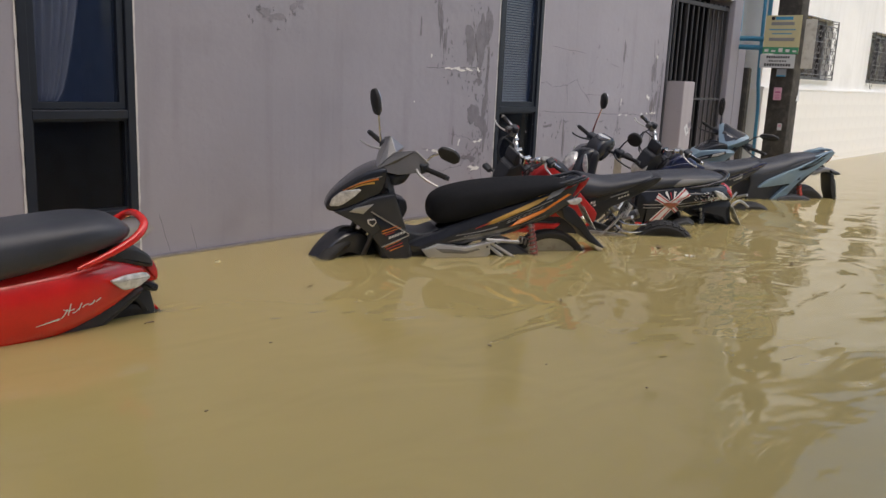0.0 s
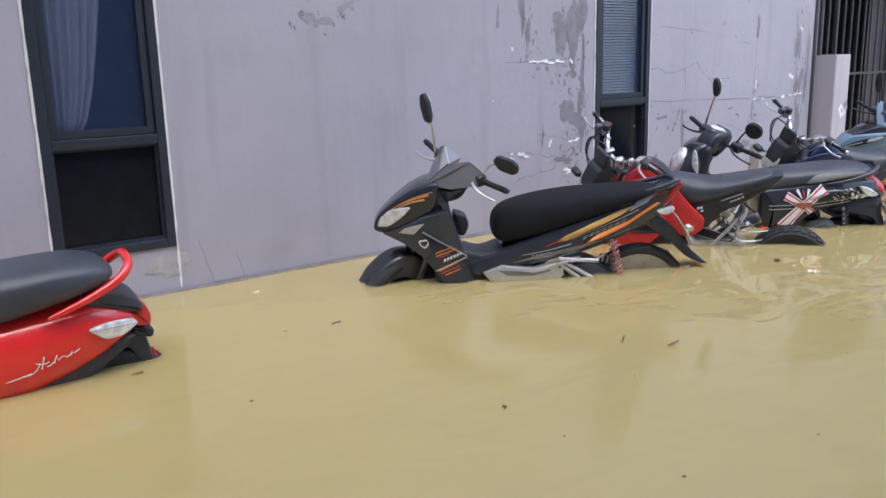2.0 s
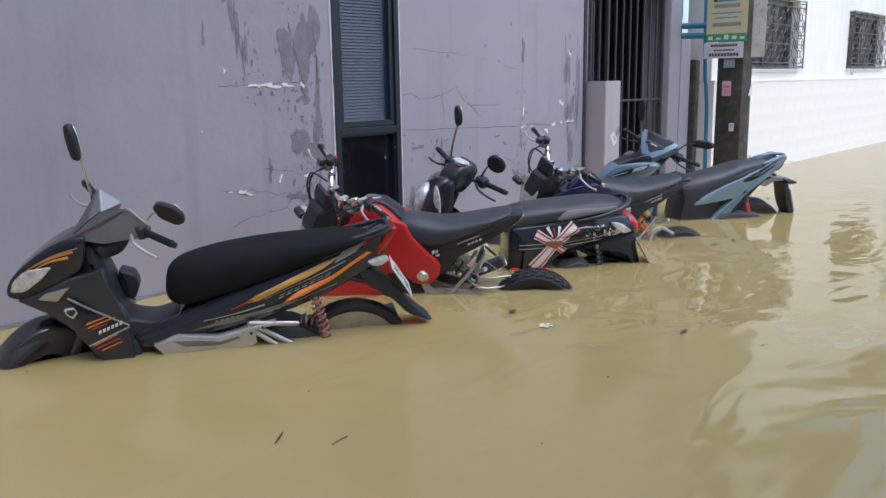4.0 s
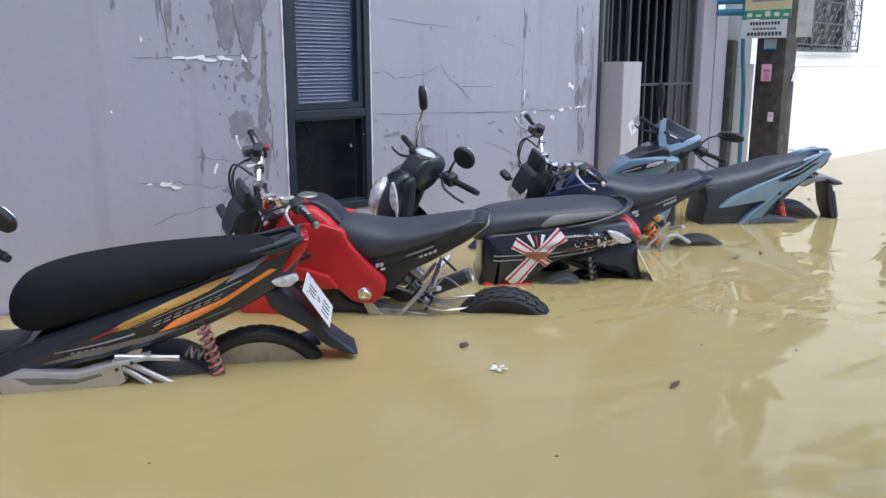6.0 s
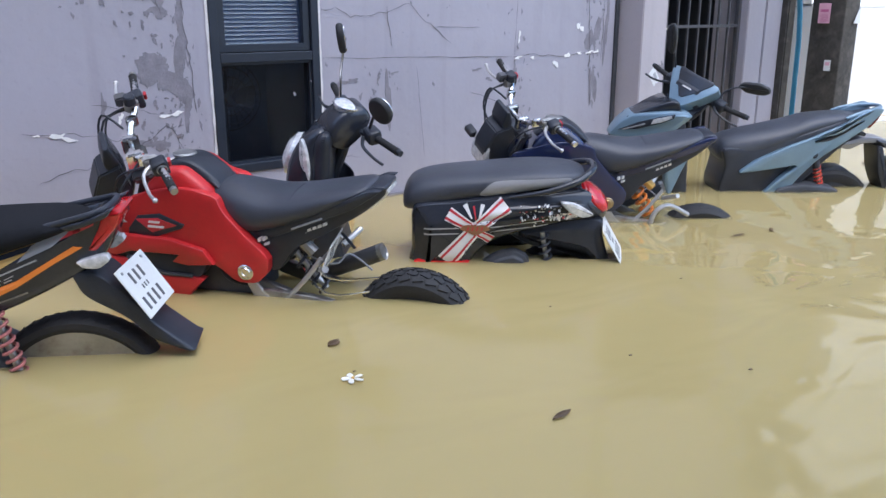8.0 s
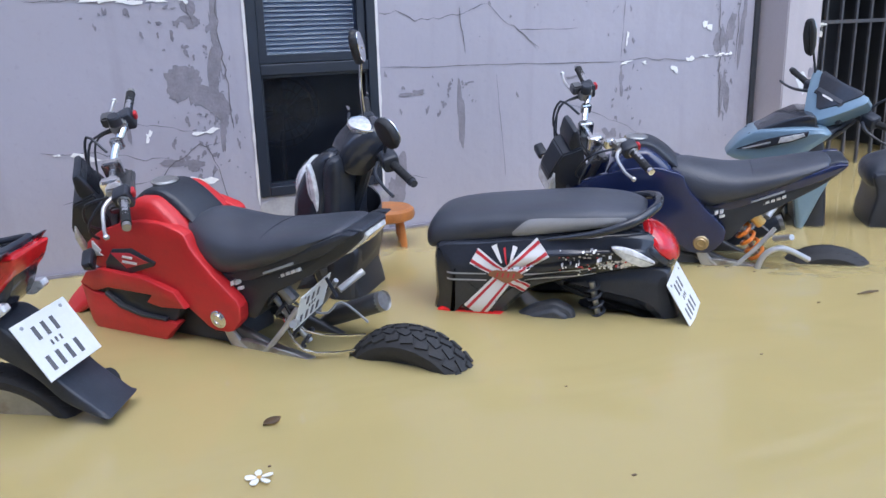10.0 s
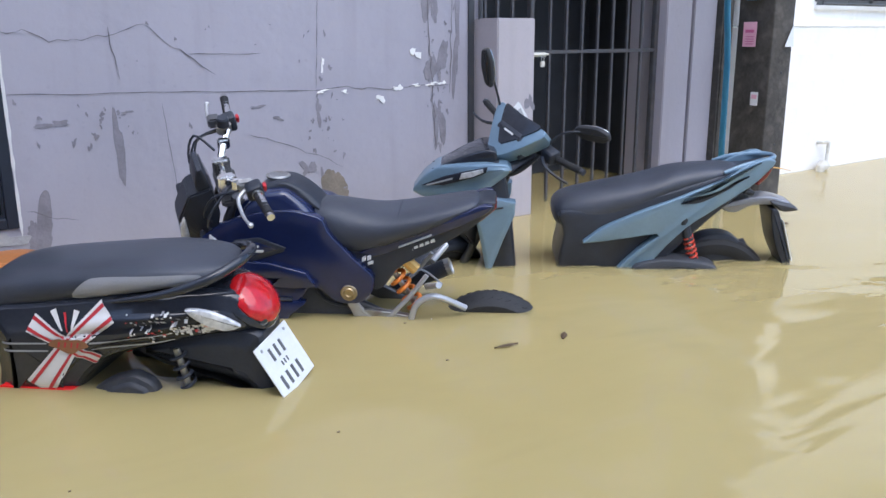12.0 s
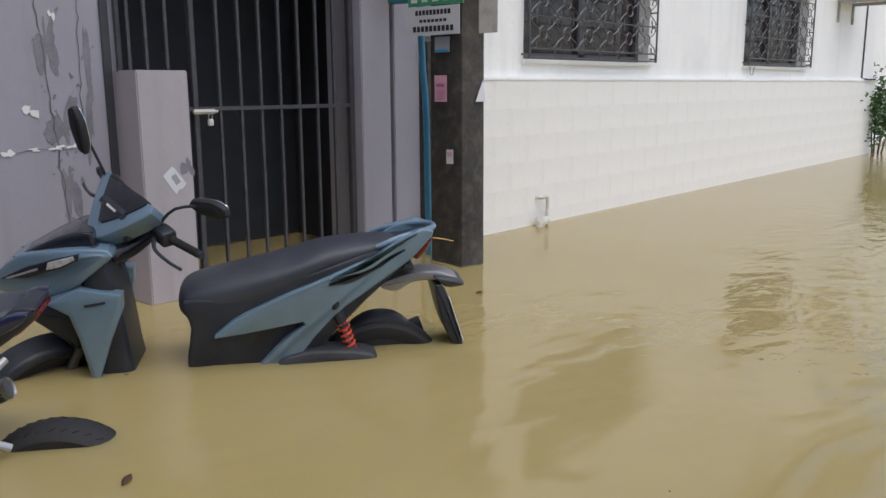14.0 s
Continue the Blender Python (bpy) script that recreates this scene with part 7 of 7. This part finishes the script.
part("body_low", pillow([(0.0, 0.44), (-0.25, 0.45), (-0.45, 0.50), (-0.62, 0.575), (-0.66, 0.56), (-0.55, 0.48), (-0.35, 0.38), (0.0, 0.34)], -0.125, 0.125, 0.02, 4, lambda x, z: 1 - 0.4 * max(0, -x - 0.35) / 0.35), M_DGREY, fi)
part("seat", loft([(0.195, 0.70, 0.73, 0.05), (0.182, 0.68, 0.785, 0.10), (0.12, 0.672, 0.84, 0.142), (0.0, 0.68, 0.872, 0.162), (-0.2, 0.708, 0.892, 0.172), (-0.42, 0.757, 0.902, 0.165), (-0.54, 0.79, 0.888, 0.138), (-0.59, 0.815, 0.86, 0.10), (-0.605, 0.83, 0.845, 0.05)], 3.3, crown=0.08), M_SEAT, fi, "worn black vinyl seat")
part("seat_tear", tube([(0.1, 0.10, 0.853), (0.03, 0.12, 0.856), (-0.02, 0.13, 0.85), (-0.14, 0.12, 0.867)], 0.0025, n=5), M_DECALG, fi, "pale split in the seat cover")
part("seat_tear", pillow([(0.155, 0.80), (0.13, 0.815), (0.125, 0.77), (0.14, 0.735)], 0.125, 0.1335, 0.002, 3), M_GOLD, fi, "torn foam showing yellow")
part("grab_rail", tube([(-0.36, 0.165, 0.725), (-0.48, 0.155, 0.765), (-0.60, 0.13, 0.815), (-0.655, 0.09, 0.86), (-0.66, 0, 0.88), (-0.655, -0.09, 0.86), (-0.60, -0.13, 0.815), (-0.48, -0.155, 0.765), (-0.36, -0.165, 0.725)], [0.009, 0.014, 0.017, 0.017, 0.017, 0.017, 0.017, 0.014, 0.009], n=12), M_RED, fi, "gloss red grab rail")
part("tail_deck", pillow([(-0.5, 0.76), (-0.60, 0.765), (-0.68, 0.72), (-0.69, 0.67), (-0.6, 0.69), (-0.5, 0.72)], -0.10, 0.10, 0.02, 4), M_DGREY, fi)
part("tail_light", pillow([(-0.62, 0.72), (-0.69, 0.705), (-0.725, 0.65), (-0.72, 0.60), (-0.66, 0.61), (-0.63, 0.66)], -0.085, 0.085, 0.025, 4), M_TAIL, fi, "red tail light")
for s in (1, -1):
    t = part("turn_signal", pillow([(-0.475, 0.66), (-0.56, 0.67), (-0.65, 0.665), (-0.67, 0.64), (-0.61, 0.607), (-0.54, 0.607)], -0.012, 0.012, 0.008, 3), M_CLEAR, fi, "clear turn signal")
    t.matrix_basis = Matrix.Translation((-0.58, s * 0.143, 0.65)) @ Matrix.Rotation(radians(14 * s), 4, "Z") @ Matrix.Translation((0.58, 0, -0.65))
    # flowing pale mark along the flank
    for a, b_, w0, w1, bow in (((-0.20, 0.520), (-0.285, 0.537), 0.0026, 0.0065, 0.0), ((-0.275, 0.53), (-0.315, 0.572), 0.0026, 0.0052, 0.008), ((-0.30, 0.572), (-0.345, 0.568), 0.004, 0.005, 0.006), ((-0.318, 0.545), (-0.33, 0.592), 0.004, 0.005, 0.0), ((-0.335, 0.552), (-0.36, 0.566), 0.0046, 0.0039, 0.004),
                               ((-0.36, 0.558), (-0.372, 0.588), 0.004, 0.005, 0.0), ((-0.375, 0.566), (-0.40, 0.578), 0.0046, 0.0039, -0.004), ((-0.40, 0.572), (-0.425, 0.588), 0.006, 0.006, 0.005), ((-0.43, 0.58), (-0.452, 0.592), 0.0052, 0.0046, 0.0)):
        wrap("script_mark", streak(a, b_, w0, w1, bow), FI_BODY, s, M_DECALW, fi, 0.002)
part("rear_fender", pillow([(-0.56, 0.56), (-0.64, 0.59), (-0.70, 0.57), (-0.725, 0.48), (-0.73, 0.42), (-0.68, 0.42), (-0.65, 0.5)], -0.05, 0.05, 0.015, 3), M_BLACK, fi)
part("reflector", block(-0.745, -0.73, -0.035, 0.035, 0.445, 0.465, 0.003), M_TAIL, fi)
part("light_bracket", pillow([(-0.66, 0.60), (-0.74, 0.575), (-0.73, 0.54), (-0.66, 0.56)], -0.06, 0.06, 0.012, 3), M_BLACK, fi)
part("floor_board", pillow([(0.44, 0.40), (0.2, 0.39), (0.1, 0.40), (0.1, 0.26), (0.42, 0.26)], -0.16, 0.16, 0.02, 2), M_BLACK, fi)
part("floor_edge", tube([(0.17, 0.12, 0.435), (0.3, 0.14, 0.44), (0.42, 0.14, 0.47)], 0.014), M_BLACK, fi)
part("front_apron", pillow([(0.36, 0.97), (0.44, 0.95), (0.52, 0.82), (0.53, 0.62), (0.48, 0.40), (0.42, 0.28), (0.38, 0.3), (0.41, 0.5), (0.42, 0.7), (0.38, 0.86)], -0.18, 0.18, 0.045, 4, lambda x, z: 0.65 + 0.35 * math.exp(-((z - 0.62) / 0.25) ** 2)), M_RED, fi, "gloss red front apron")
scooter_front(fi, FS, [
    ([(0.20, 1.0), (0.24, 1.06), (0.33, 1.06), (0.40, 1.0), (0.40, 0.93), (0.32, 0.90), (0.24, 0.94)], 0.10, 0.04, M_RED, "handle_cover", 0.8),
], M_RED, None, M_CHROME, [
    ((0.23, 0.13, 1.05), (0.21, 0.165, 1.17), (0.18, 0.27, 1.195), (0.175, 0.085), (6, 10, 8), False, M_RED, M_ALLOY),
    ((0.23, -0.14, 1.03), (0.20, -0.2, 1.08), (0.18, -0.27, 1.12), (0.145, 0.085), (0, 10, -8), False, M_RED, M_ALLOY),
], 0.20, 0.98, 0.32, M_ALLOY)


# a yellowed stalk caught under the tail of the blue-grey scooter
VA_POSE = pose(6.05, -1.03, G - 0.01, -7, 0, 143.7)
stalk = part("plant_stalk", tube([tuple(VA_POSE @ Vector(q)) for q in ((-0.80, 0.0, 0.868), (-0.87, 0.02, 0.872), (-0.93, 0.035, 0.862))], [0.003, 0.0025, 0.0015], n=6), M_GOLD)
tagged(stalk, "thin yellowed plant stalk caught on the scooter's tail", "stalk")


# ---- things afloat ----
def leaf(x, y, L, w, turn, label, material=M_DEADLEAF):
    bm = bmesh.new()
    n = 7
    left, right, mid = [], [], []
    for i in range(n + 1):
        t = i / n
        h = w * math.sin(math.pi * t) ** 0.8 / 2
        mid.append(bm.verts.new((L * (t - 0.5), 0, 0.002 + 0.004 * math.sin(3 * t))))
        left.append(bm.verts.new((L * (t - 0.5), h + 1e-4, 0.005 + 0.004 * t)))
        right.append(bm.verts.new((L * (t - 0.5), -h - 1e-4, 0.006)))
    for i in range(n):
        bm.faces.new((mid[i], mid[i + 1], left[i + 1], left[i])), bm.faces.new((mid[i], right[i], right[i + 1], mid[i + 1]))
    ob = part("floating_leaf", bm, material)
    ob.modifiers.new("thick", "SOLIDIFY").thickness = 0.0012
    ob.matrix_world = pose(x, y, 0.001, 0, 0, turn)
    return tagged(ob, label, "leaf", group="floating leaves")


for x, y, L, w, a in FLOATS:
    leaf(x, y, L, w, a, *(("small pale yellow leaf floating on the brown water", M_POSTER) if (x, y) == (0.406, -0.345) else ("small dead brown leaf floating on the brown water",)))
fl = tagged(new("floating_flower"), "white five-petalled blossom floating on the brown water", "flower")
fl.matrix_world = pose(FLOWER[0], FLOWER[1], 0.002) @ Matrix.Scale(0.85, 4)
for k in range(5):
    pt = part("petal", pillow([(0.004, 0), (0.02, 0.011), (0.037, 0.009), (0.041, 0), (0.034, -0.01), (0.016, -0.008)], -0.002, 0.002, 0.0015, 3), M_PETAL, fl)
    pt.matrix_basis = pose(0, 0, 0.006, 0, 0, 72 * k + 10) @ pose(0, 0, 0, 80, 0, 0)
part("heart", lathe([(0.001, 0), (0.007, 0.001), (0.005, 0.006), (0.001, 0.007)], pose(0, 0, 0.005), 10), M_GOLD, fl)
rnd = random.Random(21)
bm = bmesh.new()
for k in range(45):
    x, y = rnd.uniform(-1.5, 9), rnd.uniform(-3.0, -0.1)
    e = rnd.uniform(0.002, 0.006)
    box(bm, x - e, x + e, y - e * 0.6, y + e * 0.6, 0.0005, 0.0025, None)
sp = part("floating_specks", bm, M_DEADLEAF, smooth=False)
tagged(sp, "scattered dark specks of debris on the water", "debris", kind="stuff")

# ---- painted blocks of the plinth ----
bm = bmesh.new()
box(bm, -0.1946, 0.1946, -0.0006, 0.0, -0.0944, 0.0944)
block_me = bpy.data.meshes.new("block")
bm.to_mesh(block_me), bm.free()
block_me.materials.append(M_CREAM)
for r in range(6):
    z = 0.955 - 0.19 * r
    for k in range(25):
        x = HX[0] + 0.2 + 0.39 * k + (0.195 if r % 2 else 0)
        if x + 0.195 > HX[1]:
            continue
        o = new("block", block_me)
        o.parent = plinth
        o.location = (x, -0.2285 - 0.0002 * ((k * 7 + r * 3) % 4), z)
